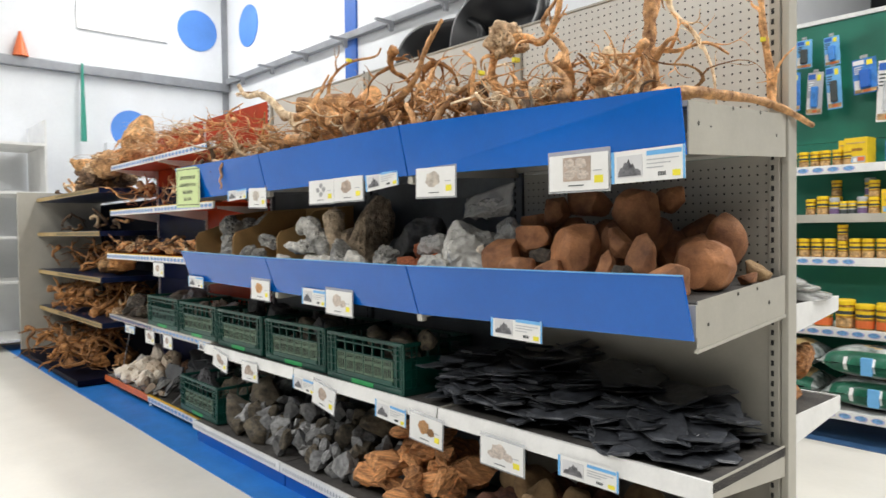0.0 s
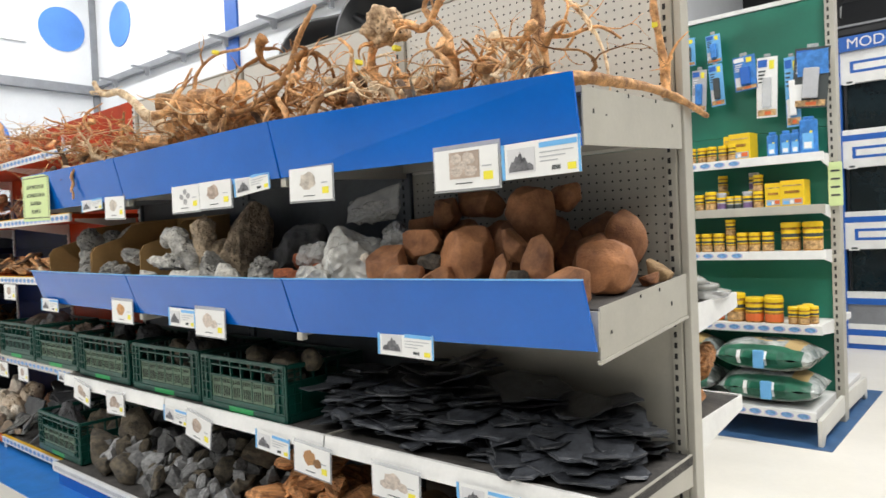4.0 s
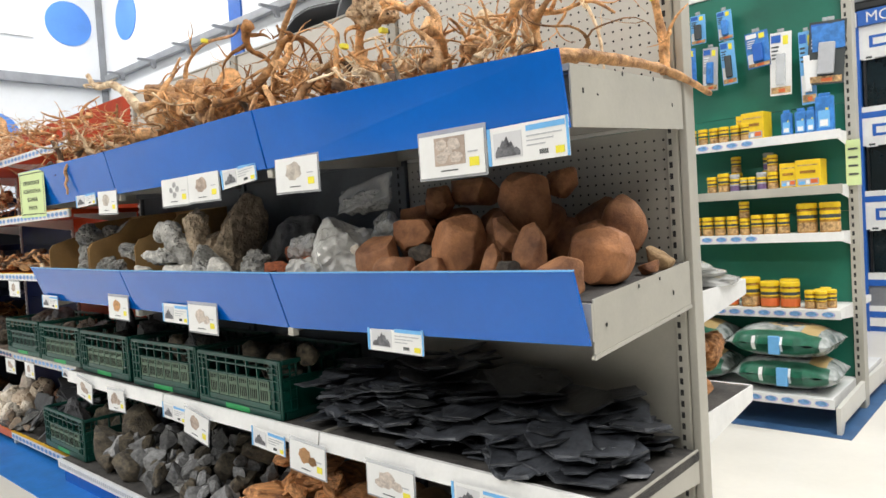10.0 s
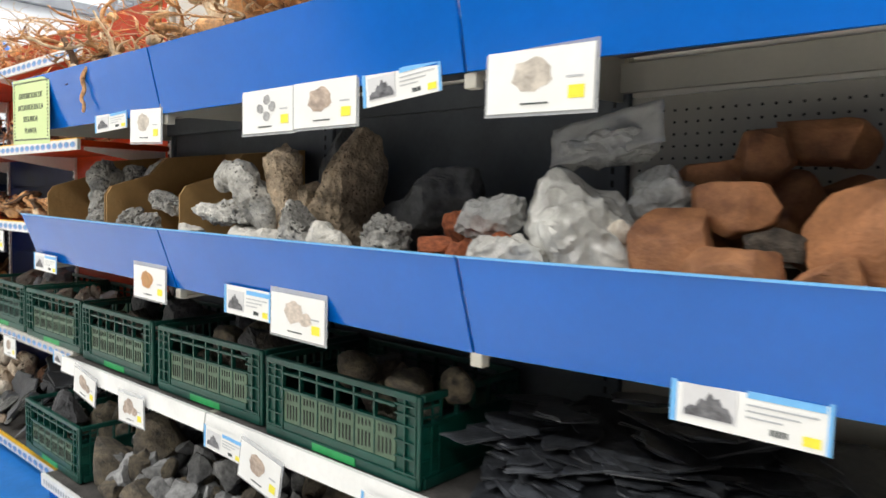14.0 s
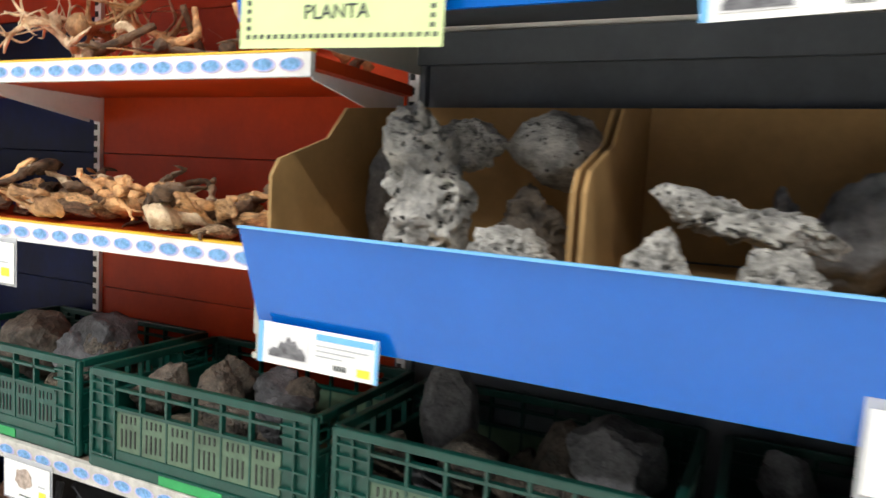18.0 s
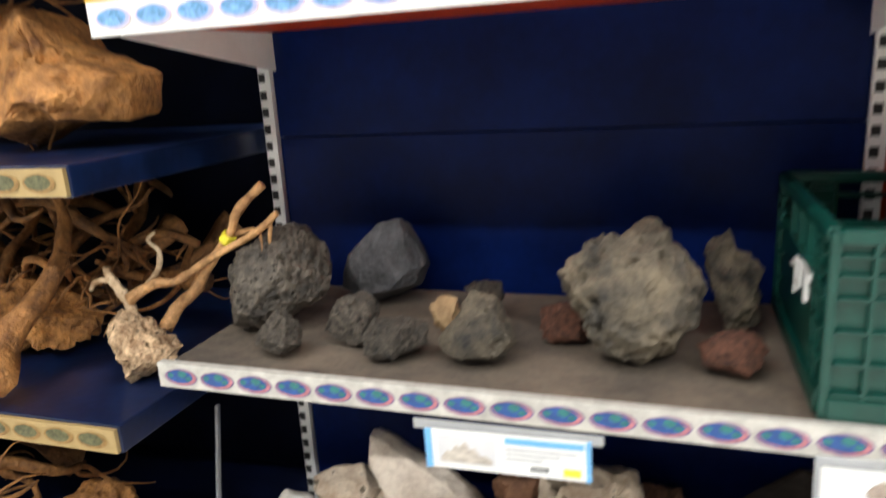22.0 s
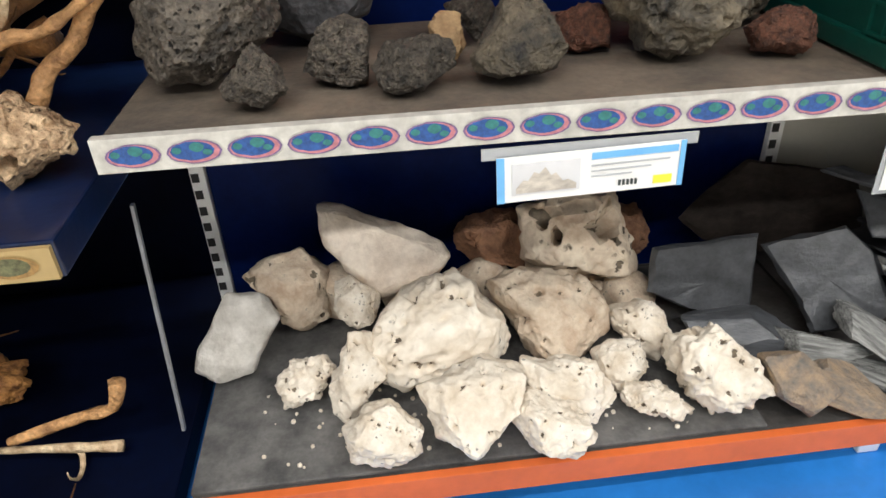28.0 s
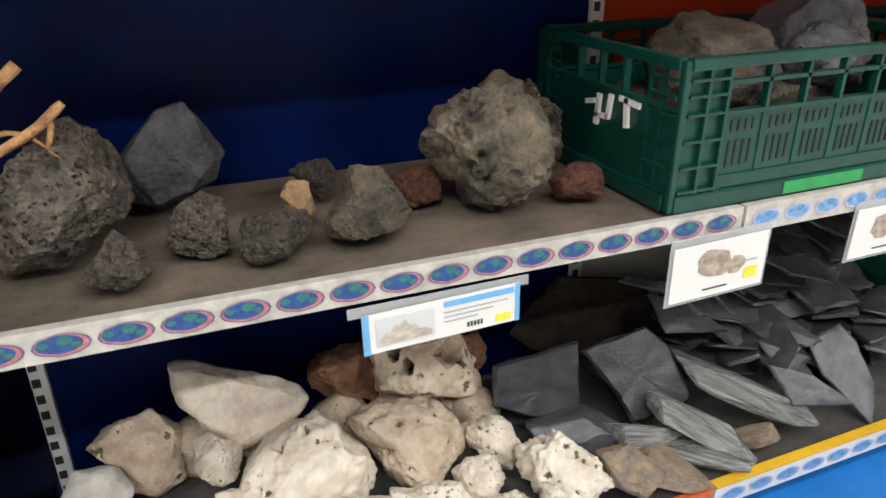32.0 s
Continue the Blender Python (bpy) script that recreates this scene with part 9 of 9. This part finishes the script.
tagged(part("window_1", box(FX0 + 0.001, FX0 + 0.03, 0.9, 2.05, 3.95, 5.2, 0.005), M_PAPER), "bright white wall panel with a step edge", "wall panel", kind="structure")
tagged(part("wall_box", box(FX0 + 0.001, FX0 + 0.12, 1.2, 1.75, 1.7, 2.5, 0.01), M_WALL), "white box cabinet on the wall", "wall cabinet", kind="structure")
cone = thing("traffic_cone", (-8.86, 0.25, 3.48), "small orange cone on the wall rail", "cone")
part("cone_body", cyl(0.09, 0.015, 0.3, pose(-8.93, 0.25, 3.63), 16), M_ORANGE, cone)
pole = part("flag_pole", cyl(0.04, 0.015, 1.0, pose(-8.85, 0.92, 2.98), 8), M_GREENTRIM)
tagged(pole, "green furled net hanging on the wall", "net", kind="structure")

wallrack = tagged(part("wall_shelf", box(-6.6, -2.1, 1.75, 2.9, 2.2, 2.24), M_WHITE), "white high shelf against the wall", "shelf", kind="structure")
for x in (-6.4, -4.4, -2.3):
    part("shelf_leg", box(x, x + 0.05, 2.8, 2.85, 0.004, 2.2), M_WHITE, wallrack)


def pond_shell(x, y, z, w, h, turn):
    """A moulded pond liner standing on its side: a wavy rim with a sunken tray."""
    ob = thing("pond_shell", (0, 0, 0), "black moulded plastic pond shell standing on edge", "pond liner", "black pond shells")
    bm = bmesh.new()
    rings = []
    n = 48
    for sc, dy in ((1.0, 0.0), (1.0, -0.05), (0.9, -0.06), (0.84, 0.05), (0.7, 0.06), (0.62, 0.2), (0.4, 0.22)):
        ring = []
        for k in range(n):
            a = 2 * math.pi * k / n
            r = 1 + 0.13 * math.sin(3 * a + 0.6) + 0.06 * math.sin(2 * a)
            ring.append(bm.verts.new((w / 2 * sc * r * math.cos(a), dy, h / 2 * sc * r * math.sin(a))))
        rings.append(ring)
    for r0, r1 in zip(rings, rings[1:]):
        for k in range(n):
            bm.faces.new((r0[k], r0[(k + 1) % n], r1[(k + 1) % n], r1[k]))
    bm.faces.new(rings[-1])
    bmesh.ops.recalc_face_normals(bm, faces=bm.faces)
    part("shell", bm, M_BLACK, ob, smooth=True)
    ob.matrix_basis = pose(x, y, z, -12, 0, turn)
    return ob


pond_shell(-3.45, 2.2, 2.66, 0.95, 0.8, 6)
pond_shell(-2.75, 2.15, 2.72, 1.0, 0.9, -4)
pond_shell(-4.5, 2.25, 2.5, 0.95, 0.5, 5)
pond_shell(-5.4, 2.3, 2.5, 0.9, 0.5, -5)
